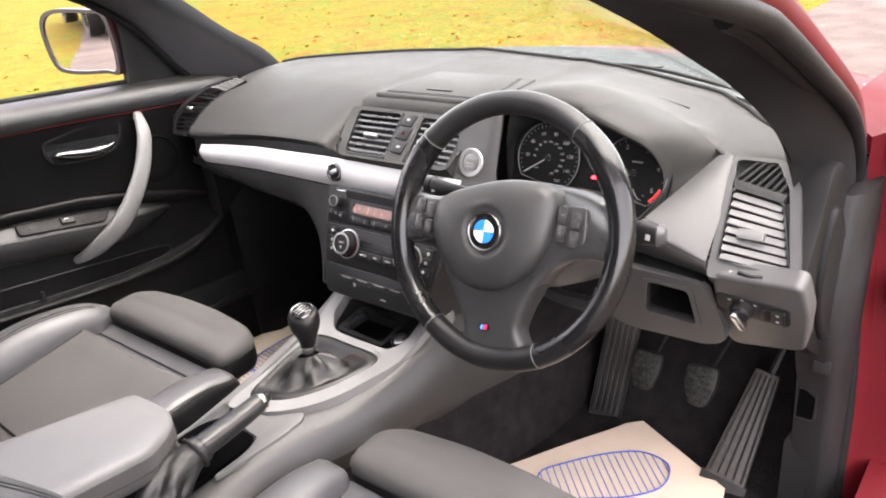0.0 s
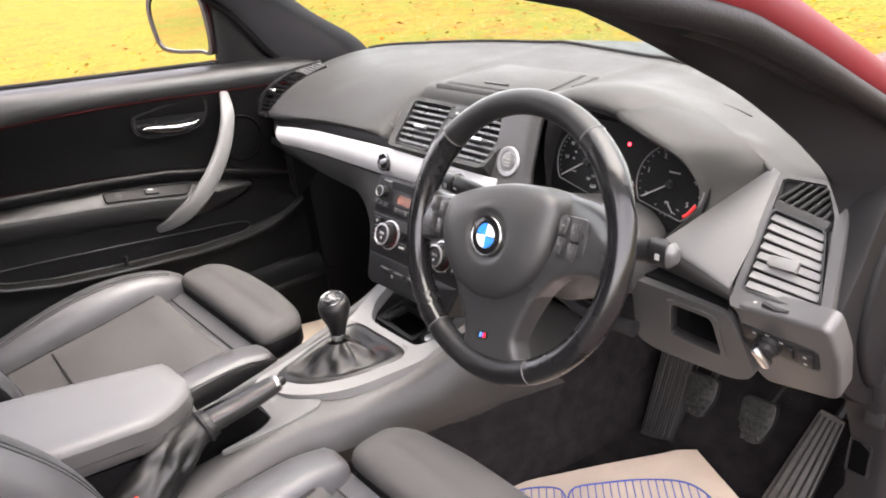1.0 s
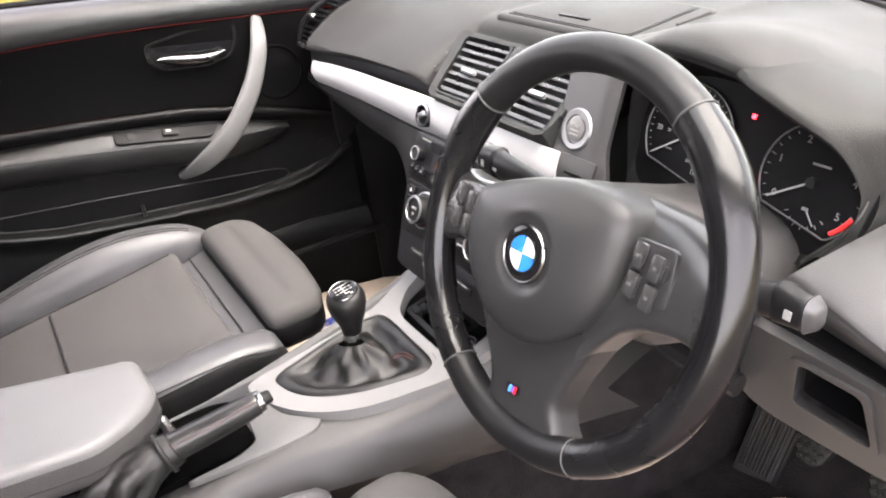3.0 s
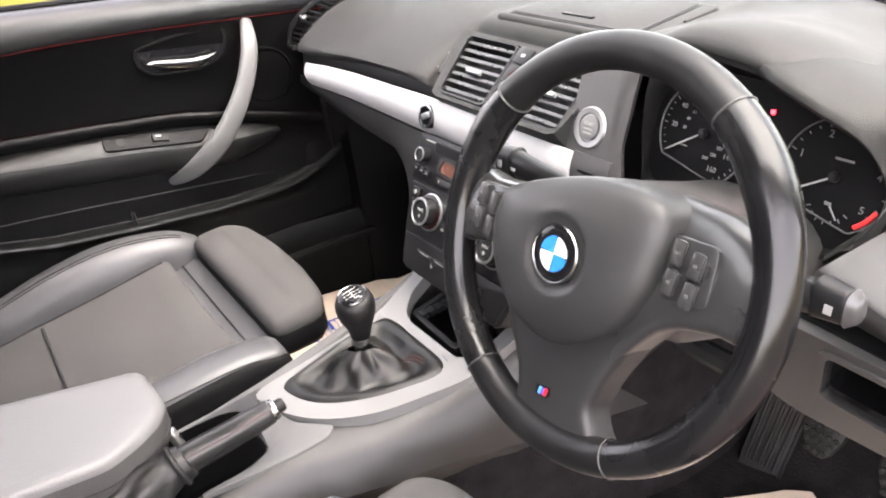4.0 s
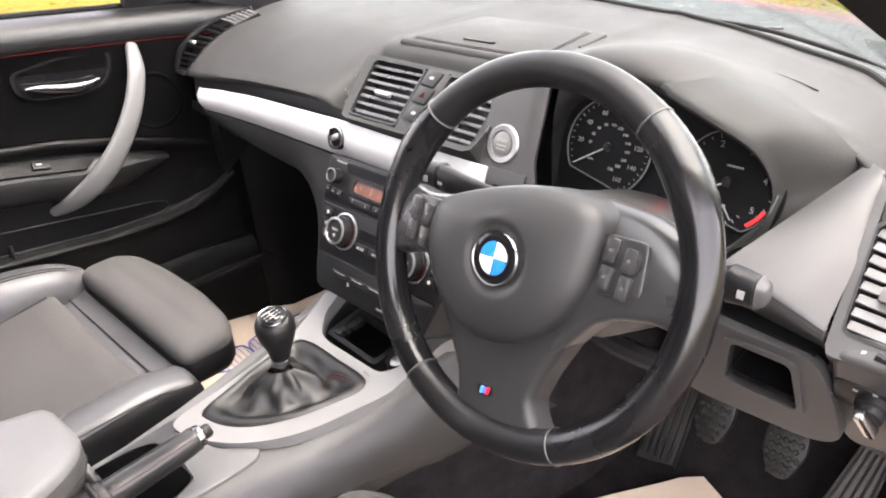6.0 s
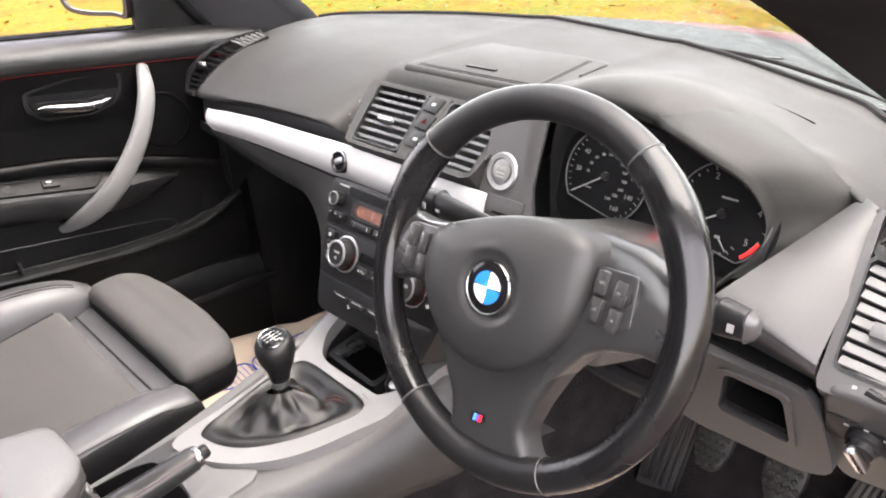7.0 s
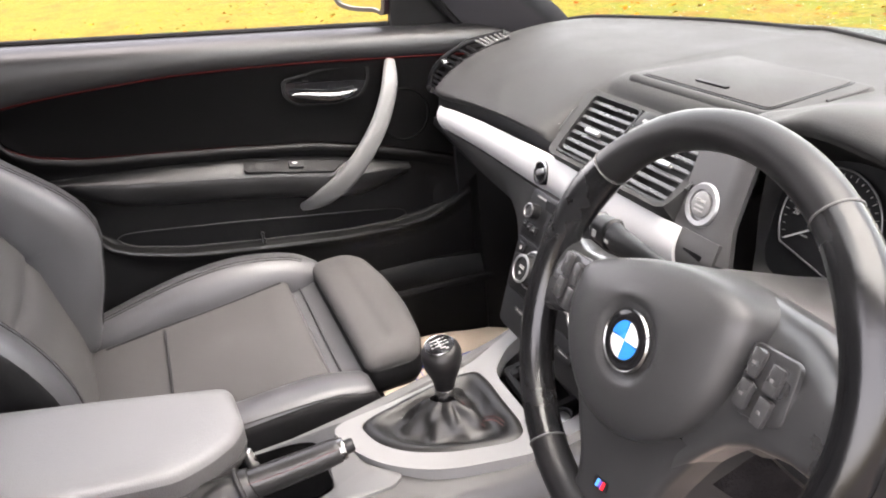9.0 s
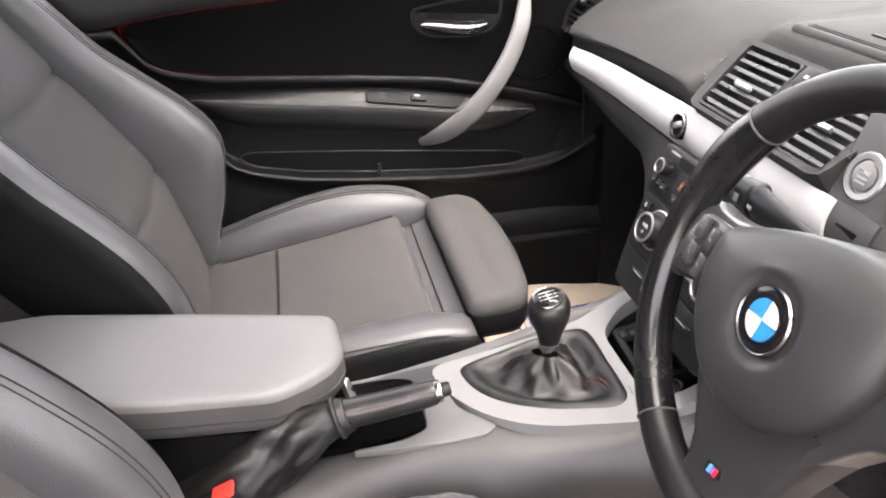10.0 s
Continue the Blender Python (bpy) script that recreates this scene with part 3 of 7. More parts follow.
# ---- dashboard ----
dash = thing("dashboard", "black soft-touch dashboard with a satin silver trim strip", "dashboard")
DASH = (
    (-0.612, ((.53, .893), (.48, .893), (.41, .886), (.36, .872), (.305, .848), (.27, .828), (.245, .81), (.235, .795), (.25, .78))),
    (-0.55, ((.57, .899), (.50, .898), (.43, .895), (.375, .885), (.31, .864), (.265, .843), (.235, .822), (.22, .803), (.24, .788))),
    (-0.35, ((.66, .902), (.56, .90), (.45, .899), (.375, .894), (.31, .876), (.258, .853), (.225, .836), (.212, .826), (.232, .812))),
    (-0.17, ((.70, .903), (.58, .90), (.46, .898), (.37, .892), (.315, .875), (.27, .855), (.235, .839), (.217, .828), (.235, .814))),
    (-0.12, ((.71, .903), (.58, .90), (.46, .896), (.345, .890), (.325, .868), (.30, .83), (.27, .81), (.25, .80), (.25, .79))),
    (0.1, ((.68, .897), (.57, .897), (.45, .896), (.345, .891), (.325, .870), (.30, .83), (.27, .81), (.25, .80), (.25, .79))),
    (0.14, ((.68, .896), (.56, .897), (.44, .898), (.35, .895), (.325, .875), (.30, .85), (.27, .84), (.255, .83), (.26, .82))),
    (0.17, ((.68, .892), (.57, .894), (.45, .900), (.36, .907), (.335, .908), (.31, .908), (.29, .906), (.28, .90), (.285, .89))),
    (0.22, ((.67, .889), (.56, .893), (.44, .909), (.355, .921), (.315, .923), (.295, .922), (.275, .921), (.262, .917), (.265, .907))),
    (0.28, ((.65, .885), (.53, .894), (.43, .917), (.345, .936), (.305, .943), (.28, .944), (.266, .941), (.257, .933), (.262, .92))),
    (0.36, ((.615, .881), (.50, .888), (.41, .913), (.335, .938), (.30, .945), (.275, .946), (.257, .943), (.245, .933), (.249, .92))),
    (0.45, ((.57, .878), (.47, .877), (.40, .887), (.355, .897), (.33, .900), (.312, .900), (.298, .899), (.286, .895), (.290, .885))),
    (0.49, ((.53, .876), (.45, .873), (.395, .876), (.362, .883), (.346, .884), (.333, .882), (.32, .879), (.310, .875), (.315, .867))),
    (0.52, ((.50, .874), (.44, .872), (.395, .870), (.372, .869), (.362, .868), (.354, .867), (.347, .866), (.342, .863), (.346, .855))),
    (0.56, ((.45, .872), (.42, .871), (.385, .869), (.35, .866), (.337, .864), (.326, .862), (.318, .860), (.314, .857), (.32, .85))),
    (0.62, ((.38, .872), (.36, .871), (.34, .869), (.322, .867), (.315, .865), (.311, .862), (.309, .860), (.307, .857), (.311, .851))),
    (0.655, ((.36, .872), (.345, .870), (.33, .868), (.318, .866), (.312, .863), (.309, .860), (.307, .857), (.305, .853), (.309, .847))),
)


def dash_rows(n=90):
    cols = [spline([(x, *p[k]) for x, p in DASH], n) for k in range(9)]
    rows = []
    for i in range(n):
        line = [c[i] for c in cols]
        line = spline(line, 22)
        rows.append([line[0] + V(0, 0.05, -0.05)] + line)
    return rows


part("upper_pad", thicken(loft(dash_rows(), ring=False), 0.01), M_DASH, dash, smooth=60)
part("glass_seal", tube([row[1] + V(0, .004, .0005) for row in dash_rows(40)], .005, 8, 90), M_SEAL, dash, "black rubber seal at the base of the glass")

# lidded tray on the dash top
LD = Matrix.Translation((0.012, 0.42, 0.8965)) @ pose(0, 0, 0, 1.8, 0, 0)
part("tray_surround", plate(soft([(-0.137, -0.08), (0.145, -0.08), (0.13, 0.085), (-0.115, 0.092)], 0.016), 0.03, LD @ Matrix.Translation((0, 0, 0.003)), 0.007, 4), M_DASH, dash)
lid = part("tray_lid", plate(soft([(-0.116, -0.066), (0.119, -0.066), (0.101, 0.077), (-0.096, 0.08)], 0.012), 0.006, LD @ Matrix.Translation((0, 0, 0.0055)), 0.003), M_DASH, dash, "lid of the dash-top tray")
part("finger_slot", box((0.056, 0.006, 0.003), at(LD, 0.0, -0.045, 0.0062), 0.001), M_DARK, lid)
part("lid_gap", plate(soft([(-0.119, -0.0695), (0.122, -0.0695), (0.104, 0.0795), (-0.099, 0.0825)], 0.013), 0.002, LD @ Matrix.Translation((0, 0, 0.0038))), M_DARK, dash)
part("ridge", tube([(0.165, 0.40, 0.9065), (0.163, 0.435, 0.9075), (0.158, 0.465, 0.9075)], 0.0018, 8, 8), M_DASH, dash)
def dash_height(x, y):
    """Height of the dash's top surface."""
    near = sorted((p for row in dash_rows() for p in row[1:10]), key=lambda p: (p.x - x) ** 2 + (p.y - y) ** 2)[:4]
    return sum(p.z for p in near) / 4


part("sensor_slit", tube([(x, y, dash_height(x, y) + 0.0005) for x, y in ((0.383, 0.483), (0.415, 0.475), (0.443, 0.462))], 0.0009, 6, 12), M_DARK, dash)


# passenger side: silver strip and lower fascia
def strip_point(u, v, start=-0.572, length=0.747):
    x = start + u * length
    top = lerp(((-0.572, .770), (-0.55, .784), (-0.45, .796), (-0.34, .805), (-0.11, .811), (0.23, .806)), x)
    low = lerp(((-0.572, .762), (-0.55, .745), (-0.45, .752), (-0.34, .757), (-0.11, .756), (0.23, .752)), x)
    y = lerp(((-0.572, .232), (-0.555, .218), (-0.53, .21), (-0.34, .203), (0.0, .20), (0.23, .205)), x)
    return V(x, y - 0.010 * math.sin(v * math.pi * 0.9 + 0.2) + 0.006, low + (top - low) * v)


part("trim_strip", sheet(strip_point, 60, 9, 0.014), M_TRIM, dash, "satin silver trim strip")
part("strip_end", sheet(lambda u, v: strip_point(u, v, 0.174, 0.056) + V(0, 0.004, 0), 8, 9, 0.012), M_FASCIA, dash)
part("fascia_core", loft([[V(x, 0.34, .83), V(x, 0.247, .82), V(x, 0.24, .80), V(x, 0.235, .755), V(x, 0.255, .70), V(x, 0.35, .64), V(x, 0.5, .64), V(x, .5, .83)] for x in (-0.60, -0.4, -0.2, 0.0, 0.185)]), M_LOWER, dash)


def glove(u, v):
    x = -0.578 + u * 0.458
    top = lerp(((-0.578, .764), (-0.55, .744), (-0.45, .751), (-0.34, .756), (-0.11, .755)), x) - 0.002
    low = lerp(((-0.578, .745), (-0.54, .727), (-0.45, .712), (-0.36, .703), (-0.25, .695), (-0.21, .682), (-0.17, .655), (-0.145, .62), (-0.12, .585)), x)
    y = lerp(((-0.578, .235), (-0.54, .216), (-0.34, .208), (-0.12, .203)), x)
    drop = max(0, .75 - (top + (low - top) * v))
    return V(x, y + 0.012 * v * v - 0.47 * drop * lerp(((-0.25, 0), (-0.12, 1)), x), top + (low - top) * v)


part("glovebox_lid", sheet(glove, 40, 10, 0.014), M_DASH, dash)
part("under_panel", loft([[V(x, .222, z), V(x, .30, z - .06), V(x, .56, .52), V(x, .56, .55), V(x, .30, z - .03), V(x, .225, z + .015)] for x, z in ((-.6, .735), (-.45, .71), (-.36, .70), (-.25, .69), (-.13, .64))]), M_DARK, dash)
# hook button on the strip
HK = facing((-0.105, 0.199, 0.786), (0, -0.95, 0.3))
hook = part("cup_hook", lathe([(0.017, -0.004), (0.017, 0.004), (0.0135, 0.006), (0.012, 0.004), (0.001, 0.004)], HK, 28), M_GLOSS, dash, "round black cup-holder button with a pale emblem")
part("ring", hoop([(0.0165, 0.003), (0.0168, 0.0055), (0.0148, 0.0062), (0.0145, 0.004)], HK, 28), M_CHROME, hook)
part("emblem", box((0.018, 0.008, 0.004), at(HK, 0, 0.001, 0.0045, 25), 0.0015), M_METAL, hook)

# ---- centre stack: radio, climate, lower switches ----
ST = facing((0.032, 0.1504, 0.68), (0, -0.905, 0.425))
part("stack_body", plate(soft([(-0.148, 0.094), (-0.142, 0.027), (-0.127, -0.045), (-0.111, -0.096), (0.111, -0.096), (0.127, -0.045), (0.142, 0.027), (0.148, 0.094)], 0.012), 0.2, ST, 0.003), M_LOWER, dash)
radio = part("radio", plate(soft([(-0.139, 0.09), (-0.135, 0.03), (0.135, 0.03), (0.139, 0.09)], 0.003), 0.008, ST @ Matrix.Translation((0, 0, 0.004)), 0.001), M_BUTTON, dash)
R = ST @ Matrix.Translation((0, 0, 0.0042))
part("maker_bar", bar(0.034, 0.0025, at(R, -0.106, 0.0865)), M_MARK, radio)
part("disc_slot", plate(soft([(-0.1, 0.088), (0.1, 0.088), (0.094, 0.0755), (-0.094, 0.0755)], 0.003), 0.001, R @ Matrix.Translation((0, 0, 0.0008))), M_DARK, radio)
part("display_bezel", ring_plate(resample(rounded(0.176, 0.025, 0.003), 40), resample(rounded(0.16, 0.0165, 0.002), 40), 0.002, at(R, 0.006, 0.0605, 0.002)), M_BUTTON, radio)
part("display", plate(rounded(0.16, 0.0165, 0.002), 0.001, at(R, 0.006, 0.0605, 0.0008)), material("amber_display", (0.085, 0.032, 0.02), 0.25, 0, 0, 0.002, 0.2, 0.01, 0.05), radio, "unlit amber radio display")
for s in (-1, 1):
    k = part("knob", lathe([(0.0105, 0), (0.0105, 0.011), (0.0095, 0.013), (0.0075, 0.0135), (0.007, 0.0125), (0.001, 0.0125)], at(R, s * 0.113, 0.066), 28), M_BUTTON, radio)
    part("ring", hoop([(0.0098, 0.0122), (0.0104, 0.0142), (0.0088, 0.0148), (0.0082, 0.0132)], at(R, s * 0.113, 0.066), 28), M_RINGMETAL, k)
    for i in range(3):
        b = part("button", box((0.0115, 0.0095, 0.006), at(R, s * (0.124 - 0.0125 * i), 0.0455 - 0.001 * i, 0.002), 0.0015), M_BUTTON, radio)
        part("mark", bar(0.004, 0.0012, at(R, s * (0.124 - 0.0125 * i), 0.0455 - 0.001 * i, 0.0053)), M_MARK, b)
for i in range(3):
    b = part("preset_button", box((0.046, 0.0105, 0.006), at(R, -0.052 + 0.05 * i, 0.0405, 0.002), 0.002), M_BUTTON, radio)
    for j, d in ((1, -0.014), (2, 0.014)):
        part("digit", letters(str(2 * i + j), 0.007, at(R, -0.052 + 0.05 * i + d, 0.041, 0.0052)), M_MARK, b)

climate = part("climate_panel", plate(soft([(-0.134, 0.025), (-0.121, -0.042), (0.121, -0.042), (0.134, 0.025)], 0.003), 0.008, ST @ Matrix.Translation((0, 0, 0.004)), 0.001), M_BUTTON, dash)
for s in (-1, 1):
    k = part("dial", lathe([(0.024, 0), (0.0235, 0.004), (0.020, 0.0055), (0.0195, 0.017), (0.018, 0.019), (0.0145, 0.0195), (0.014, 0.018), (0.001, 0.018)], at(R, s * 0.072, -0.004), 36), M_BUTTON, climate)
    part("ring", hoop([(0.0193, 0.0185), (0.0196, 0.0198), (0.0165, 0.0205), (0.0155, 0.0185)], at(R, s * 0.072, -0.004), 36), M_RINGMETAL, k)
    part("collar", hoop([(0.026, 0.0), (0.0262, 0.0025), (0.0242, 0.003), (0.0235, 0.0)], at(R, s * 0.072, -0.004), 36), M_METAL, k)
    part("cap_text", letters("MAX", 0.006, at(R, s * 0.072, -0.002, 0.0185)), M_MARK, k)
    part("fan_mark", bar(0.004, 0.004, at(R, s * 0.072, -0.010, 0.0185, 45)), M_MARK, k)
    part("warm_band", tube([at(R, s * 0.072, -0.004, 0.006) @ V(0.0222 * math.cos(a), 0.0222 * math.sin(a), 0) for a in np.linspace(-1.1, 0.3, 10)], 0.0009, 6), M_RED, k)
    for i in range(3):
        b = part("button", box((0.019, 0.0135, 0.005), at(R, s * (0.112 - 0.0025 * i), 0.0135 - 0.0155 * i, 0.002), 0.0015), M_BUTTON, climate)
        part("mark", bar(0.005, 0.005, at(R, s * (0.112 - 0.0025 * i), 0.0135 - 0.0155 * i, 0.0048, 30)), M_MARK, b)
for i in range(3):
    b = part("button", box((0.027, 0.0125, 0.005), at(R, -0.029 + 0.029 * i, -0.0165, 0.002), 0.0015), M_BUTTON, climate)
    part("text", letters(("AUTO", "A/C", "REAR")[i] if i < 2 else "MODE", 0.0055, at(R, -0.029 + 0.029 * i, -0.0165, 0.0048)) if i < 2 else bar(0.012, 0.002, at(R, 0.029, -0.0165, 0.0048)), M_MARK, b)
part("display", plate(rounded(0.085, 0.0125, 0.002), 0.001, at(R, 0, 0.0015, 0.0008)), M_GLOSS, climate)
low = part("switch_strip", plate(soft([(-0.12, -0.044), (-0.107, -0.091), (0.107, -0.091), (0.12, -0.044)], 0.006), 0.008, ST @ Matrix.Translation((0, 0, 0.004)), 0.001), M_BUTTON, dash)
for i in range(4):
    b = part("button", box((0.036, 0.009, 0.004), at(R, -0.06 + 0.038 * i, -0.064, 0.001), 0.001), M_BUTTON, low)
    part("mark", bar(0.022, 0.0012, at(R, -0.06 + 0.038 * i, -0.0612, 0.0034)), M_MARK, b)
part("pictogram", bar(0.004, 0.006, at(R, -0.041, -0.071, 0.0003, 35)), M_MARK, low)
part("maker_bar", bar(0.012, 0.002, at(R, 0.03, -0.083)), M_MARK, low)

# ---- centre vents and hazard keys ----
M_VENTSLAT = material("satin_black_vent_slat", (0.022, 0.022, 0.0223), 0.3, 0, 0.04, 0.001, 0.1, 0.02, 0.05, spec=0.5)
VT = facing((0.03, 0.2434, 0.8535), (0, -0.58, 0.815))


def vent(parent, m, corners, rows, tab=None, slat_mat=None, tilt=-30, blade=0.011, well=0.022):
    """A grille: a dark well inside a rim with slats across it. corners: top left, top right, bottom right, bottom left."""
    tl, tr, br, bl = (Vector((*c, 0)) for c in corners)
    v = part("vent", plate(list(corners), 0.002, m @ Matrix.Translation((0, 0, -well))), M_DARK, parent)
    out = resample(soft([c[:2] for c in (tl * 1, tr * 1, br * 1, bl * 1)], 0.006), 48)
    cx, cy = sum(c[0] for c in corners) / 4, sum(c[1] for c in corners) / 4
    grow = [(cx + (x - cx) * 1.06, cy + (y - cy) * 1.07) for x, y in out]
    part("rim", ring_plate(grow, out, well, m @ Matrix.Translation((0, 0, 0.0006))), M_LOWER, v)
    for i in range(rows):
        f = (i + 0.6) / (rows + 0.2)
        a, b = tl.lerp(bl, f), tr.lerp(br, f)
        w = (b - a).length * 0.985
        mid = (a + b) / 2
        ang = math.degrees(math.atan2(b.y - a.y, b.x - a.x))
        part("slat", box((w, blade, 0.0018), m @ pose(mid.x, mid.y, -0.004, 0, 0, ang) @ pose(0, 0, 0, tilt, 0, 0), 0.0008, 1), slat_mat or M_BUTTON, v)
    if tab:
        part("slider", box((tab[2], tab[3], 0.007), at(m, tab[0], tab[1], 0.001), 0.0022), tab[4], v)
    return v


housing = part("vent_housing", plate(soft([(-0.158, 0.054), (0.136, 0.052), (0.126, -0.055), (-0.122, -0.056)], 0.012), 0.04, VT @ Matrix.Translation((0, 0, -0.024)), 0.002), M_DARK, dash)
part("vent_bridge", plate(soft([(-0.026, 0.051), (0.016, 0.051), (0.028, -0.053), (-0.012, -0.053)], 0.005), 0.026, VT @ Matrix.Translation((0, 0, 0.001)), 0.0025), M_DASH, dash)
part("vent_edge", ring_plate(resample(soft([(-0.158, 0.054), (0.136, 0.052), (0.126, -0.055), (-0.122, -0.056)], 0.012), 60), resample(soft([(-0.136, 0.048), (0.116, 0.046), (0.12, -0.05), (-0.112, -0.05)], 0.006), 60), 0.03, VT @ Matrix.Translation((0, 0, 0.0006))), M_DASH, dash)
vent(dash, VT, ((-0.134, 0.046), (-0.03, 0.046), (-0.016, -0.045), (-0.11, -0.045)), 7, (-0.072, -0.006, 0.03, 0.006, M_METAL), M_VENTSLAT, -12, 0.006)
vent(dash, VT, ((0.02, 0.044), (0.114, 0.042), (0.12, -0.047), (0.034, -0.046)), 7, (0.072, -0.006, 0.03, 0.006, M_METAL), M_VENTSLAT, -12, 0.006)
for i, (x, y) in enumerate(((-0.004, 0.033), (0.001, 0.005), (0.007, -0.024))):
    b = part("key", box((0.026, 0.024, 0.004), at(VT, x, y, 0.0022, -5), 0.0015), M_BUTTON, dash)
    if i == 1:
        part("hazard_triangle", plate([(-0.005, -0.004), (0.005, -0.004), (0, 0.005)], 0.0004, at(VT, x, y, 0.0046)), M_RED, b)
    else:
        part("mark", bar(0.007, 0.0045, at(VT, x, y, 0.0043)), M_MARK, b)
for s, x in ((-1, -0.141), (1, 0.133)):
    w = part("thumbwheel", tube([at(VT, x - s * 0.0 + 0.01 * (0.5 - f) * (1 if s < 0 else -0.4), 0.02 - 0.042 * (1 - f), -0.0005) @ V(0, 0, 0) for f in (0, 0.5, 1)], 0.0026, 8, 6), M_BUTTON, dash)
    for f in (0.2, 0.8):
        part("mark", bar(0.0025, 0.0014, at(VT, x + s * 0.006, 0.02 - 0.042 * f, 0.0010)), M_MARK, w)

# ---- driver's side: start button, gauges, hood walls ----
SB = facing((0.187, 0.2285, 0.831), (0.0, -0.935, 0.354))
def button_face(u, v):
    z = 0.782 + 0.128 * v
    x = 0.156 + 0.076 * u + 0.012 * max(0, 0.25 - v) * 4 * u
    return V(x, 0.2095 + 0.36 * (z - 0.785) + 0.006 * max(0, u - 0.85) / 0.15, z + 0.004 * u)


part("button_panel", sheet(button_face, 12, 12, 0.012), M_FASCIA, dash)
M_SLATGREY = material("grey_button", (0.08, 0.08, 0.08), 0.45)
starter = part("start_button", lathe([(0.0235, -0.012), (0.0235, 0.004), (0.0215, 0.006), (0.0165, 0.0055), (0.0155, 0.0035), (0.001, 0.0035)], SB, 36), M_RINGMETAL, dash, "round start button in a bright ring")
part("cap", lathe([(0.0135, 0.0), (0.0135, 0.0055), (0.0115, 0.0065), (0.001, 0.0062)], SB, 32), M_SLATGREY, starter)
part("text", letters("START", 0.0052, at(SB, 0, 0.004, 0.0068)), M_MARK, starter)
for y in (-0.0015, -0.006):
    part("text_bar", bar(0.013, 0.0018, at(SB, 0, y, 0.0068)), M_MARK, starter)
part("key_slot", span((0.15, 0.205, 0.772), (0.215, 0.24, 0.79), 0.003), M_DARK, dash)

GP = facing((0.38, 0.276, 0.833), (0.0, -0.95, 0.3))
LIP = [(0.240, 0.250, 0.80), (0.237, 0.252, 0.835), (0.237, 0.256, 0.87), (0.240, 0.262, 0.90), (0.255, 0.262, 0.918), (0.28, 0.259, 0.927), (0.32, 0.247, 0.930), (0.36, 0.241, 0.929), (0.40, 0.240, 0.920), (0.44, 0.240, 0.905),
       (0.472, 0.253, 0.886), (0.487, 0.267, 0.858), (0.489, 0.272, 0.832), (0.482, 0.265, 0.806), (0.458, 0.248, 0.775), (0.435, 0.225, 0.75), (0.40, 0.21, 0.73), (0.33, 0.21, 0.725), (0.28, 0.228, 0.745), (0.25, 0.238, 0.77)]
ring_out = []
for i in range(60):
    u = i / 60 * len(LIP)
    j = int(u)
    ring_out.append(Vector(LIP[j]).lerp(Vector(LIP[(j + 1) % len(LIP)]), u - j))
panel = [GP @ V(x, y, 0) for x, y in soft([(-0.143, -0.056), (-0.146, 0.04), (-0.09, 0.068), (0.07, 0.064), (0.116, 0.03), (0.118, -0.03), (0.09, -0.064), (-0.09, -0.064)], 0.03, 6)]
def nearest_ring(src, centre):
    """Panel points in the same angular order as the lip."""
    out = []
    for p in src:
        a = math.atan2(p.z - centre.z, p.x - centre.x)
        best = min(panel_fine, key=lambda q: abs((math.atan2(q.z - centre.z, q.x - centre.x) - a + math.pi) % (2 * math.pi) - math.pi))
        out.append(best)
    return out
panel_fine = []
for a, b in zip(panel, panel[1:] + panel[:1]):
    panel_fine += [a.lerp(b, f / 12) for f in range(12)]
mid_c = V(0.365, 0.27, 0.828)
ring_in = nearest_ring(ring_out, mid_c)
# hood skin and lining: dash plastic darkened, shade put into the colour
M_HOODSKIN = material("shaded_hood_skin", (0.0108, 0.0111, 0.0105), 0.6, 0, 0.2, 0.0014, 0.12, 0.1, 0.06, True, spec=0.2)
M_HOODWALL = material("shaded_hood_lining", (0.004, 0.004, 0.0042), 0.55, 0, 0.2, 0.0014, 0.15, 0.1, 0.06, True, spec=0.2)
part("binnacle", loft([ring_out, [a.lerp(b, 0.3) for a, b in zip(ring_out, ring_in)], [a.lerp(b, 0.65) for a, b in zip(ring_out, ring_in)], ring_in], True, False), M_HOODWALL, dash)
# the hood's broad flank: from the ridge on the dash top it rolls over to the edge round the dials
RIDGE = spline([(0.355, 0.345, 0.934), (0.405, 0.375, 0.910), (0.455, 0.358, 0.899), (0.50, 0.338, 0.887), (0.526, 0.339, 0.868), (0.541, 0.340, 0.850), (0.516, 0.29, 0.822), (0.475, 0.25, 0.783)], 40)
EDGE = spline([(0.345, 0.268, 0.930), (0.395, 0.240, 0.926), (0.44, 0.238, 0.910), (0.472, 0.249, 0.890), (0.487, 0.263, 0.860), (0.489, 0.268, 0.833), (0.482, 0.261, 0.807), (0.458, 0.244, 0.776)], 40)
flank = []
for i, (a, b) in enumerate(zip(RIDGE, EDGE)):
    swell = (0.010 * max(0.0, 1 - i / 30) + 0.002) * min(1, i / 6)
    row = [a.lerp(b, f) + V(0.35, -0.25, 0.9) * (swell * math.sin(math.pi * f ** 1.25)) for f in np.linspace(0, 1, 12)]
    flank.append([a + V(0, 0.010, -0.016)] + row + [b + V(0, -0.003, -0.003), b + V(0, -0.004, -0.007), b + V(-0.001, -0.001, -0.011), b + V(-0.004, 0.008, -0.013)])
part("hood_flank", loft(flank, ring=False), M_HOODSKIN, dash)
gauges = part("gauge_panel", plate([(p.x, p.y) for p in [GP.inverted() @ q for q in panel]], 0.01, GP @ Matrix.Translation((0, 0, 0.001))), M_DARK, dash)
M_GLOW = emitter("warning_light_red", (1.0, 0.02, 0.03), 2.0)
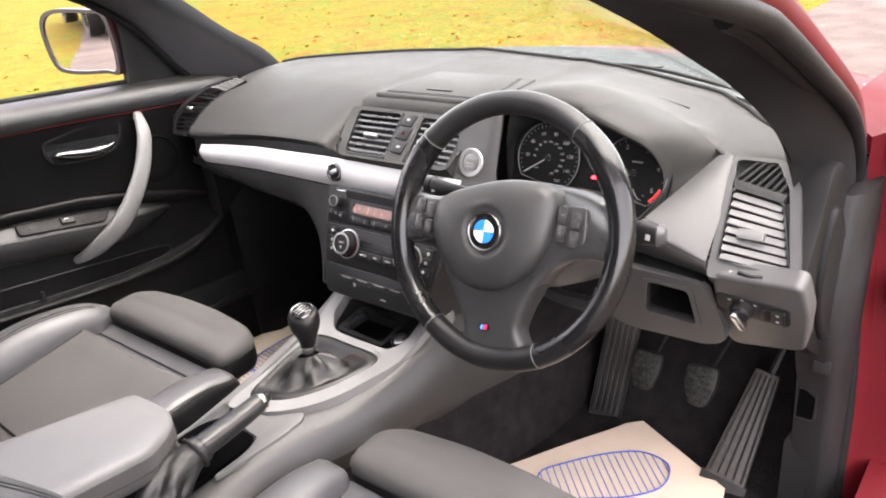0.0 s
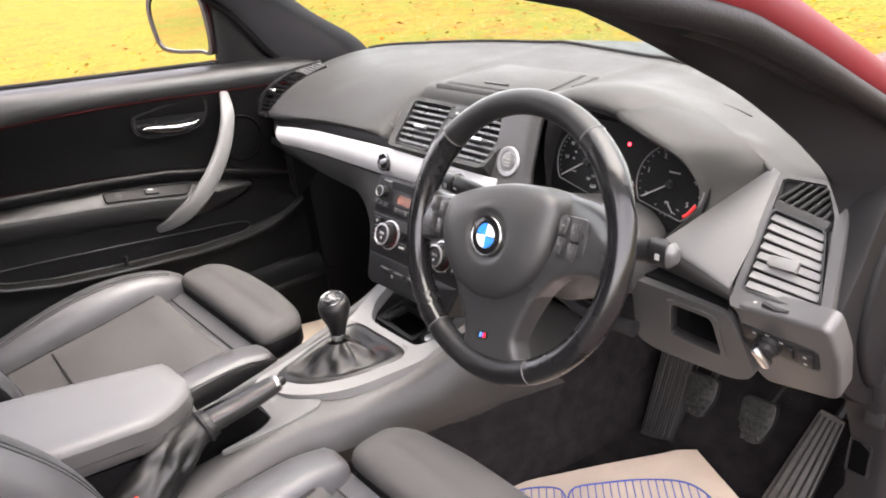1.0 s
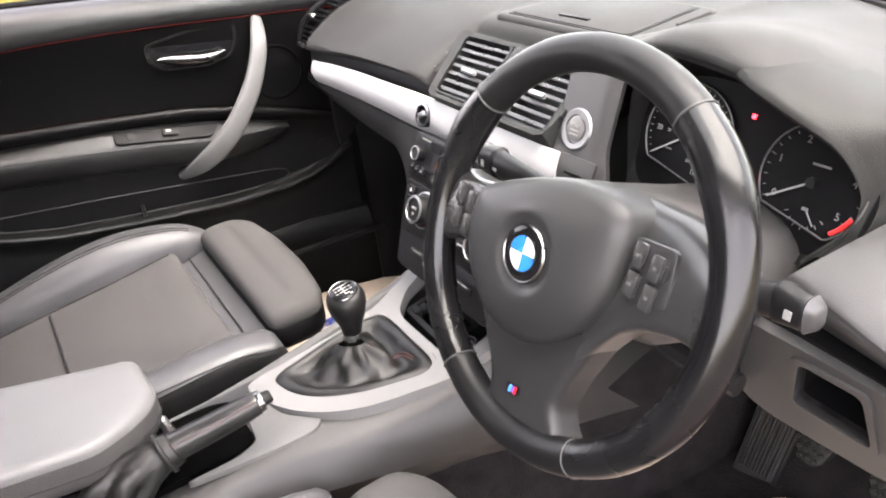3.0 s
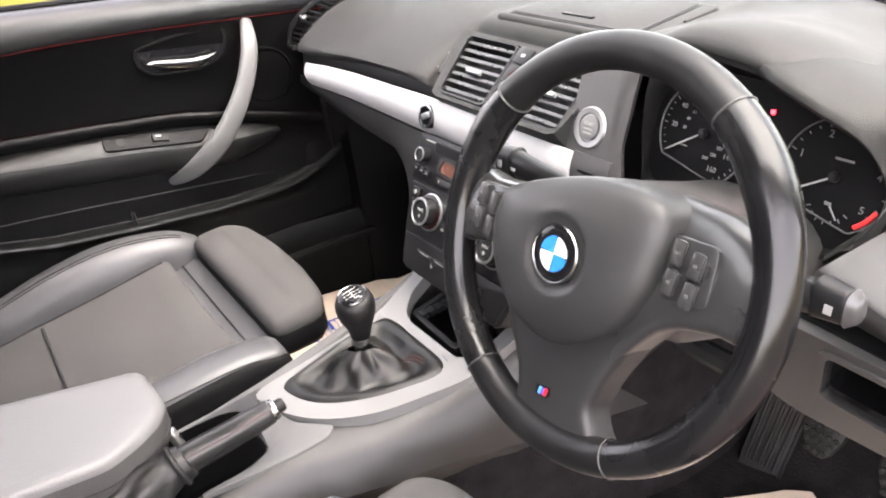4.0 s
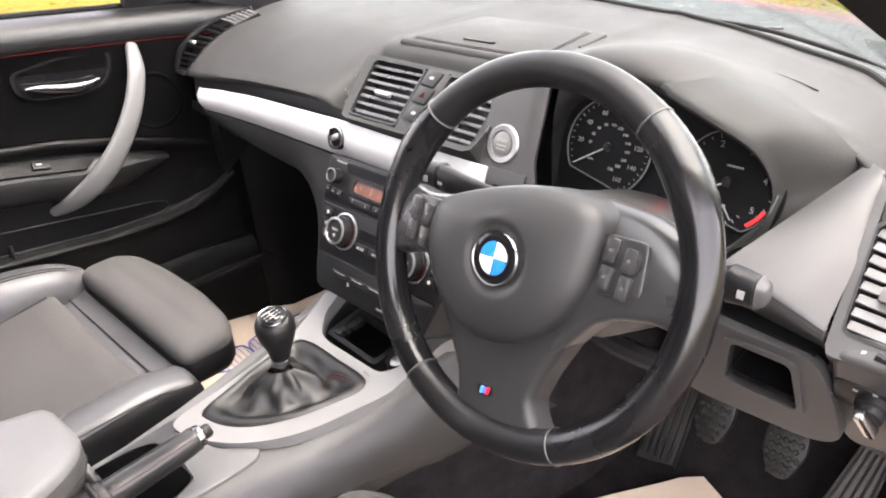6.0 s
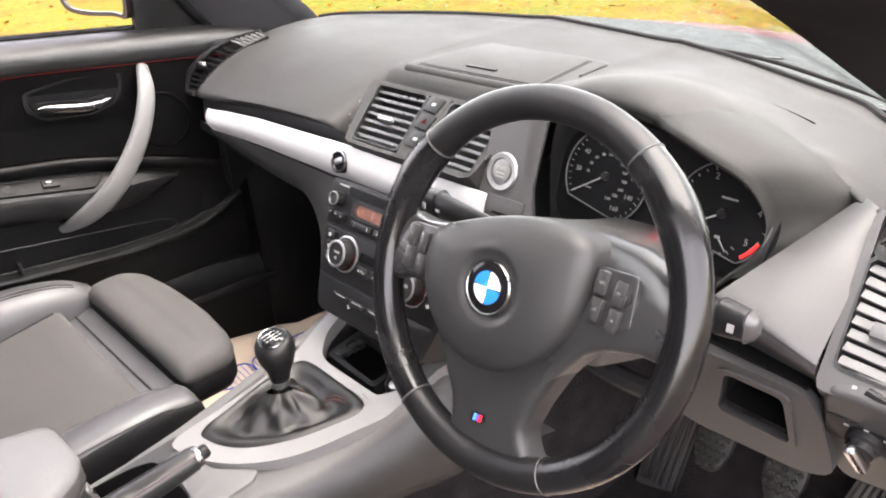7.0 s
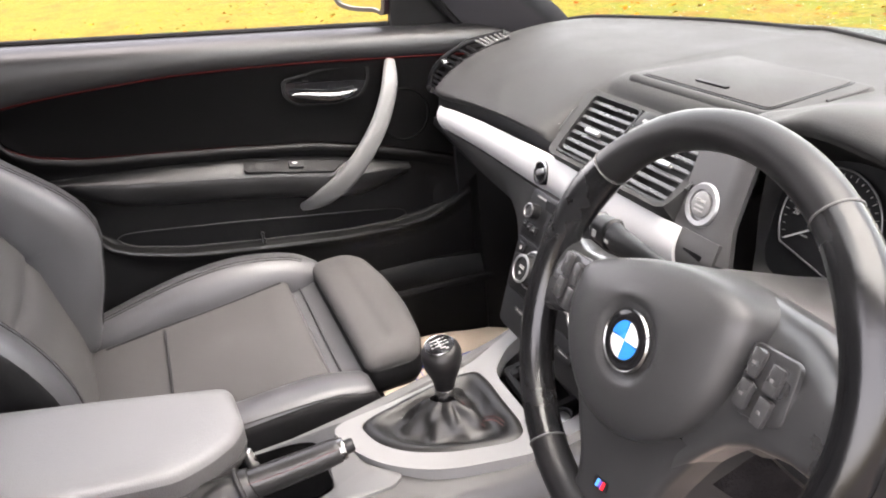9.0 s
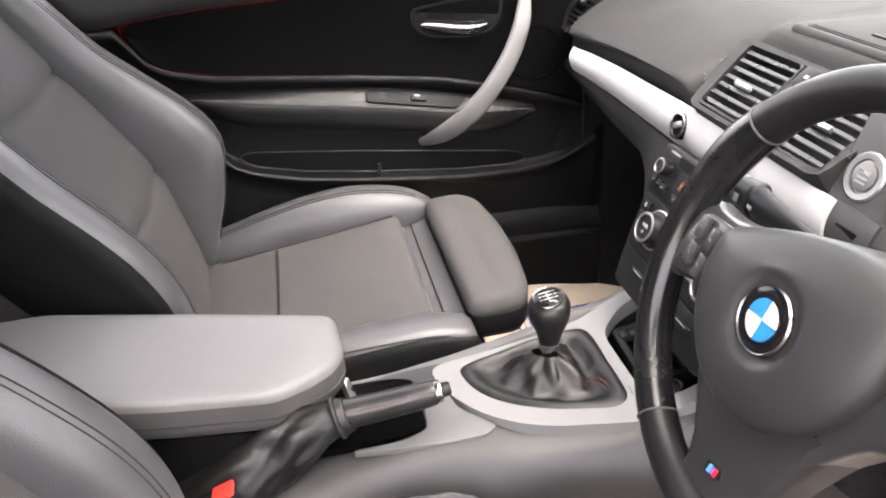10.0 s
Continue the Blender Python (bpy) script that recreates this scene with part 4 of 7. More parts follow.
M_BEZEL = material("grey_gauge_bezel", (0.09, 0.09, 0.09), 0.4, 0.6)
M_SCALE = material("gauge_print", (0.11, 0.11, 0.107), 0.6)


def gauge(cx, cy, r, kind):
    m = GP @ Matrix.Translation((cx, cy, 0.0035))
    arc = [(r * math.cos(a), r * math.sin(a)) for a in np.linspace(radians(-62), radians(215), 60)]
    arc = [(x, max(y, -0.86 * r)) for x, y in arc]
    g = part("gauge", plate(arc, 0.002, m), M_DARK, gauges)
    part("bezel", tube([m @ V(x, y, 0.001) for x, y in arc], 0.0009, 8, closed=True), M_BEZEL, g)
    if kind == "speed":
        for k in range(0, 33):
            a = radians(212 - 8.5 * k)
            major = k % 4 == 0
            part("tick", bar(0.0045 if major else 0.0025, 0.0008, at(m, (r - 0.005) * math.cos(a), (r - 0.005) * math.sin(a), 0.0004, math.degrees(a))), M_SCALE, g)
            if major and k:
                part("number", letters(str(k * 5), 0.0078, at(m, r * 0.7 * math.cos(a), r * 0.7 * math.sin(a), 0.0004)), M_SCALE, g)
        for k in range(1, 13):
            a = radians(200 - 22.5 * k)
            part("number", letters(str(k * 20), 0.0048, at(m, 0.0245 * math.cos(a), 0.0245 * math.sin(a), 0.0004)), M_SCALE, g)
        part("unit_bar", bar(0.008, 0.0016, at(m, -0.02, -0.017, 0.0004)), M_SCALE, g)
        ang = 213
    else:
        for k in range(0, 21):
            a = radians(210 - 12.25 * k)
            major = k % 4 == 0
            part("tick", bar(0.005 if major else 0.0028, 0.0008, at(m, (r - 0.005) * math.cos(a), (r - 0.005) * math.sin(a), 0.0004, math.degrees(a))), M_SCALE, g)
            if major:
                part("number", letters(str(k // 4), 0.0095, at(m, (r - 0.0135) * math.cos(a), (r - 0.0135) * math.sin(a), 0.0004)), M_SCALE, g)
        part("red_band", tube([m @ V((r - 0.004) * math.cos(a), (r - 0.004) * math.sin(a), 0.0006) for a in np.linspace(radians(-24), radians(-52), 10)], 0.0021, 6), material("red_print", (0.6, 0.02, 0.02), 0.5), g)
        part("unit_bar", bar(0.017, 0.002, at(m, 0.004, 0.016, 0.0004)), M_SCALE, g)
        for k in range(7):
            a = radians(205 + 21.5 * k)
            part("tick", bar(0.004, 0.001, at(m, 0.002 + 0.019 * math.cos(a), -0.022 + 0.019 * math.sin(a), 0.0004, math.degrees(a))), M_SCALE, g)
        part("fuel_mark", bar(0.006, 0.003, at(m, 0.001, -0.024, 0.0004)), M_SCALE, g)
        part("small_needle", bar(0.014, 0.0012, at(m, 0.008, -0.031, 0.001, 130)), M_MARK, g)
        ang = 212
    a = radians(ang)
    part("needle", bar(r * 0.86, 0.0017, at(m, r * 0.43 * math.cos(a), r * 0.43 * math.sin(a), 0.003, ang)), M_MARK, g)
    part("hub", lathe([(0.005, 0), (0.0048, 0.004), (0.001, 0.0045)], m, 18), M_BUTTON, g)


gauge(-0.081, 0.005, 0.0535, "speed")
gauge(0.060, 0.0, 0.051, "revs")
part("warning_lamp", bar(0.004, 0.004, at(GP, -0.015, 0.041, 0.0018)), M_GLOW, gauges, "lit red warning lamp")
part("warning_text", bar(0.007, 0.0045, at(GP, -0.001, -0.0145, 0.0018)), M_GLOW, gauges, "lit red warning display")
part("cowl_sill", sheet(lambda u, v: V(0.24 + 0.19 * u, 0.225 - 0.02 * math.sin(u * 3.1) - 0.03 * v, 0.752 - 0.02 * math.sin(u * 3.1) - 0.03 * v), 10, 4, 0.01), M_DASH, dash)


# the cheek beside the dials falls to a round nose and turns under
nose_left = [(0.545, 0.334, 0.860), (0.512, 0.267, 0.824), (0.482, 0.208, 0.792), (0.474, 0.201, 0.782), (0.468, 0.204, 0.770), (0.455, 0.222, 0.745), (0.447, 0.24, 0.725)]
nose_right = [(0.569, 0.316, 0.858), (0.576, 0.257, 0.813), (0.578, 0.200, 0.765), (0.578, 0.193, 0.756), (0.578, 0.195, 0.747), (0.577, 0.212, 0.730), (0.576, 0.23, 0.715)]
cheek = []
for u in np.linspace(0, 1, 16):
    row = spline([Vector(a).lerp(Vector(b), u) for a, b in zip(nose_left, nose_right)], 26)
    cheek.append([p + V(0, -0.004, 0.004) * math.sin(math.pi * u) for p in row])
part("cheek_panel", thicken(loft(cheek, ring=False), 0.008), M_FASCIA, dash, smooth=60)
# dark strip stands in for the shade under the cheek
part("cheek_lower", loft([[V(x, 0.204 - d, z), V(x, 0.212 - d, z - 0.03), V(x, .26, z - 0.032), V(x, .26, z)] for x, z, d in ((0.40, .733, 0), (0.48, .735, 0), (.572, .727, .002))]), M_DARKPLASTIC, dash)

# ---- side vent panel ----
SV = facing((0.625, 0.25, 0.808), (0, -0.7, 0.714))
outer = [(-0.058, 0.08), (0.008, 0.083), (0.036, 0.05), (0.07, -0.085), (-0.043, -0.094)]
side = part("side_vent_panel", plate(soft(outer, 0.008), 0.012, SV @ Matrix.Translation((0, 0, -0.0095)), 0.002), M_LOWER, dash)
hole = [(-0.05, 0.076), (0.002, 0.077), (0.024, 0.042), (0.055, -0.073), (-0.036, -0.07)]
part("side_vent_frame", ring_plate(resample(soft(outer, 0.008), 60), resample(soft(hole, 0.003), 60), 0.01, SV), M_FASCIA, dash)
part("demist_bar", plate([(-0.046, 0.048), (0.023, 0.034), (0.021, 0.024), (-0.045, 0.037)], 0.009, SV @ Matrix.Translation((0, 0, 0.0004)), 0.001), M_DASH, dash)
demist = part("demist_grille", plate([(-0.048, 0.075), (0.001, 0.076), (0.023, 0.036), (-0.045, 0.048)], 0.002, SV @ Matrix.Translation((0, 0, -0.0065))), M_DARK, side)
for i in range(7):
    u = -0.046 + i * 0.0098
    x0, y0, x1, y1 = u, 0.0475, u + 0.021, 0.0755
    x1, y1 = (x1, y1) if x1 < 0.004 else (0.004 + (x1 - 0.004) * 0.45, 0.0755 - (x1 - 0.004) * 0.9)
    y0 = 0.0475 - 0.2 * max(0, u + 0.045)
    L = math.hypot(x1 - x0, y1 - y0)
    part("slat", box((L, 0.0034, 0.004), at(SV, (x0 + x1) / 2, (y0 + y1) / 2, -0.003, math.degrees(math.atan2(y1 - y0, x1 - x0))), 0.0008, 1), M_DASH, demist)
M_SLAT = material("grey_vent_slat", (0.07, 0.07, 0.069), 0.45, 0, 0.05, 0.001)
vent(side, SV, ((-0.044, 0.034), (0.021, 0.022), (0.053, -0.072), (-0.035, -0.068)), 8, (-0.004, -0.028, 0.034, 0.014, M_SLAT), M_SLAT, -12, 0.0095)
w = part("thumbwheel", tube([at(SV, x, y, 0.002) @ V(0, 0, 0) for x, y in ((-0.004, -0.0795), (0.012, -0.0825), (0.026, -0.081))], 0.004, 8, 6), M_BUTTON, side)
for x in (-0.014, 0.034):
    part("mark", bar(0.0035, 0.005, at(SV, x, -0.081, 0.0008)), M_MARK, side)

# ---- lower driver's panels ----
FR = facing((0.52, 0.199, 0.7085), (0, -0.97, -0.243))
cub_out = resample(soft([(-0.082, 0.020), (0.056, 0.015), (0.072, -0.02), (0.082, -0.06), (0.083, -0.08), (0.055, -0.094), (-0.06, -0.098), (-0.092, -0.088)], 0.014), 60)
cub_in = resample(soft([(-0.022, 0.002), (0.035, 0.0), (0.044, -0.058), (-0.03, -0.054)], 0.008), 60)
part("cubby_panel", ring_plate(cub_out, cub_in, 0.012, FR, 0.004), M_FASCIA, dash)
part("cubby_liner", ring_plate([(0.008 + (x - 0.008) * 1.04, -0.028 + (y + 0.028) * 1.05) for x, y in cub_in], cub_in, 0.062, FR @ Matrix.Translation((0, 0, -0.006))), M_DARK, dash)
part("cubby_well", plate(rounded(0.1, 0.08, 0.004), 0.004, at(FR, 0.006, -0.028, -0.064)), M_DARK, dash)
part("cubby_lip", ring_plate(resample(soft([(-0.029, 0.008), (0.041, 0.006), (0.051, -0.065), (-0.037, -0.061)], 0.01), 60), cub_in, 0.01, FR @ Matrix.Translation((0, 0, 0.003)), 0.002), M_FASCIA, dash)
SP = facing((0.62, 0.185, 0.74), (0, -0.9, -0.43))
panel_sw = part("switch_panel", plate(soft([(-0.031, 0.006), (0.08, 0.016), (0.086, -0.04), (0.078, -0.117), (-0.014, -0.138), (-0.03, -0.11)], 0.012), 0.03, SP, 0.006, 3), M_FASCIA, dash)
LK = SP @ pose(0.0175, -0.0455, 0.0, 0, 0, -3)
part("light_bezel", plate(rounded(0.092, 0.038, 0.007), 0.004, LK @ pose(0, 0, 0.0018, 0, 0, 0), 0.001), M_BUTTON, panel_sw)
knob = part("light_knob", lathe([(0.0155, 0), (0.015, 0.006), (0.0125, 0.008), (0.012, 0.014), (0.001, 0.015)], LK @ Matrix.Translation((-0.012, 0, 0.002)), 28), M_BUTTON, panel_sw)
part("knob_bar", box((0.009, 0.030, 0.013), at(LK, -0.011, -0.002, 0.02, 25), 0.003), M_CHROME, knob)
part("dimmer_wheel", box((0.007, 0.018, 0.004), at(LK, 0.014, 0, 0.003), 0.001), M_BUTTON, panel_sw)
part("fog_button", box((0.017, 0.026, 0.004), at(LK, 0.032, -0.001, 0.003), 0.0012), M_BUTTON, panel_sw)
for dx, dy in ((-0.028, 0.012), (-0.012, 0.0165), (0.004, 0.012), (0.032, 0.006), (0.032, -0.007)):
    part("mark", bar(0.004, 0.003, at(LK, dx, dy, 0.0052 if dx > 0.03 else 0.0022)), M_MARK, panel_sw)
# dash end facing the door opening
EC = facing((0.694, 0, 0), (1, 0, 0))
# dark and dull in place of the open door's dark reflection
part("end_cap", plate(smooth_outline([(0.318, 0.865), (0.40, 0.82), (0.45, 0.72), (0.45, 0.60), (0.37, 0.56), (0.27, 0.62), (0.215, 0.69), (0.215, 0.745), (0.262, 0.80)], 50), 0.05, EC, 0.006), M_DARKPLASTIC, dash)
part("end_cover", plate(smooth_outline([(0.30, 0.80), (0.35, 0.79), (0.40, 0.70), (0.38, 0.61), (0.32, 0.61), (0.27, 0.70)], 40), 0.012, EC @ Matrix.Translation((0, 0, 0.008)), 0.007, 4), M_DARKPLASTIC, dash)

# ---- steering column ----
part("column_shroud", loft([[V(0.366 + w * math.copysign(abs(math.cos(a)) ** 0.7, math.cos(a)), y - 0.2 * math.sin(a) * h, z + h * math.sin(a)) for a in np.linspace(0, 2 * math.pi, 28, endpoint=False)]
                            for y, z, w, h in ((0.078, .80, .03, .03), (0.083, .796, .06, .06), (.10, .785, .078, .074), (.16, .768, .088, .076), (.24, .742, .092, .072), (.32, .72, .092, .07))]), M_FASCIA, dash)
part("knee_panel", sheet(lambda u, v: V(0.15 + 0.32 * u, 0.225 + 0.12 * v, 0.735 - 0.05 * v), 8, 6, 0.02), M_DARKPLASTIC, dash)
part("knee_lip", tube([(0.30, 0.2, 0.665), (0.37, 0.19, 0.655), (0.445, 0.195, 0.652)], 0.012, 8, 8), M_LOWER, dash)
M_STALK = material("grey_stalk_end", (0.045, 0.045, 0.045), 0.35, 0.3, 0.05, 0.001)
for s, col in ((1, M_CHROME), (-1, M_BUTTON)):
    base = V(0.366 + s * 0.07, 0.098, 0.812 if s > 0 else 0.836)
    tip = V(0.366 + s * 0.178, 0.124 if s > 0 else 0.105, 0.817 if s > 0 else 0.836)
    st = part("stalk", tube([base, base.lerp(tip, 0.5), tip - V(s * 0.02, 0, 0)], lambda u: 0.008 + 0.0035 * u, 12, 10, 1.3), M_BUTTON, dash)
    part("stalk_cap", sausage([tip - V(s * 0.022, 0, 0), tip + V(s * 0.001, 0, 0)], [(0.0125, 0.0165), (0.0105, 0.0135)], 8, 20, 2.6), M_BUTTON, st)
    part("end_cap", sausage([tip + V(s * 0.002, 0, 0), tip + V(s * 0.006, 0, 0)], [(0.0112, 0.0148), (0.009, 0.0115)], 8, 20, 2.8), M_STALK, st)
    part("mark", bar(0.006, 0.007, facing(tip + V(-s * 0.008, -0.0128, 0), (0, -1, 0.2))), M_MARK, st)
    part("mark", bar(0.006, 0.003, facing(tip + V(-s * 0.03, -0.0135, 0), (0, -1, 0.2))), M_MARK, st)

# ---- steering wheel ----
WH = facing((0.366, 0.0466, 0.8186), (0.02, -0.927, 0.3746))
RW = 0.1645
wheel = thing("steering_wheel", "black leather three-spoke sports steering wheel with worn rim", "steering wheel")


def rim_section(a):
    """The rim is thicker at the thumb rests beside the spokes."""
    deg = math.degrees(a) % 360
    bump = sum(math.exp(-(((deg - c + 180) % 360 - 180) / 14) ** 2) for c in (38, 150))
    return 0.0158 + 0.0022 * bump


def rim_piece(a0, a1, mat, label=""):
    angs = np.linspace(radians(a0), radians(a1), max(8, int(abs(a1 - a0) / 4)))
    rows = []
    for a in angs:
        c, r = V(math.cos(a), math.sin(a), 0), rim_section(a)
        rows.append([WH @ (c * (RW + r * math.cos(q)) + V(0, 0, r * 1.06 * math.sin(q))) for q in np.linspace(0, 2 * math.pi, 16, endpoint=False)])
    return part("rim", loft(rows), mat, wheel, label)


M_PERF = material("perforated_leather", (0.005, 0.005, 0.0053), 0.25, 0, 0.07, 0.0012, 0.2, 0.05, 0.1, True, spec=0.35)
M_RIMSEAM = material("grey_rim_stitching", (0.03, 0.03, 0.03), 0.6)
SEAMS = (56, 140, 239, 299)
rim_piece(56.3, 139.7, M_RIM, "smooth leather rim section")
rim_piece(140.3, 238.7, M_PERF, "perforated leather rim section")
rim_piece(239.3, 298.7, M_RIM, "smooth leather rim section")
rim_piece(299.3, 415.7, M_PERF, "perforated leather rim section")
for d in SEAMS:
    a = radians(d)
    c, r = V(math.cos(a), math.sin(a), 0), rim_section(a) + 0.0002
    part("rim_seam", tube([WH @ (c * (RW + r * math.cos(q)) + V(0, 0, r * 1.06 * math.sin(q))) for q in np.linspace(0, 2 * math.pi, 20, endpoint=False)], 0.0009, 6, closed=True), M_RIMSEAM, wheel)

M_PAD = material("black_airbag_vinyl", (0.0155, 0.0155, 0.0157), 0.45, 0, 0.15, 0.001, 0.1, 0.08, 0.06, True, spec=0.4)
AIR = [(-.097, .018), (-.099, -.004), (-.090, -.031), (-.072, -.055), (-.045, -.073), (-.013, -.079), (.019, -.072), (.043, -.056), (.063, -.034), (.076, -.005), (.080, .022), (.081, .046), (.076, .061), (.06, .068), (.035, .0695), (.006, .067), (-.026, .059), (-.057, .048), (-.082, .037), (-.093, .029)]
air = smooth_outline(AIR, 56)
rows = []
for s, z in ((1.0, -0.03), (1.0, 0.008), (0.985, 0.0155), (0.95, 0.0205), (0.85, 0.0255), (0.7, 0.0292), (0.58, 0.0312)):
    rows.append([WH @ V(-.008 + (x + .008) * s, y * s, z) for x, y in air])
for r, z in ((0.0365, 0.0322), (0.033, 0.0315), (0.030, 0.0295), (0.028, 0.0285), (0.02, 0.0282), (0.002, 0.0282)):
    rows.append([WH @ V(-0.006 + r * math.cos(q), r * math.sin(q) - .001, z) for q in [math.atan2(y + .001, x + 0.006) for x, y in air]])
part("airbag_cover", loft(rows), M_PAD, wheel, smooth=50)
LG = WH @ Matrix.Translation((-0.006, -0.001, 0.0289))
badge = part("roundel", lathe([(0.0232, -0.004), (0.0232, 0.0022), (0.022, 0.003), (0.0155, 0.0028), (0.001, 0.0028)], LG, 40), M_GLOSS, wheel, "round black badge with blue and white quarters")
M_BLUE = material("badge_blue", (0.008, 0.13, 0.5), 0.25, coat=0.6)
M_WHITE = material("badge_white", (0.5, 0.5, 0.5), 0.25, coat=0.6)
for k in range(4):
    out = [(0, 0)] + [(0.0148 * math.cos(a), 0.0148 * math.sin(a)) for a in np.linspace(radians(90 * k + 2), radians(90 * k + 88), 10)]
    part("quarter", plate(out, 0.001, LG @ Matrix.Translation((0, 0, 0.0033))), M_BLUE if k % 2 else M_WHITE, badge)
part("badge_ring", hoop([(0.0242, 0.0), (0.0246, 0.0018), (0.0236, 0.0034), (0.0226, 0.0026)], LG, 40), M_DARKCHROME, badge)
part("badge_ring", hoop([(0.0152, 0.002), (0.0156, 0.0034), (0.0147, 0.0034)], LG, 40), M_DARKCHROME, badge)

# spokes: two side spokes with switches and a broad lower spoke, all with rounded edges
def spoke(name, rows, mat, label=""):
    """Skinned through cross lines from a to b in the wheel's plane: (a, b, height, fall towards b)."""
    sections = []
    for a, b, z0, fall in rows:
        a, b = V(*a, 0), V(*b, 0)
        span_ab, r, front = (b - a).length, .010, []
        for k in range(17):
            f = .5 - .5 * math.cos(math.pi * k / 16)
            e = min(f, 1 - f) * span_ab
            z = z0 - (r - math.sqrt(max(0, r * r - (r - e) ** 2)) if e < r else 0) - fall * max(0, f - .35) ** 2 / .42
            p = a.lerp(b, f)
            front.append(WH @ V(p.x, p.y, z))
        sections.append(front + [WH @ V(b.x, b.y, -.026 - fall * .4), WH @ V(a.x, a.y, -.026)])
    return part(name, loft(sections), mat, wheel, label, smooth=60)


M_SPOKE = material("satin_grey_spoke", (0.0165, 0.0165, 0.0168), 0.3, 0, 0.08, 0.001, 0.1, 0.05, 0.06, spec=0.7)
right = spoke("spoke", [((u, lerp(((.055, -.078), (.068, -.055), (.085, -.032), (.105, -.0195), (.132, -.0125), (.158, -.0135)), u)),
                         (u, lerp(((.055, .069), (.1, .067), (.125, .060), (.158, .046)), u)), lerp(((.05, .0075), (.13, .0085), (.158, .006)), u), .022) for u in np.linspace(.056, .157, 14)], M_SPOKE)
left = spoke("spoke", [((u, lerp(((-.158, -.044), (-.14, -.036), (-.12, -.03), (-.085, -.026)), u)), (u, lerp(((-.158, .031), (-.13, .0285), (-.11, .031), (-.085, .036)), u)), .0075, .008) for u in np.linspace(-.157, -.086, 10)], M_SPOKE)
spoke("lower_spoke", [((lerp(((-.16, -.058), (-.152, -.043), (-.142, -.037), (-.118, -.043), (-.085, -.062), (-.065, -.077), (-.045, -.085)), v), v),
                       (lerp(((-.16, .088), (-.150, .072), (-.140, .058), (-.128, .049), (-.117, .046), (-.09, .0535), (-.055, .068), (-.045, .075)), v), v), lerp(((-.16, .003), (-.13, .004), (-.09, .0078), (-.045, .0078)), v), 0) for v in np.linspace(-.158, -.046, 18)], M_PAD)
M_KEY = material("satin_grey_key", (0.024, 0.024, 0.0243), 0.3, 0, 0.05, 0.001, spec=0.6)
M_KEYMARK = material("grey_key_print", (0.09, 0.09, 0.088), 0.6, spec=0.2)
for s, o in ((-1, left), (1, right)):
    cx, cy = (0.0985, 0.022) if s > 0 else (-0.115, 0.002)
    sw = part("switch_panel", plate(soft([(-0.019, 0.024), (0.021, 0.026), (0.024, -0.018), (-0.015, -0.026)], 0.007), 0.004, at(WH, cx, cy, 0.0098), 0.0018), M_SPOKE, o)
    for i in (-1, 1):
        for j in (-1, 1):
            kx, ky = cx + 0.0085 * i + 0.001 * s, cy + 0.0112 * j - 0.002 * i
            b = part("key", box((0.0105, 0.020, 0.006), at(WH, kx, ky, 0.0125, -4), 0.0026), M_KEY, sw)
            part("mark", bar(0.0030, 0.0022, at(WH, kx, ky, 0.0157)), M_KEYMARK, b)
# the striped badge
tri_badge = part("striped_badge", plate(rounded(0.016, 0.009, 0.002), 0.002, at(WH, -0.002, -0.126, 0.0062, 8)), M_RIM, wheel, "small badge with blue, violet and red stripes")
for i, c in enumerate(((0.05, 0.25, 0.7), (0.12, 0.06, 0.3), (0.7, 0.02, 0.03))):
    part("stripe", plate([(-0.0052 + 0.0033 * i, -0.0034), (-0.0019 + 0.0033 * i, -0.0034), (-0.0001 + 0.0033 * i, 0.0034), (-0.0034 + 0.0033 * i, 0.0034)], 0.001, at(WH, -0.002, -0.126, 0.0068, 8)), material("stripe_paint", c, 0.3), tri_badge)
part("hub", lathe([(0.06, -0.005), (0.055, -0.035), (0.04, -0.05)], WH @ Matrix.Translation((0.0, -0.005, 0)), 28), M_LOWER, wheel)

# ---- centre console ----
console = thing("centre_console", "charcoal centre console with satin silver surround and open tray", "console")


def deck(y):
    """Height of the console's deck."""
    return lerp(((-.7, .43), (-.45, .455), (-.3, .485), (-.24, .50), (-.16, .503), (-.10, .507), (.07, .522), (.13, .545), (.2, .575)), y)


sec = []
for y, a, b, d in ((-.72, -.085, .085, .0), (-.45, -.085, .085, 0), (-.3, -.085, .085, 0), (-.2, -.085, .085, .002), (-.14, -.09, .09, .004), (-.06, -.1, .115, .012), (.03, -.11, .13, .012), (.12, -.12, .142, .012), (.2, -.13, .15, .012), (.32, -.15, .165, .03), (.45, -.17, .18, .12)):
    z = deck(y) - d
    q = .06 if -.1 < y < .22 else 0
    ia, ib = lerp(((-.14, (-.03, .0)), (-.06, (-.05, .04)), (.03, (-.062, .062)), (.12, (-.085, .103)), (.2, (-.088, .104)), (.45, (-.1, .1))), y)
    sec.append([V(a - .0, y, .30), V(a - .02, y, .42), V(a - .004, y, z - .02), V(a + .01, y, z), V(ia, y, z), V(ia + .001, y, z - q), V(ib - .001, y, z - q), V(ib, y, z), V(b - .012, y, z), V(b + .002, y, z - .015), V(b + .022, y, .445 - .2 * max(0, y)), V(b + .012, y, .43 - .2 * max(0, y)), V(b - .02, y, .30)])
M_SIDE = material("charcoal_console_plastic", (0.0125, 0.0122, 0.0123), 0.48, 0, 0.2, 0.0012, 0.12, 0.12, 0.08, True)
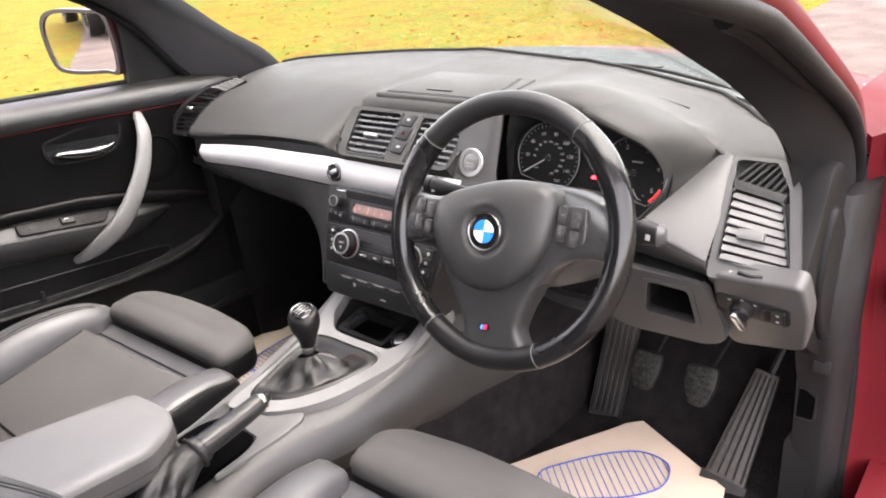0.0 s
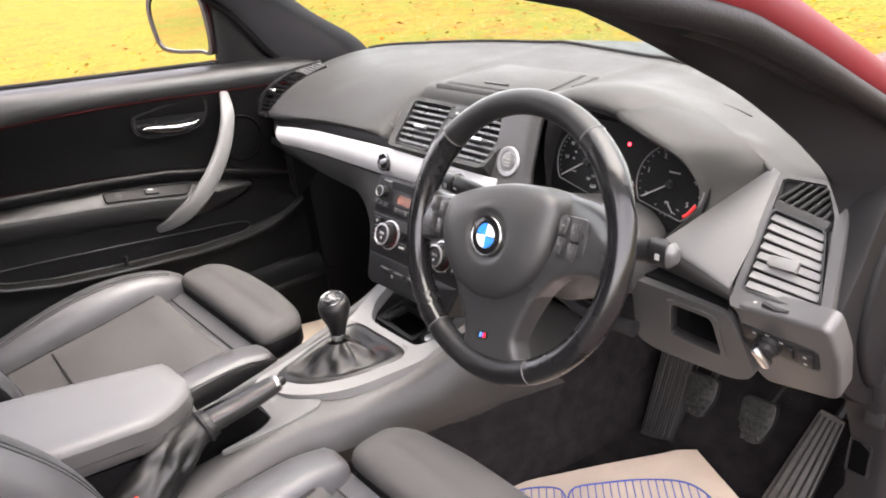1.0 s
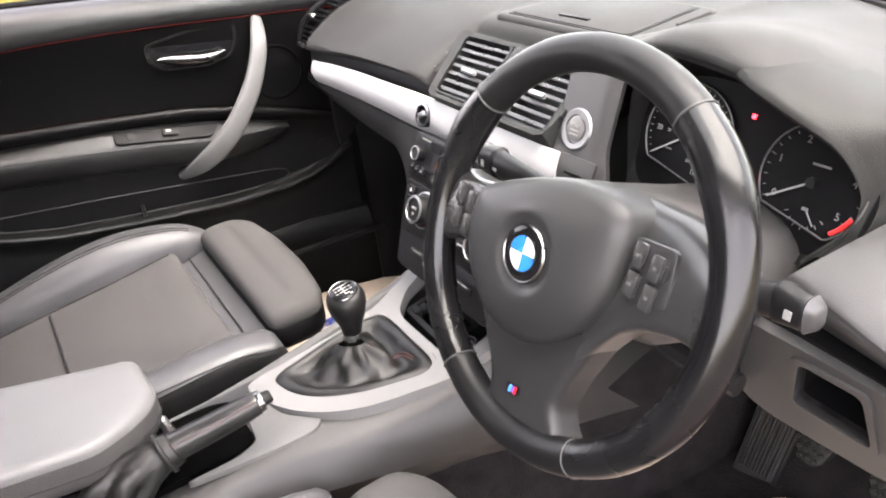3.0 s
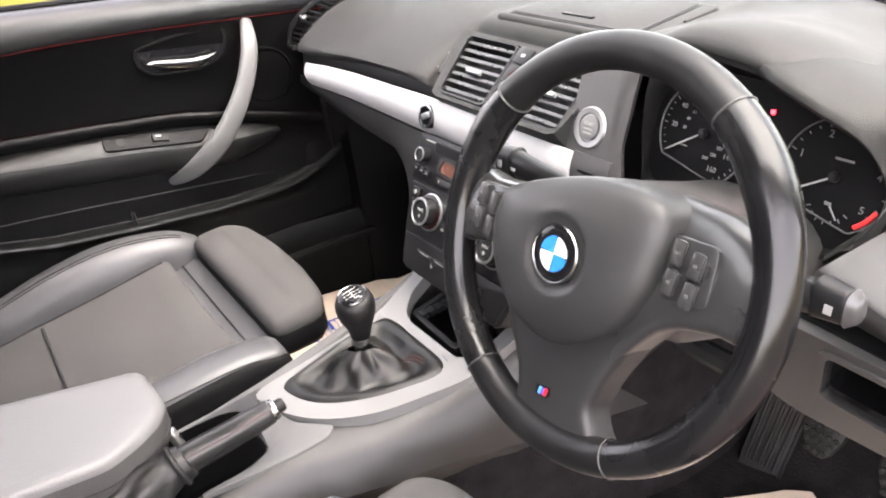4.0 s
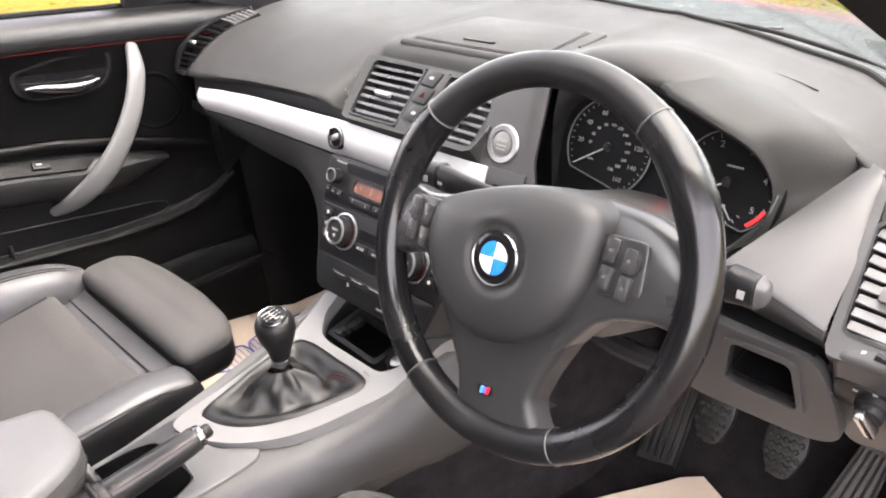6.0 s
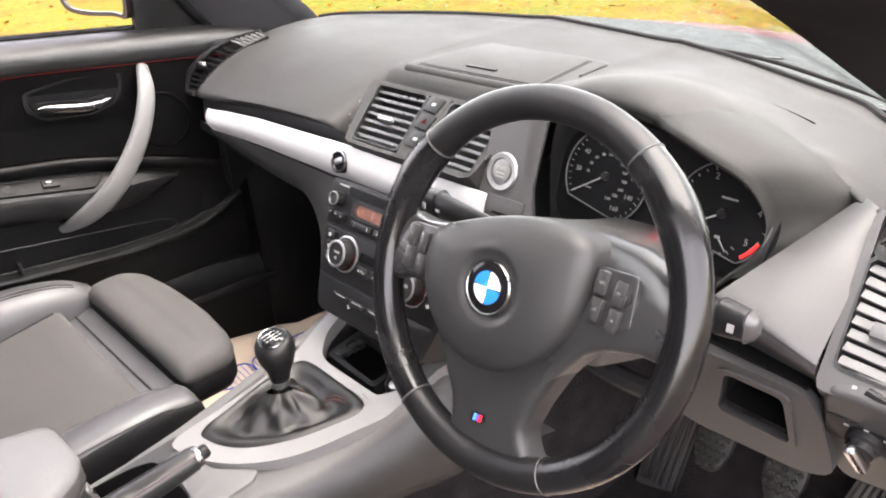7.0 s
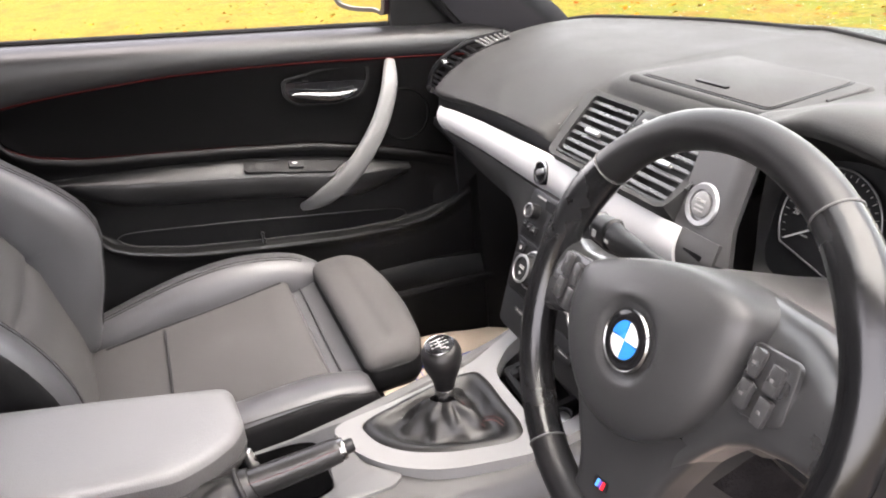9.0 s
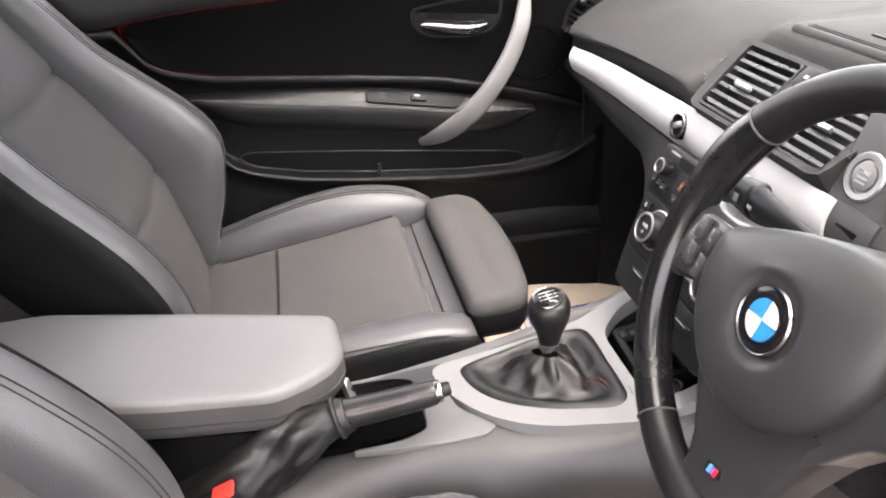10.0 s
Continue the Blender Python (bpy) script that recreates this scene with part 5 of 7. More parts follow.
M_DECK = material("light_grey_deck", (0.058, 0.058, 0.058), 0.5, 0, 0.15, 0.0012, 0.08, 0.1, 0.06, True)
part("side_panel", loft(sec), M_SIDE, console, smooth=50)

OUT = [(-.066, -.138), (-.04, -.146), (.018, -.122), (.062, -.083), (.09, -.038), (.108, .018), (.121, .07), (.13, .15), (.132, .2), (-.115, .2), (-.11, .16), (-.102, .11), (-.092, .06), (-.08, .0), (-.073, -.07)]
GAIT = [(-.053, -.107), (-.03, -.111), (.005, -.098), (.035, -.072), (.062, -.03), (.078, .012), (.087, .043), (.083, .06), (.064, .069), (.005, .070), (-.052, .070), (-.074, .058), (-.075, 0), (-.064, -.058)]
TRAY = [(-.052, .088), (-.078, .118), (-.088, .172), (-.08, .19), (.095, .19), (.106, .16), (.104, .105), (.085, .083), (.03, .083), (-.03, .083)]


def deck_sheet(name, outline, holes, lift, mat, label=""):
    """The surround, skinned between its outline and its two openings."""
    bm = bmesh.new()
    loops = []
    for o in [outline] + holes:
        vs = [bm.verts.new((x, y, 0)) for x, y in o]
        loops.append([bm.edges.new((vs[i], vs[(i + 1) % len(vs)])) for i in range(len(vs))])
    bmesh.ops.triangle_fill(bm, use_beauty=True, use_dissolve=False, edges=[e for l in loops for e in l], normal=(0, 0, 1))
    ext = bmesh.ops.extrude_face_region(bm, geom=list(bm.faces))
    up = [v for v in ext["geom"] if isinstance(v, bmesh.types.BMVert)]
    for v in bm.verts:
        v.co.z = deck(v.co.y) - 0.02
    for v in up:
        v.co.z = deck(v.co.y) + lift
    return part(name, bm, mat, console, label, 35)


deck_sheet("surround", resample(smooth_outline(OUT, 90), 110), [resample(smooth_outline(GAIT, 60), 60), resample(soft(TRAY, .01), 60)], 0.004, M_SURROUND, "satin silver gear lever surround")
part("surround_joint", tube([(.062, .0745, deck(.0745) + .0042), (.09, .07, deck(.07) + .0042), (.117, .068, deck(.068) + .0042)], .0006, 6, 6), M_LOWER, console)

# tray with a lidded bin, cigar socket
part("tray_floor", span((-.093, .08, .488), (.108, .198, .496)), M_DARK, console)
part("bin_frame", ring_plate(resample(rounded(.118, .068, .006), 48), resample(rounded(.1, .052, .004), 48), .02, pose(.0, .132, .53, 12, 0, -3)), M_BUTTON, console)
for i in range(4):
    part("bin_rib", box((.014, .011, .01), pose(-.04, .112 + .0125 * i, .525, 12, 0, -3), .0015), M_BUTTON, console)
sock = part("socket", lathe([(.016, -.02), (.016, .004), (.0145, .006), (.0125, .005), (.0115, -.002), (.001, -.002)], pose(.083, .117, .53, 12, 0, 0), 26), M_BUTTON, console)
part("plug", lathe([(.0105, -.004), (.0105, .002), (.008, .0035), (.001, .003)], pose(.083, .117, .53, 12, 0, 0), 22), M_METAL, sock)
part("tray_lip", tube([(-.09, .188, .572), (0, .186, .574), (.11, .188, .572)], .004, 8, 10), M_LOWER, console)

# rails beside the handbrake, rear deck
part("rail", loft([[V(o - .094, y, z - .05), V(o - .097, y, z), V(o - .090, y, z + .006), V(o - .070 + .3 * o, y, z + .006), V(o - .064 + .4 * o, y, z), V(o - .064 + .4 * o, y, z - .05)] for y, z, o in ((-.66, .475, 0), (-.3, .478, 0), (-.2, .485, 0), (-.12, .496, -.002), (-.05, .503, -.012), (.02, .512, -.021), (.12, .535, -.026), (.17, .556, -.026))]), M_DECK, console, "grey rail beside the handbrake")
DECK2 = [(-.05, -.145), (.02, -.128), (.06, -.09), (.073, -.105), (.075, -.15), (.071, -.21), (.064, -.262), (.06, -.262), (.058, -.2), (.046, -.172), (.0, -.168), (-.04, -.172)]
part("rear_deck", plate(soft(DECK2, .008), .008, Matrix.Translation((0, 0, .505)), .003), M_DECK, console, "light grey deck beside the handbrake")
# flat black sheet on the deck, painted as the handbrake well's shade
part("handbrake_shade", plate(soft([(-.064, -.36), (.05, -.36), (.05, -.2), (.04, -.172), (-.052, -.174), (-.062, -.2)], .01), .01, Matrix.Translation((0, 0, .5035))), M_HOLESHADE, console)
part("side_pocket", loft([[V(.088, y, z), V(.10, y, z + .006), V(.135, y, z - .004), V(.14, y, z - .04), V(.088, y, z - .05)] for y, z in ((-.5, .44), (-.3, .447), (-.16, .452), (-.12, .445))]), M_SIDE, console)

# ---- gear lever ----
gear = thing("gear_lever", "black leather gear knob with chrome collar and loose stitched gaiter", "gear lever")
GK = pose(-.017, -.003, .541, -3, 6, 0)
rows = []
for z, rx, ry, dy in ((.012, .0112, .012, 0), (.02, .013, .0138, 0), (.034, .0165, .0172, -.001), (.05, .0228, .0232, -.003), (.064, .0265, .0262, -.004), (.074, .0262, .0258, -.005), (.081, .0235, .023, -.006), (.0845, .018, .0178, -.007), (.085, .001, .001, -.008)):
    rows.append([GK @ V(rx * math.cos(a), dy + ry * math.sin(a), z + .22 * ry * math.sin(a) * (z / .085) ** 3) for a in np.linspace(0, 2 * math.pi, 32, endpoint=False)])
knob = part("knob", loft(rows), M_RIM, gear)
KT = GK @ pose(0, -.0075, .0852, 12.5, 0, 0)
part("emblem", lathe([(.0188, -.0035), (.0188, .0006), (.0178, .0014), (.001, .0012)], KT, 36), M_GLOSS, knob, "glossy shift pattern disc")
part("emblem_ring", hoop([(.0186, 0), (.0198, .0008), (.0190, .002), (.0178, .0012)], KT, 36), M_DARKCHROME, knob)
part("shift_pattern", joined(*[bar(w, h, at(KT, x, y, .0018)) for x, y, w, h in ((0, 0, .019, .0013), (-.009, .0, .0013, .012), (-.003, .0, .0013, .012), (.003, 0, .0013, .012), (.009, .003, .0013, .006))]), M_MARK, knob)
for t, x, y in (("1", -.009, .0085), ("3", -.003, .0095), ("5", .003, .0095), ("2", -.009, -.0085), ("4", -.003, -.0095), ("6", .003, -.0095), ("R", .0125, .0065)):
    part("number", letters(t, .0052, at(KT, x, y, .0016)), M_MARK, knob)
part("collar", lathe([(.0125, -.012), (.013, -.002), (.013, .010), (.0125, .016), (.0105, .017)], GK, 28), M_CHROME, gear)


def gaiter_ring(s, z, wob, cx, cy):
    out = []
    for i, (x, y) in enumerate(resample(smooth_outline(GAIT, 60), 64)):
        a = 2 * math.pi * i / 64
        k = 1 + wob * (1.6 * abs(math.sin(3.5 * a + 5 * s)) - 1 + .7 * math.sin(8 * a - 5 * s))
        px, py = cx + (x - cx) * s * k, cy + (y - cy) * s * k
        out.append(V(px, py, max(z, 0) + (deck(py) if z < .001 else 0)))
    return out


base = deck(-.01)
prof = ((1.0, base + .002, 0), (.95, base + .0065, .0), (.86, base + .006, .0), (.78, base + .001, .01), (.70, base - .006, .03), (.62, base - .008, .06), (.54, base - .004, .10), (.47, base + .003, .15), (.41, base + .010, .19), (.35, base + .016, .20), (.29, base + .021, .16), (.23, base + .025, .09), (.165, base + .028, .0))
rows = []
for s, z, wob in prof:
    ring = gaiter_ring(s, z, wob, -.014, -.006)
    rows.append([V(p.x, p.y, p.z + (deck(p.y) - base) * s) for p in ring])
part("gaiter", loft(rows, True, False), M_GAITER, gear, "loose black leather gaiter", smooth=70)
M_REDSTITCH = material("dull_red_stitching", (0.035, 0.006, 0.005), 0.7)
for dx, dy in ((.03, .045), (.036, .041)):
    stitch([(.004 + .1 * dx, .012, base + .028), (.012 + .3 * dx, .022, base + .01), (.02 + .5 * dx, .03, base + .002)], gear, M_REDSTITCH, .0008)
    stitch([(dx, dy - .012, deck(dy) + .006), (dx + .012, dy - .002, deck(dy) + .012), (dx + .024, dy + .005, deck(dy) + .009)], gear, M_REDSTITCH, .0008)

# ---- handbrake ----
hb = thing("handbrake", "black leather handbrake lever with loose gaiter, lowered", "handbrake")
M_GRIP = material("polished_grip_leather", (0.009, 0.0088, 0.0088), 0.34, 0, 0.12, 0.002, 0.2, 0.05, 0.08, True, spec=0.5)
part("grip", sausage([(.052, -.268, .553), (.052, -.23, .556), (.055, -.19, .562), (.057, -.162, .567)], [(.0155, .0165), (.0155, .016), (.0145, .015), (.0135, .0135)], 20, 16), M_GRIP, hb)
part("button", lathe([(.0085, 0), (.0085, .009), (.007, .012), (.001, .0125)], look((.0575, -.156, .568), (.058, -.2, .562)) @ Matrix.Translation((0, 0, 0)), 20), M_BUTTON, hb)
part("end_ring", hoop([(.0125, -.004), (.0135, .0), (.0125, .004), (.0095, .005)], look((.0573, -.159, .5675), (.058, -.2, .562)), 24), M_DARKCHROME, hb)
stitch([(.066, -.27, .566), (.067, -.22, .569), (.069, -.165, .578)], hb, M_REDSTITCH, .0006)
line = spline([(y, z, 0) for y, z in ((-.262, .553), (-.272, .551), (-.282, .549), (-.30, .541), (-.325, .53), (-.35, .513), (-.38, .495), (-.42, .478), (-.46, .465))], 34)
size = spline([(a, b, 0) for a, b in ((.019, .020), (.0205, .022), (.020, .0215), (.024, .027), (.029, .032), (.034, .037), (.041, .040), (.048, .038), (.052, .034))], 34)
rows = []
for i in range(34):
    f = max(0, min(1, (i - 7) / 8))
    ring = []
    for a in np.linspace(0, 2 * math.pi, 56, endpoint=False):
        fold = abs(math.sin(2.5 * a + .22 * i)) ** .6 - .6 + .7 * noise.noise(V(math.cos(a) * 2.6, math.sin(a) * 2.6, i * .24))
        k = 1 + .26 * f * fold
        ring.append(V(.052 + size[i].x * math.cos(a) * k, line[i].x - .3 * size[i].y * math.sin(a), line[i].y + size[i].y * math.sin(a) * k))
    rows.append(ring)
part("gaiter", loft(rows), M_GAITER, hb, "crumpled black leather gaiter", smooth=80)
part("strap", tube([V(.052 + .0215 * math.cos(a), -.2745 - .006 * math.sin(a), .551 + .0225 * math.sin(a)) for a in np.linspace(0, 2 * math.pi, 24, endpoint=False)], .0035, 8, closed=True), M_LEATHER, hb)
for dx in (0, .005):
    stitch([(.0735 + dx * .3, -.29, .548 + dx), (.078, -.33, .536 + dx), (.086, -.38, .508 + dx), (.094, -.44, .478 + dx)], hb, M_THREAD, .0007)

# ---- centre armrest ----
arm = thing("armrest", "grey leather centre armrest between the seats", "armrest")


def arm_z(y):
    return .586 + (-.26 - y) * .19


AR = resample(soft([(-.104, -.262), (-.025, -.257), (.008, -.273), (.036, -.302), (.060, -.338), (.071, -.45), (.072, -.66), (-.08, -.66), (-.104, -.60), (-.107, -.42)], .013, 6), 100)
cx, cy = -.012, -.45
rows = []
for s, d in ((.92, -.05), (.985, -.045), (1.0, -.034), (1.0, -.009), (.994, -.003), (.975, .0015), (.93, .004), (.8, .0055), (.5, .006), (.02, .006)):
    rows.append([V(cx + (x - cx) * s, cy + (y - cy) * s, arm_z(cy + (y - cy) * s) + d) for x, y in AR])
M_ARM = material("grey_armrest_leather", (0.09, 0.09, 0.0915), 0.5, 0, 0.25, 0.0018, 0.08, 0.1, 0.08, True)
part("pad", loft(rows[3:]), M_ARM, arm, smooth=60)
# same leather as the pad; its darker colour stands in for shade
part("pad_side", loft(rows[:4]), material("shaded_armrest_leather", (0.042, 0.041, 0.041), 0.55, 0, 0.25, 0.0018, 0.1, 0.1, 0.08, True, spec=0.3), arm, "leather side of the pad with shade in its colour", smooth=60)
stitch([V(x * 1.004, cy + (y - cy) * 1.003, arm_z(y) - .030) for x, y in AR[8:36]], arm, M_THREAD, .0009, 40)
part("box", loft([[V(cx + (x - cx) * s, cy + (y - cy) * s - .012, z + (arm_z(y) - .586) * (z > .5)) for x, y in AR] for s, z in ((.86, .44), (.9, .535))]), M_DARK, arm)
part("latch", sausage([(.038, -.318, .528), (.045, -.328, .508)], [(.004, .004), (.004, .004)], 6, 10), M_METAL, arm)
part("hinge_arm", sausage([(-.04, -.262, .53), (-.035, -.255, .5), (-.03, -.25, .475)], [(.006, .006), (.007, .006), (.007, .007)], 8, 10), M_METAL, arm)

# ---- sports seats ----
def seat_cloth(name, colour):
    """Ribbed woven cloth."""
    m = material(name, colour, 0.85, 0, 0.0, 0.002, 0.12, 0.06, 0.05)
    n, l = m.node_tree.nodes, m.node_tree.links
    where = n.new("ShaderNodeTexCoord")
    w = n.new("ShaderNodeTexWave")
    w.inputs["Scale"].default_value, w.bands_direction = 210, "DIAGONAL"
    w.inputs["Distortion"].default_value = 1.0
    l.new(where.outputs["Object"], w.inputs["Vector"])
    b = n.new("ShaderNodeBump")
    b.inputs["Strength"].default_value, b.inputs["Distance"].default_value = 0.28, 0.0008
    l.new(w.outputs["Fac"], b.inputs["Height"])
    l.new(b.outputs[0], n["Principled BSDF"].inputs["Normal"])
    return m


M_WEAVE = seat_cloth("charcoal_woven_cloth", (0.033, 0.0322, 0.0315))
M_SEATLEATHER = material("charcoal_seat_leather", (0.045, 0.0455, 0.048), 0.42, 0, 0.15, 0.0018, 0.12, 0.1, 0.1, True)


def car_seat(name, label, cx, dy, driver=False, back=0.0):
    s = thing(name, label, "car seat", group="front seats")
    def P(x, y, z):
        return V(cx + x, y + dy, z)
    # cushion: leather base, cloth insert with a dividing seam
    rows = []
    for y, z in ((-.55, .40), (-.45, .418), (-.36, .432), (-.25, .447), (-.16, .462), (-.122, .468), (-.112, .462), (-.108, .43)):
        rows.append([P(-.2, y, .3)] + [P(x, y, z - .010 * math.cos(x / .17 * 1.4) ** 2 + .01) for x in np.linspace(-.2, .2, 15)] + [P(.2, y, .3)])
    ins = part("cushion_insert", loft(rows), M_WEAVE, s, "ribbed charcoal cloth insert", smooth=50)
    stitch([P(x, -.352, .437 - .010 * math.cos(x / .17 * 1.4) ** 2 + .009) for x in np.linspace(-.165, .165, 9)], s, M_THREAD, .0022)
    part("front_gap", loft([[P(-.2, y, .3)] + [P(x, y, z) for x in np.linspace(-.2, .2, 9)] + [P(.2, y, .3)] for y, z in ((-.112, .455), (-.105, .448), (-.075, .455), (-.06, .46))]), M_SEATLEATHER, s)
    stitch([P(x, -.09, .4535) for x in np.linspace(-.19, .19, 6)], s, M_THREAD, .0018)
    # thigh support: cloth pad over a leather skirt
    plan = resample(soft([(-.2, -.060), (.2, -.060), (.2, .026), (.16, .046), (.06, .057), (-.06, .056), (-.16, .044), (-.2, .016)], .022, 6), 72)
    def layer(d, z):
        kx, ky = (.2 - d) / .2, (.053 - d) / .053
        return [P(x * kx, -.006 + (y + .006) * ky, z + .025 * y + .003 * math.cos(x * 8)) for x, y in plan]
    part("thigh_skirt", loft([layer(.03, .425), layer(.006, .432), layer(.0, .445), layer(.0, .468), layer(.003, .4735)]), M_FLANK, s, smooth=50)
    part("thigh_support", loft([layer(.004, .4725), layer(.0005, .4765), layer(-.0005, .484), layer(.002, .494), layer(.007, .5015), layer(.015, .506), layer(.026, .5085), layer(.038, .5095), layer(.05, .51)]), M_WEAVE, s, "extending cloth thigh support", smooth=70)
    part("seam", tube([layer(.0012, .4745)[i] for i in range(72)], .0012, 6, closed=True), M_THREAD, s)
    # bolsters of the cushion
    for k in (-1, 1):
        # the bolster by the tunnel is low and boxy, the one by the door tall and round
        low = (k < 0) == driver
        if low:
            part("cushion_bolster", sausage([P(k * .222, -.50, .40), P(k * .222, -.36, .425), P(k * .222, -.24, .436), P(k * .221, -.14, .442), P(k * .22, -.075, .436)],
                                              [(.036, .05), (.038, .054), (.038, .056), (.037, .056), (.034, .05)], 26, 24, 4.5), M_SEATLEATHER, s, smooth=70)
            # darker copy of the roll: the shade on the cushion's side as colour
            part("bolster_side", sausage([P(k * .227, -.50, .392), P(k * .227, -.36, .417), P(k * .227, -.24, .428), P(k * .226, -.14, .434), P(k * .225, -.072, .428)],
                                          [(.036, .05), (.038, .054), (.038, .056), (.037, .056), (.034, .05)], 26, 24, 5.5), M_FLANK, s, "leather side of the cushion with shade in its colour", smooth=70)
            stitch([P(k * .252, -.46, .458), P(k * .256, -.3, .485), P(k * .255, -.15, .491), P(k * .249, -.085, .48)], s, M_THREAD, .0012)
        else:
            roll = [P(k * .232, -.52, .40), P(k * .232, -.42, .425), P(k * .233, -.30, .452), P(k * .232, -.2, .463), P(k * .23, -.11, .455), P(k * .224, -.06, .44)]
            sizes = [(.034, .05), (.046, .056), (.05, .062), (.05, .064), (.045, .06), (.034, .05)]
            part("cushion_bolster", sausage(roll, sizes, 26, 20, 2.4), M_SEATLEATHER, s, smooth=70)
            for d in (78, 70):
                stitch(roll_line(roll, sizes, 26, 2.4, (0, 0, 1), 90 + k * (90 - d), .1, .9), s, M_THREAD, .001)
        stitch([P(k * .183, y, z + .0105) for y, z in ((-.46, .416), (-.36, .432), (-.25, .447), (-.16, .462), (-.125, .4675))], s, M_THREAD, .0024)
    part("seat_base", loft([[P(-.23, y, .22), P(-.26, y, .38), P(.26, y, .38), P(.23, y, .22)] for y in (-.56, -.3, -.06)]), M_LOWER, s)
    # backrest: puffed insert in three panels between two raised bolsters
    lean = ((.40, -.475), (.476, -.485), (.63, -.522), (.82, -.636), (.95, -.712), (1.05, -.775), (1.08, -.81))
    rows = []
    for z in sorted(set(list(np.linspace(.40, 1.07, 40)) + [.622, .63, .638, .812, .82, .828])):
        y = lerp(lean, z) + back - .010 * max(math.exp(-((z - .63) / .01) ** 2), math.exp(-((z - .82) / .01) ** 2))
        w = .19 - .25 * max(0, z - .9)
        rows.append([P(-w, y - .12, z)] + [P(x * w / .2, y + .014 * math.cos(x * 7) ** 2 - .008, z) for x in np.linspace(-.2, .2, 13)] + [P(w, y - .12, z)])
    part("back_insert", loft(rows), M_WEAVE, s, "ribbed charcoal cloth back insert", smooth=70)
    edge_in = ((.43, -.462), (.50, -.450), (.573, -.448), (.635, -.468), (.70, -.503), (.777, -.571), (.837, -.617), (.93, -.685), (1.03, -.75))
    edge_out = ((.43, -.462), (.482, -.452), (.582, -.421), (.675, -.42), (.743, -.469), (.832, -.576), (.933, -.651), (1.03, -.725))
    for k in (-1, 1):
        edge = edge_in if (k > 0) != driver else edge_out
        pts = [V(0, lerp(edge, z) + back + dy, z) for z in np.linspace(.43, 1.03, 11)]
        path, sizes = [], []
        for i, p in enumerate(pts):
            t = (pts[min(i + 1, 10)] - pts[max(i - 1, 0)]).normalized()
            nrm = V(0, t.z, -t.y)
            f = i / 10
            hw, hd = .046 - .012 * max(0, f - .5), .07 - .025 * max(0, f - .5) * 2
            c = V(cx + k * (.222 - .05 * max(0, f - .6)), p.y, p.z) - nrm * hd
            path.append(c)
            sizes.append((hw, hd))
        part("back_bolster", sausage(path, sizes, 34, 28, 3.2, (0, 1, 0)), M_SEATLEATHER, s, smooth=70)
        # a near-black roll stands in for the shade on the outer side
        flank = [c + V(k * .027, -.006, -.004) for c in path]
        part("back_flank", sausage(flank, [(.0235, b - .003) for a, b in sizes], 30, 28, 5.0, (0, 1, 0)), M_FLANK, s, "leather side of the backrest with shade in its colour", smooth=70)
        for d in (95, 104):
            stitch(roll_line(path, sizes, 34, 3.2, (0, 1, 0), d if k < 0 else 180 - d), s, M_THREAD, .0009, 40)
    part("back_shell", sausage([P(0, -.60 + back, .40), P(0, -.67 + back, .7), P(0, -.84 + back, 1.02)], [(.235, .06), (.24, .07), (.2, .05)], 12, 20, 4, (0, 1, 0)), M_SEATLEATHER, s)
    head = part("head_restraint", sausage([P(-.11, -.90 + back, 1.17), P(0, -.895 + back, 1.18), P(.11, -.90 + back, 1.17)], [(.04, .075), (.045, .08), (.04, .075)], 12, 16, 3), M_SEATLEATHER, s)
    for k in (-1, 1):
        part("post", tube([P(k * .06, -.83 + back, 1.0), P(k * .06, -.89 + back, 1.14)], .007, 10), M_METAL, head)
    return s


car_seat("passenger_seat", "black leather and cloth sports seat beside the closed door", -.412, 0.0)
car_seat("driver_seat", "black leather and cloth sports seat behind the steering wheel", .385, -.07, True, .088)
buckle = thing("seat_belt_buckle", "black seat belt buckle with a red button", "belt buckle")
part("housing", box((.026, .05, .055), pose(.108, -.412, .495, 20, 0, 0), .006), M_BUTTON, buckle)
part("release_button", box((.02, .024, .006), pose(.108, -.404, .5255, 20, 0, 0), .002), material("red_button_plastic", (0.6, 0.03, 0.02), 0.4), buckle, "red release button")

# ---- passenger door ----
door = thing("passenger_door", "closed black car door with silver pull handle and red piping", "car door")
XD = -.715
RED_T = [(-.561, .850), (-.55, .864), (-.442, .875), (-.24, .881), (-.029, .872), (.151, .857), (.317, .842), (.40, .83)]
RED_B = [(-.561, .850), (-.545, .808), (-.50, .778), (-.42, .759), (-.321, .749), (-.163, .733), (.004, .712), (.12, .685), (.291, .633), (.40, .59)]


def zline(table, y):
    return lerp(tuple((a, b) for a, b in table), y)


def sill_z(y):
    return .907 - .078 * (y - .22)


M_ROLL = material("black_door_top", (0.0068, 0.0068, 0.0072), 0.42, 0, 0.25, 0.0014, 0.12, 0.2, 0.06, True)
# upper roll with window sill
rows = []
for y in np.linspace(-.76, .46, 30):
    zt = sill_z(y)
    zr = max(zline(RED_T, y), zline(((-.8, .86), (-.6, .855), (-.56, .862)), y) if y < -.56 else 0)
    rows.append([V(-.775, y, zt - .05), V(-.77, y, zt - .004), V(-.76, y, zt), V(-.735, y, zt - .002), V(-.717, y, zt - .010), V(-.709, y, zt - .022), V(-.7065, y, zr * .5 + zt * .5 - .004), V(-.708, y, zr * .75 + zt * .25), V(-.711, y, zr + .004), V(-.715, y, zr)])
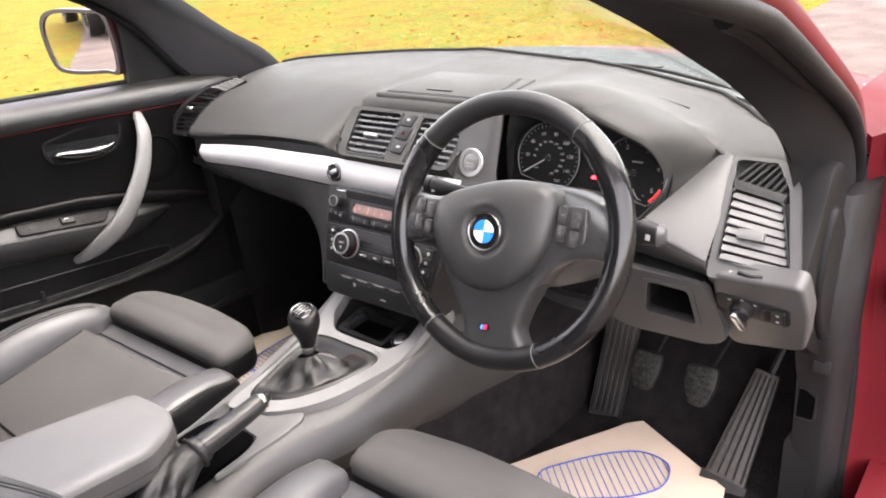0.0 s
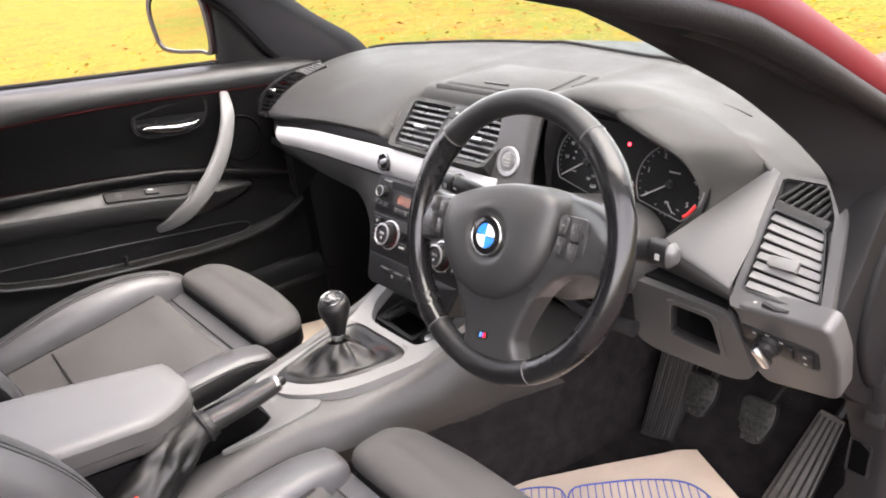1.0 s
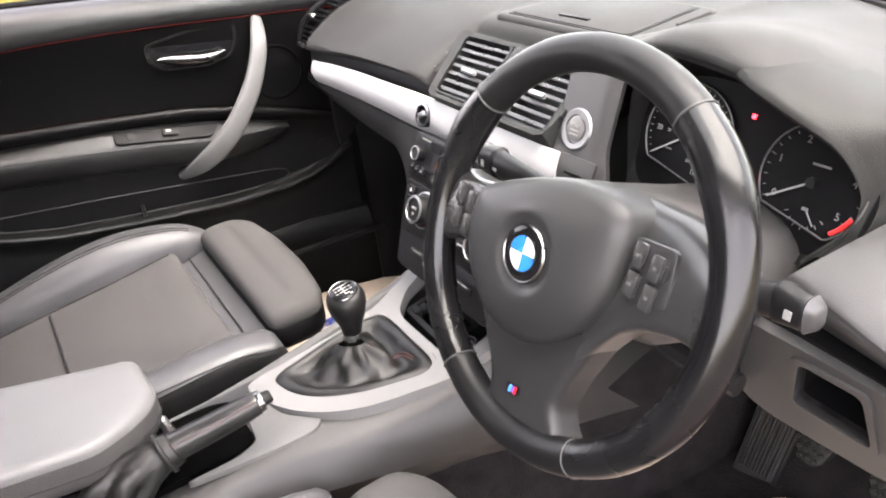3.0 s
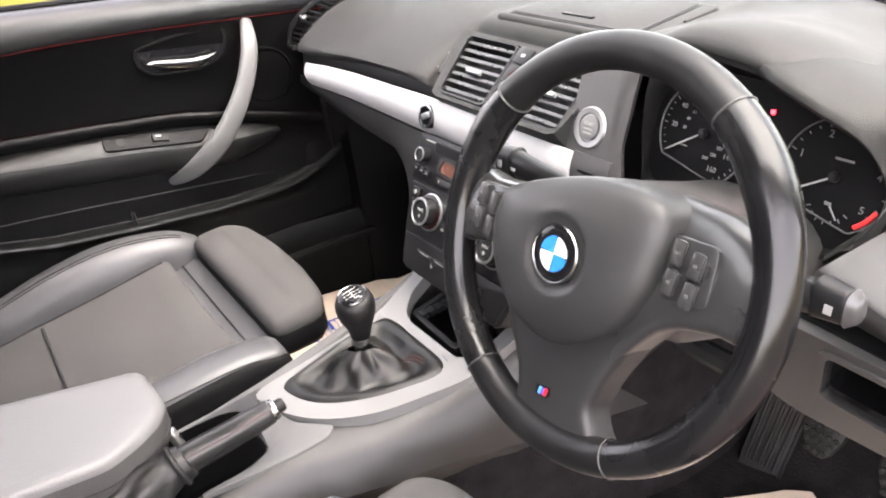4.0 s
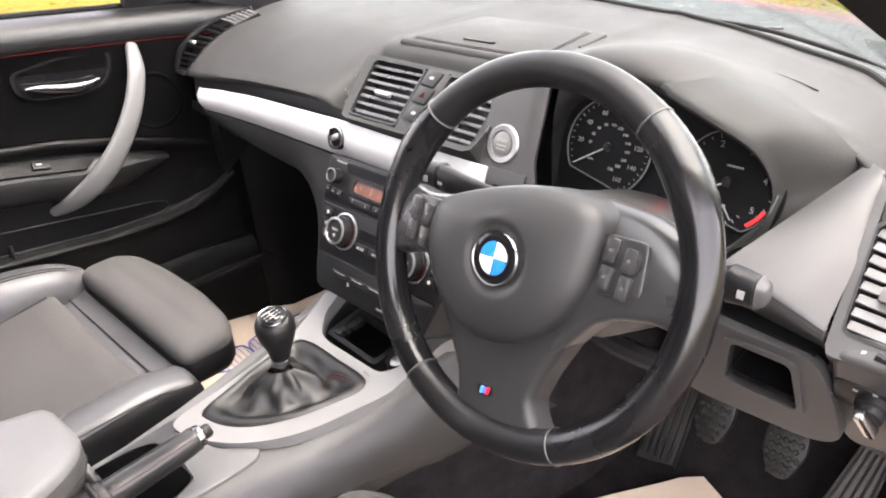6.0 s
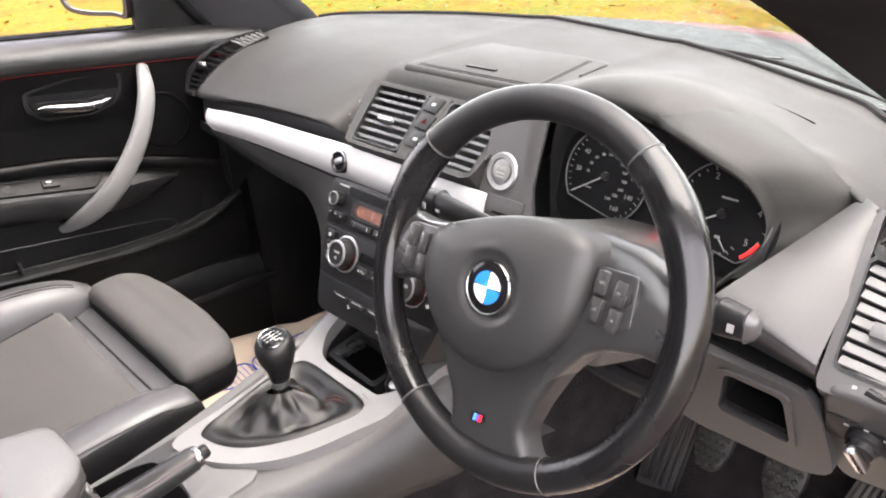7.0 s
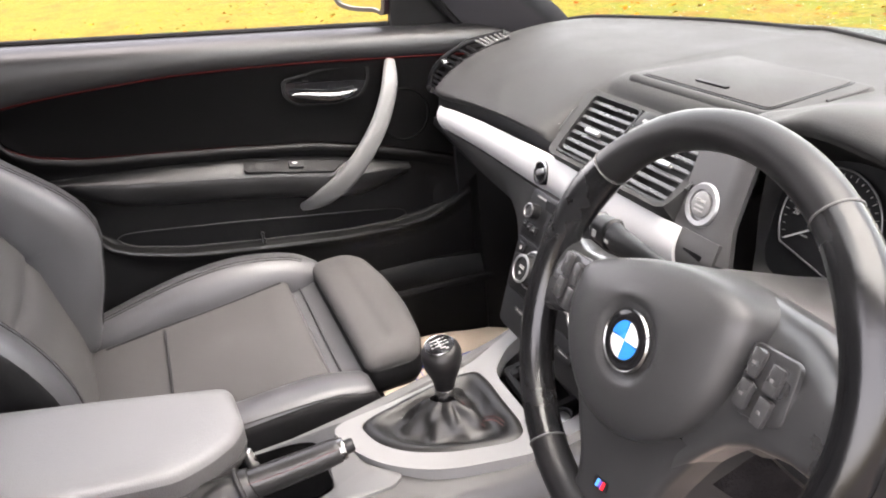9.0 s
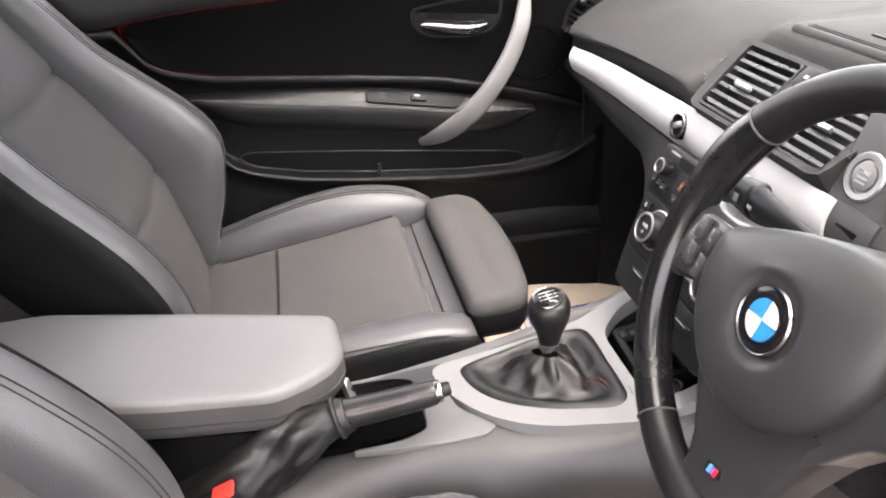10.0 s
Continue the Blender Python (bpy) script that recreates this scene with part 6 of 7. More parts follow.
part("upper_roll", thicken(loft(rows, False), .004), M_ROLL, door, smooth=60)
# insert between the piping lines
rows = []
for y in np.linspace(-.56, .42, 40):
    a, b = zline(RED_T, y), zline(RED_B, y)
    rows.append([V(XD - .006 * math.sin(math.pi * f), y, b + (a - b) * f) for f in np.linspace(0, 1, 8)])
M_DOORCLOTH = material("black_door_cloth", (0.0014, 0.0014, 0.0015), 0.85, 0, 0.4, 0.0015, 0.15, 0.1, 0.04, True, spec=0.04)
part("insert", thicken(loft(rows, False), .006), M_DOORCLOTH, door)
part("piping", tube([(-.7085, y, z - .0005) for y, z in RED_T], .0011, 6, 50), M_RED, door, "red piping")
part("piping", tube([(XD + .0045, y, z + .0005) for y, z in RED_B], .0013, 6, 50), M_RED, door, "red piping")


# body below the piping: a soft ridge, the hollow behind the armrest, the pocket's ledge and the panel under it
ARM_TOP = [(-.76, .725), (-.488, .722), (-.381, .717), (-.276, .711), (-.169, .702), (-.058, .688), (.057, .663), (.14, .643), (.206, .622), (.46, .57)]
SEAM = [(-.76, .73), (-.477, .718), (-.383, .704), (-.282, .689), (-.175, .674), (-.065, .656), (.026, .638), (.074, .632), (.196, .622), (.46, .56)]
RAIL = [(-.76, .66), (-.47, .638), (-.436, .60), (-.416, .573), (-.377, .554), (-.281, .529), (-.144, .51), (.038, .491), (.166, .487), (.232, .494), (.287, .512), (.33, .535), (.46, .56)]
M_DOORBODY = material("black_door_plastic", (0.003, 0.003, 0.0032), 0.48, 0, 0.2, 0.0014, 0.12, 0.2, 0.06, True, spec=0.16)
M_RAIL = material("black_pocket_edge", (0.0055, 0.0055, 0.0058), 0.36, 0, 0.12, 0.0014, 0.12, 0.1, 0.06, True, spec=0.35)


def ease(x, a, b):
    f = max(0, min(1, (x - a) / (b - a)))
    return f * f * (3 - 2 * f)


rows = []
for y in np.linspace(-.76, .46, 60):
    zb = zline(RED_B, y) if y > -.56 else .855
    za, zs, zr = zline(ARM_TOP, y), zline(SEAM, y), zline(RAIL, y)
    reach = ease(y, -.45, -.36) * (1 - ease(y, .24, .36))
    za = min(za, zb - .035)
    top = zs - .062
    rows.append([V(XD - .001, y, zb), V(XD + .007, y, zb - .004), V(XD + .010, y, zb - .010), V(XD + .006, y, zb - .018), V(XD - .006, y, zb - .027), V(XD - .010, y, za + .004), V(XD - .014, y, (za + top) / 2), V(XD - .018, y, top),
                 V(XD - .019, y, top - (top - zr) * .25), V(XD - .020, y, top - (top - zr) * .5), V(XD - .021, y, top - (top - zr) * .75), V(XD - .021, y, zr + .010), V(XD - .016 + .004 * reach, y, zr + .005), V(XD - .006 + .008 * reach, y, zr + .003), V(XD - .002 + .009 * reach, y, zr - .002),
                 V(XD - .002 + .006 * reach, y, zr - .008), V(XD - .004, y, zr - .018), V(XD - .004, y, zr - .045), V(XD - .004, y, .43), V(XD - .006, y, .37)])
part("body", thicken(loft(rows, False), .006), M_DOORBODY, door, smooth=70)
part("pocket_rail", tube([(XD + .003, y, zline(RAIL, y) + .0005) for y in np.linspace(-.435, .27, 40)], .0042, 8, 60), M_RAIL, door, "shining edge of the door pocket")
# leather armrest roll
rows = []
for y in np.linspace(-.485, .203, 34):
    zs, za = zline(SEAM, y), zline(ARM_TOP, y)
    w = min(1, (y + .49) / .12, (.212 - y) / .12) ** .5
    o = .026 * (1 - w)
    rows.append([V(-.730, y, zs - .056 * w), V(-.707 - o, y, zs - .046 * w), V(-.699 - o, y, zs - .028 * w), V(-.694 - o, y, zs - .005), V(-.697 - o, y, zs + .003 * w), V(-.704 - o, y, zs + (za - zs) * .4), V(-.714 - o * .6, y, zs + (za - zs) * .8), V(-.722, y, za + .002), V(-.735, y, za + .004)])
M_DOORARM = material("black_door_leather", (0.0052, 0.0052, 0.0055), 0.4, 0, 0.2, 0.002, 0.2, 0.08, 0.08, True, spec=0.4)
arm_roll = part("armrest", thicken(loft(rows, False), .005), M_DOORARM, door, "padded leather door armrest", smooth=60)
stitch([(-.6935 - .026 * (1 - min(1, (y + .49) / .12, (.212 - y) / .12) ** .5), y, zline(SEAM, y) + .0005) for y in np.linspace(-.46, .18, 14)], arm_roll, M_THREAD, .0010, 40)
# window switch in its plate, laid on the armrest
yv = V(0, 1, -.185).normalized()
nv = V(.66, .12, .66).normalized()
nv = (nv - yv * nv.dot(yv)).normalized()
xv = yv.cross(nv)
SW = Matrix(((yv.x, -xv.x, nv.x, -.7045), (yv.y, -xv.y, nv.y, -.042), (yv.z, -xv.z, nv.z, .6725), (0, 0, 0, 1)))
swp = part("switch_plate", plate(soft([(-.1, -.014), (.08, -.014), (.103, .014), (-.1, .014)], .008), .006, SW, .002), M_DOORBODY, door)
part("plate_edge", tube([SW @ V(x, y, .0003) for x, y in soft([(-.1, -.014), (.08, -.014), (.103, .014), (-.1, .014)], .008)], .0009, 6, closed=True), M_BUTTON, swp)
sw = part("window_switch", box((.03, .015, .007), at(SW, .002, .001, .003), .002), M_BUTTON, swp)
part("switch_cap", box((.011, .005, .004), at(SW, -.002, .002, .0075), .0015), M_RINGMETAL, sw)
part("blank_switch", lathe([(.008, 0), (.008, .0008), (.001, .001)], at(SW, -.07, 0, .0002), 20), M_BUTTON, swp)
# map pocket: flat dark plate above the ledge, its recess shade painted on
POCK = [(-.404, .582), (-.396, .592), (-.37, .592), (-.303, .585), (-.19, .572), (-.073, .557), (.049, .541), (.155, .527), (.185, .518), (.19, .505), (.16, .498), (.05, .501), (-.14, .521), (-.28, .54), (-.375, .563)]
PK = facing((XD - .0165, 0, 0), (1, 0, 0))
pock = resample(soft(POCK, .012, 3), 90)
part("pocket_shade", plate(pock, .003, PK), M_DARK, door)
# thin glossy tube added to draw the highlight round the pocket's rim
part("pocket_edge", tube([(XD - .0160, y, z) for y, z in pock], .0012, 6, closed=True), M_RAIL, door)
part("pocket_clip", span((XD - .017, -.131, .512), (XD - .006, -.125, .538), .002), M_BUTTON, door)
# lever in its bezel
LV = facing((XD + .0015, 0, 0), (1, 0, 0))
bez = resample(soft([(-.036, .838), (.045, .849), (.131, .846), (.128, .815), (.112, .791), (.068, .781), (-.014, .790), (-.035, .808)], .012, 5), 60)
bz = part("lever_bezel", ring_plate([(.05 + (x - .05) * 1.08, .81 + (y - .81) * 1.12) for x, y in bez], bez, .006, LV @ Matrix.Translation((0, 0, .003)), .0015), M_DOORBODY, door)
part("lever_well", plate(bez, .002, LV @ Matrix.Translation((0, 0, .0005))), M_GLOSS, bz)
blade = spline([(-.026, .8125, .003), (-.015, .811, .0065), (.005, .8065, .009), (.035, .8005, .0095), (.06, .797, .0095), (.085, .799, .0065), (.103, .8045, .002)], 28)
part("lever", loft([[V(-.7 + .007 * math.cos(a), p.x, p.y + p.z * math.sin(a) + .002 * math.cos(a)) for a in np.linspace(0, 2 * math.pi, 16, endpoint=False)] for p in blade]), M_DARKCHROME, door, "chrome door lever", smooth=60)
# speaker
part("speaker", lathe([(.056, -.002), (.056, .003), (.053, .005), (.051, .002), (.001, .003)], facing((XD + .001, .20, .735), (1, 0, 0)), 40), M_DOORCLOTH, door, "round black speaker grille")
# silver pull handle
GR = [(-.712, .181, .848), (-.685, .17, .823), (-.672, .159, .793), (-.664, .135, .743), (-.662, .097, .688), (-.668, .053, .639), (-.69, .012, .603), (-.716, -.018, .581), (-.742, -.042, .568), (-.758, -.058, .563)]
M_HANDLE = material("satin_silver_handle", (0.1, 0.1, 0.1), 0.55, 0.2, 0.03, 0.002, 0.03, 0.1, 0.05)
part("pull_handle", sausage(GR, [(.011, .007), (.015, .008), (.0165, .0085), (.018, .009), (.0195, .009), (.021, .009), (.0195, .0085), (.014, .006), (.007, .004), (.003, .002)], 40, 16, 2.6, (1, 0, 0)), M_HANDLE, door, "satin silver pull handle", smooth=70)
# window seal, lock pin, glass, mirror sail
part("window_seal", tube([(-.772, y, sill_z(y) + .002) for y in np.linspace(-.8, .23, 20)], .006, 8), M_SEAL, door)
part("lock_pin", tube([(-.745, -.565, sill_z(-.565) - .01), (-.745, -.565, sill_z(-.565) + .02)], .0035, 10), M_BUTTON, door)
SAIL = facing((-.752, 0, 0), (1, 0, 0))
part("mirror_sail", plate(soft([(.203, .90), (.209, .97), (.214, 1.045), (.19, 1.10), (.25, 1.08), (.34, .99), (.41, .90), (.42, .862), (.30, .878), (.24, .89)], .008), .02, SAIL, .006), M_DOORBODY, door)
part("door_skin", sheet(lambda u, v: V(-.80 - .03 * math.sin(v * 3), -.78 + 1.3 * u, .25 + (sill_z(-.78 + 1.3 * u) - .27) * v), 12, 10, .01), M_PAINT, door)
# lower plastic darkened further, so the footwell's shade is in its colour
M_FOOT = material("shaded_footwell_plastic", (0.0024, 0.0024, 0.0026), 0.55, 0, 0.2, 0.0014, 0.15, 0.15, 0.06, True, spec=0.12)
kick = thing("door_sill", "plastic door sill along the passenger footwell, darkened as in shade", "door sill")
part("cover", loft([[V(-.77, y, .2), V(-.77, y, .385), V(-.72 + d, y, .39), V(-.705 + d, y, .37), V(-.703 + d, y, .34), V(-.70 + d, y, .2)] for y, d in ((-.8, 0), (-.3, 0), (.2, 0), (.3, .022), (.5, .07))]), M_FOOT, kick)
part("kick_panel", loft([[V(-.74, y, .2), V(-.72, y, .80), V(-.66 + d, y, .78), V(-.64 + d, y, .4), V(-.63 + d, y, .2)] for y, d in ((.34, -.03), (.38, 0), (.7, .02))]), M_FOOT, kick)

# ---- left-hand end vent of the dashboard ----
def left_vent():
    """The curved corner vent wraps the end of the dash towards the door."""
    inner = spline([(-.602, .234, .793), (-.604, .258, .820), (-.600, .295, .845), (-.585, .332, .866), (-.548, .372, .888)], 30)
    outer = spline([(-.715, .262, .778), (-.710, .272, .813), (-.686, .296, .845), (-.657, .335, .870), (-.600, .385, .889)], 30)
    v = part("corner_vent", thicken(loft([[a.lerp(b, f) + V(0, .018, -.012) for f in np.linspace(0, 1, 6)] for a, b in zip(inner, outer)], ring=False), .01), M_DARK, dash)
    for i in range(9):
        k = 2 + int(i * 2.3)
        a, b = inner[k], outer[k]
        mid = a.lerp(b, .5) + V(0, .002, -.001)
        part("slat", tube([a + V(.002, .006, -.004), mid, b + V(.002, .004, -.003)], .002, 8, 8, 1.6), M_BUTTON, v)
    k = inner[12].lerp(outer[12], .42)
    part("slider", sausage([k + V(.01, -.014, .008), k + V(-.012, -.011, .008)], [(.005, .004), (.004, .003)], 6, 10), M_METAL, v)
    part("vent_rim", tube(outer, .0065, 10), M_BUTTON, v)
    part("vent_rim", tube([p + V(-.002, .0, -.001) for p in inner], .004, 8), M_BUTTON, v)
    for i in range(6):
        a, b = inner[23 + i], outer[23 + i]
        part("demist_slat", tube([a + V(0, 0, .001), a.lerp(b, .5) + V(0, -.004, .004), b], .0024, 6, 6), M_SLAT, v)
    part("thumbwheel", tube([inner[1].lerp(outer[1], f) + V(0, -.006, 0) for f in (.25, .5, .75)], .005, 8, 6), M_BUTTON, v)
    part("dash_end", loft([[V(-.60, y, z), V(-.69, y + .03, z - .01), V(-.69, y + .03, z - .2), V(-.60, y, z - .2)] for y, z in ((.265, .785), (.33, .835), (.40, .87), (.50, .88))]), M_BUTTON, v)


left_vent()

part("door_seal", tube([(-.668, .33, .72), (-.662, .405, .62), (-.66, .425, .50), (-.66, .42, .39), (-.66, .384, .345), (-.66, .30, .345), (-.66, .0, .352)], .009, 8, 40), M_SEAL, kick, "black rubber door seal")

# ---- pedals, foot rest, floor mats ----
def foot_pedal(name, label, x, y, z, lean):
    p = thing(name, label, "pedal", group="pedals")
    m = pose(x, y, z, 90 - lean, 0, 3)
    shape = soft([(-.029, .034), (.029, .036), (.031, .0), (.016, -.042), (-.012, -.042), (-.03, -.005)], .012)
    pad = part("pad", plate(shape, .014, m, .004), M_RUBBER, p, "studded rubber pedal pad")
    for i in range(5):
        for j in range(6):
            px, py = -.022 + .011 * i + (.0055 if j % 2 else 0), -.034 + .0125 * j
            if abs(px) < .027 - .012 * max(0, -py / .04):
                part("stud", box((.0078, .0078, .0036), at(m, px, py, .0012, 45), .0012, 1), M_RUBBER, pad)
    part("arm", tube([(x, y + .012, z), (x + .012, y + .03, z + .03), (x + .045, y + .04, z + .12), (x + .06, y + .05, z + .22)], .008, 8, 12, .6), M_BUTTON, p, "black steel pedal arm")
    return p


foot_pedal("clutch_pedal", "black studded rubber clutch pedal on a steel arm", .358, .50, .345, 28)
foot_pedal("brake_pedal", "black studded rubber brake pedal on a steel arm", .469, .495, .349, 28)
acc = thing("accelerator_pedal", "long ribbed black accelerator pedal hinged at the floor", "pedal", group="pedals")
a0, a1 = V(.548, .424, .212), V(.577, .535, .388)
ax = (a1 - a0).normalized()
nx = ax.cross(V(1, 0, -.2)).normalized()
if nx.z < 0:
    nx = -nx
sx = ax.cross(nx)
AM = Matrix(((sx.x, ax.x, nx.x, a0.x), (sx.y, ax.y, nx.y, a0.y), (sx.z, ax.z, nx.z, a0.z), (0, 0, 0, 1)))
LA = (a1 - a0).length
M_PEDAL = material("grey_black_rubber", (0.026, 0.0225, 0.02), 0.6, 0, 0.4, 0.003, 0.55, 0.012, 0.1)
pad = part("pad", plate(soft([(-.036, 0), (.036, 0), (.021, LA), (-.021, LA)], .004), .014, AM, .003), M_PEDAL, acc)
for i in range(5):
    f = (i - 2) / 2.4
    part("rib", tube([AM @ V(f * .034, .008, .001), AM @ V(f * .0195, LA - .006, .001)], .0022, 6), M_RUBBER, pad)
part("foot", box((.085, .03, .012), AM @ pose(0, -.012, -.006, 0, 0, 0), .004), M_RUBBER, acc)
part("stem", tube([a1 + V(0, .01, -.03), a1 + V(.02, .08, .06)], .009, 8), M_LOWER, acc)

rest = thing("foot_rest", "ribbed black plastic foot rest beside the clutch pedal", "foot rest")
r0, r1 = V(.265, .50, .185), V(.302, .575, .52)
ax = (r1 - r0).normalized()
nx = V(.25, -.93, .25)
nx = (nx - ax * nx.dot(ax)).normalized()
sx = ax.cross(nx)
RM = Matrix(((sx.x, ax.x, nx.x, r0.x), (sx.y, ax.y, nx.y, r0.y), (sx.z, ax.z, nx.z, r0.z), (0, 0, 0, 1)))
M_REST = material("scuffed_rest_plastic", (0.02, 0.0195, 0.0195), 0.4, 0, 0.2, 0.002, 0.2, 0.05, 0.1, spec=0.4)
pad = part("pad", plate(soft([(-.032, 0), (.032, 0), (.034, .34), (-.034, .34)], .005), .03, RM, .005), M_REST, rest)
for i in range(5):
    part("rib", box((.006, .30, .006), at(RM, -.022 + .011 * i, .17, .002), .002, 1), M_REST, pad)
part("bright_edge", tube([RM @ V(.033, .01, .0), RM @ V(.034, .33, .0)], .0035, 8), M_LOWER, rest)

kp = thing("kick_panel", "charcoal side kick panel with an open socket by the driver's door", "kick panel")
M_KICK = material("charcoal_kick_plastic", (0.0065, 0.0063, 0.0066), 0.5, 0, 0.25, 0.0014, 0.15, 0.12, 0.06, True, spec=0.2)
part("panel", loft([[V(.656, .62, z), V(.654, y + .02, z), V(.660, y, z), V(.700, y - .004, z), V(.712, y + .004, z), V(.722, y + .05, z), V(.722, .62, z)] for y, z in ((.405, .19), (.398, .3), (.392, .40), (.388, .48), (.365, .53), (.352, .56), (.345, .60), (.35, .66), (.37, .74), (.39, .80))]), M_KICK, kp, smooth=50)
hm = facing((.676, .388, .452), (0, -1, .1))
# no opening here: a flat plate with the socket's shade as its colour
part("socket_shade", plate(rounded(.026, .05, .003), .004, hm @ Matrix.Translation((0, 0, .0035))), M_HOLESHADE, kp, "black plate painted as the shade of an open socket")
part("socket_frame", ring_plate(resample(rounded(.031, .055, .004), 40), resample(rounded(.025, .049, .003), 40), .008, hm @ Matrix.Translation((0, 0, .0055)), .001), M_KICK, kp)
part("blank_cover", plate(rounded(.023, .023, .003), .006, facing((.697, .352, .546), (0, -1, .05)) @ Matrix.Translation((0, 0, .0015)), .001), M_KICK, kp)
part("fuse_door", loft([[V(.650, y, .19), V(.648, y + .01, .36), V(.66, y + .012, .39), V(.69, y + .01, .36), V(.69, y, .19)] for y in (.385, .40)]), M_KICK, kp)
sl = thing("driver_door_sill", "charcoal door sill cover with a rubber seal", "door sill")
part("cover", loft([[V(.66, y, .19), V(.665, y, .22), V(.68, y, .25), V(.715, y, .255), V(.735, y, .245), V(.745, y, .19)] for y in (-.9, -.3, .2, .40)]), M_KICK, sl)


def wavy_paper(outline, m):
    """A sheet of paper with a faint curl."""
    bm = bmesh.new()
    vs = [bm.verts.new((x, y, 0)) for x, y in resample(outline, 40)]
    bm.faces.new(vs)
    bmesh.ops.triangulate(bm, faces=bm.faces)
    bmesh.ops.subdivide_edges(bm, edges=bm.edges, cuts=3, use_grid_fill=True)
    for v in bm.verts:
        v.co.z = .003 + .004 * (noise.noise(v.co * 6) + .6) + .003 * max(0, noise.noise(v.co * 14))
    bmesh.ops.transform(bm, matrix=m, verts=bm.verts)
    return thicken(bm, .0006)


def footprint(parent, m, toe):
    """A printed shoe sole: outline, cross bars, heel."""
    sole = [(0, .155), (.038, .13), (.047, .08), (.038, .02), (.026, -.03), (-.026, -.03), (-.04, .02), (-.045, .08), (-.036, .13)]
    heel = [(.027, -.045), (.028, -.1), (.0, -.125), (-.028, -.1), (-.027, -.045)]
    for o, c in ((sole, .155), (heel, -.045)):
        line = smooth_outline(o, 40)
        part("outline", tube([m @ V(x, y, .0) for x, y in line], .0016, 5, closed=True), M_INK, parent, "blue printed outline")
        ys = [p[1] for p in line]
        for y in np.arange(min(ys) + .008, max(ys) - .004, .0105):
            xs = [a[0] + (b[0] - a[0]) * (y - a[1]) / (b[1] - a[1]) for a, b in zip(line, line[1:] + line[:1]) if (a[1] - y) * (b[1] - y) < 0]
            if len(xs) >= 2:
                part("stripe", bar(max(xs) - min(xs), .0014, m @ pose((max(xs) + min(xs)) / 2, y, 0)), M_INK, parent)


def paper(outline, prints):
    p = thing("paper_mat", "brown paper floor mat printed with blue shoe soles", "paper mat", group="paper mats")
    part("sheet", wavy_paper(outline, Matrix.Translation((0, 0, FLOOR))), M_PAPER, p)
    for x, y, turn, size in prints:
        footprint(p, pose(x, y, FLOOR + .0105, 0, 0, turn) @ Matrix.Diagonal((size, size, 1, 1)), 1)
    return p


paper([(.184, .247), (.26, .375), (.342, .518), (.45, .465), (.566, .404), (.56, .2), (.54, -.1), (.12, -.1), (.14, .15)], ((.3075, .2675, -45, 1.3), ))
mp = paper([(-.632, .47), (-.65, .385), (-.674, .29), (-.698, .19), (-.695, .04), (-.14, .02), (-.14, .3), (-.16, .46), (-.4, .52)], ((-.535, .25, -4, 1.15), (-.33, .26, -4, 1.2)))
for i in range(3):
    part("print_line", bar(.006, .03, pose(-.575 + .008 * i, .150 + .006 * i, FLOOR + .0105, 0, 0, 20 + 30 * i)), M_INK, mp)

# ---- rain drops and fallen leaves ----
rng = random.Random(7)


def drops(name, label, surface, count, lo, hi, small, large, parent=None):
    """Small flat domes of water scattered over a surface given by u, v."""
    verts, faces = [], []
    for _ in range(count):
        u, v = rng.uniform(0.12, 0.93), lo + (hi - lo) * rng.random() ** 1.6
        p = Vector(surface(u, v))
        du, dv = Vector(surface(u + 0.005, v)) - p, Vector(surface(u, v + 0.005)) - p
        n = du.cross(dv).normalized()
        n = n if n.z > 0 else -n
        a = n.orthogonal().normalized()
        b = n.cross(a)
        r = small + (large - small) * rng.random() ** 3
        k = len(verts)
        for s, h in ((1.0, 0.0), (0.7, 0.35)):
            for j in range(6):
                q = j * math.pi / 3
                verts.append(p + n * (0.0006 + r * h) + (a * math.cos(q) + b * math.sin(q) * 1.2) * r * s)
        verts.append(p + n * (0.0006 + r * 0.5))
        for j in range(6):
            i = (j + 1) % 6
            faces += [(k + j, k + i, k + 6 + i, k + 6 + j), (k + 6 + j, k + 6 + i, k + 12)]
        faces.append(tuple(k + 5 - j for j in range(6)))
    me = bpy.data.meshes.new(name)
    me.from_pydata([tuple(p) for p in verts], [], faces)
    me.materials.append(M_WATER)
    ob = tagged(new(name, me), label, "rain drops", kind="stuff")
    ob.visible_shadow = False
    return ob


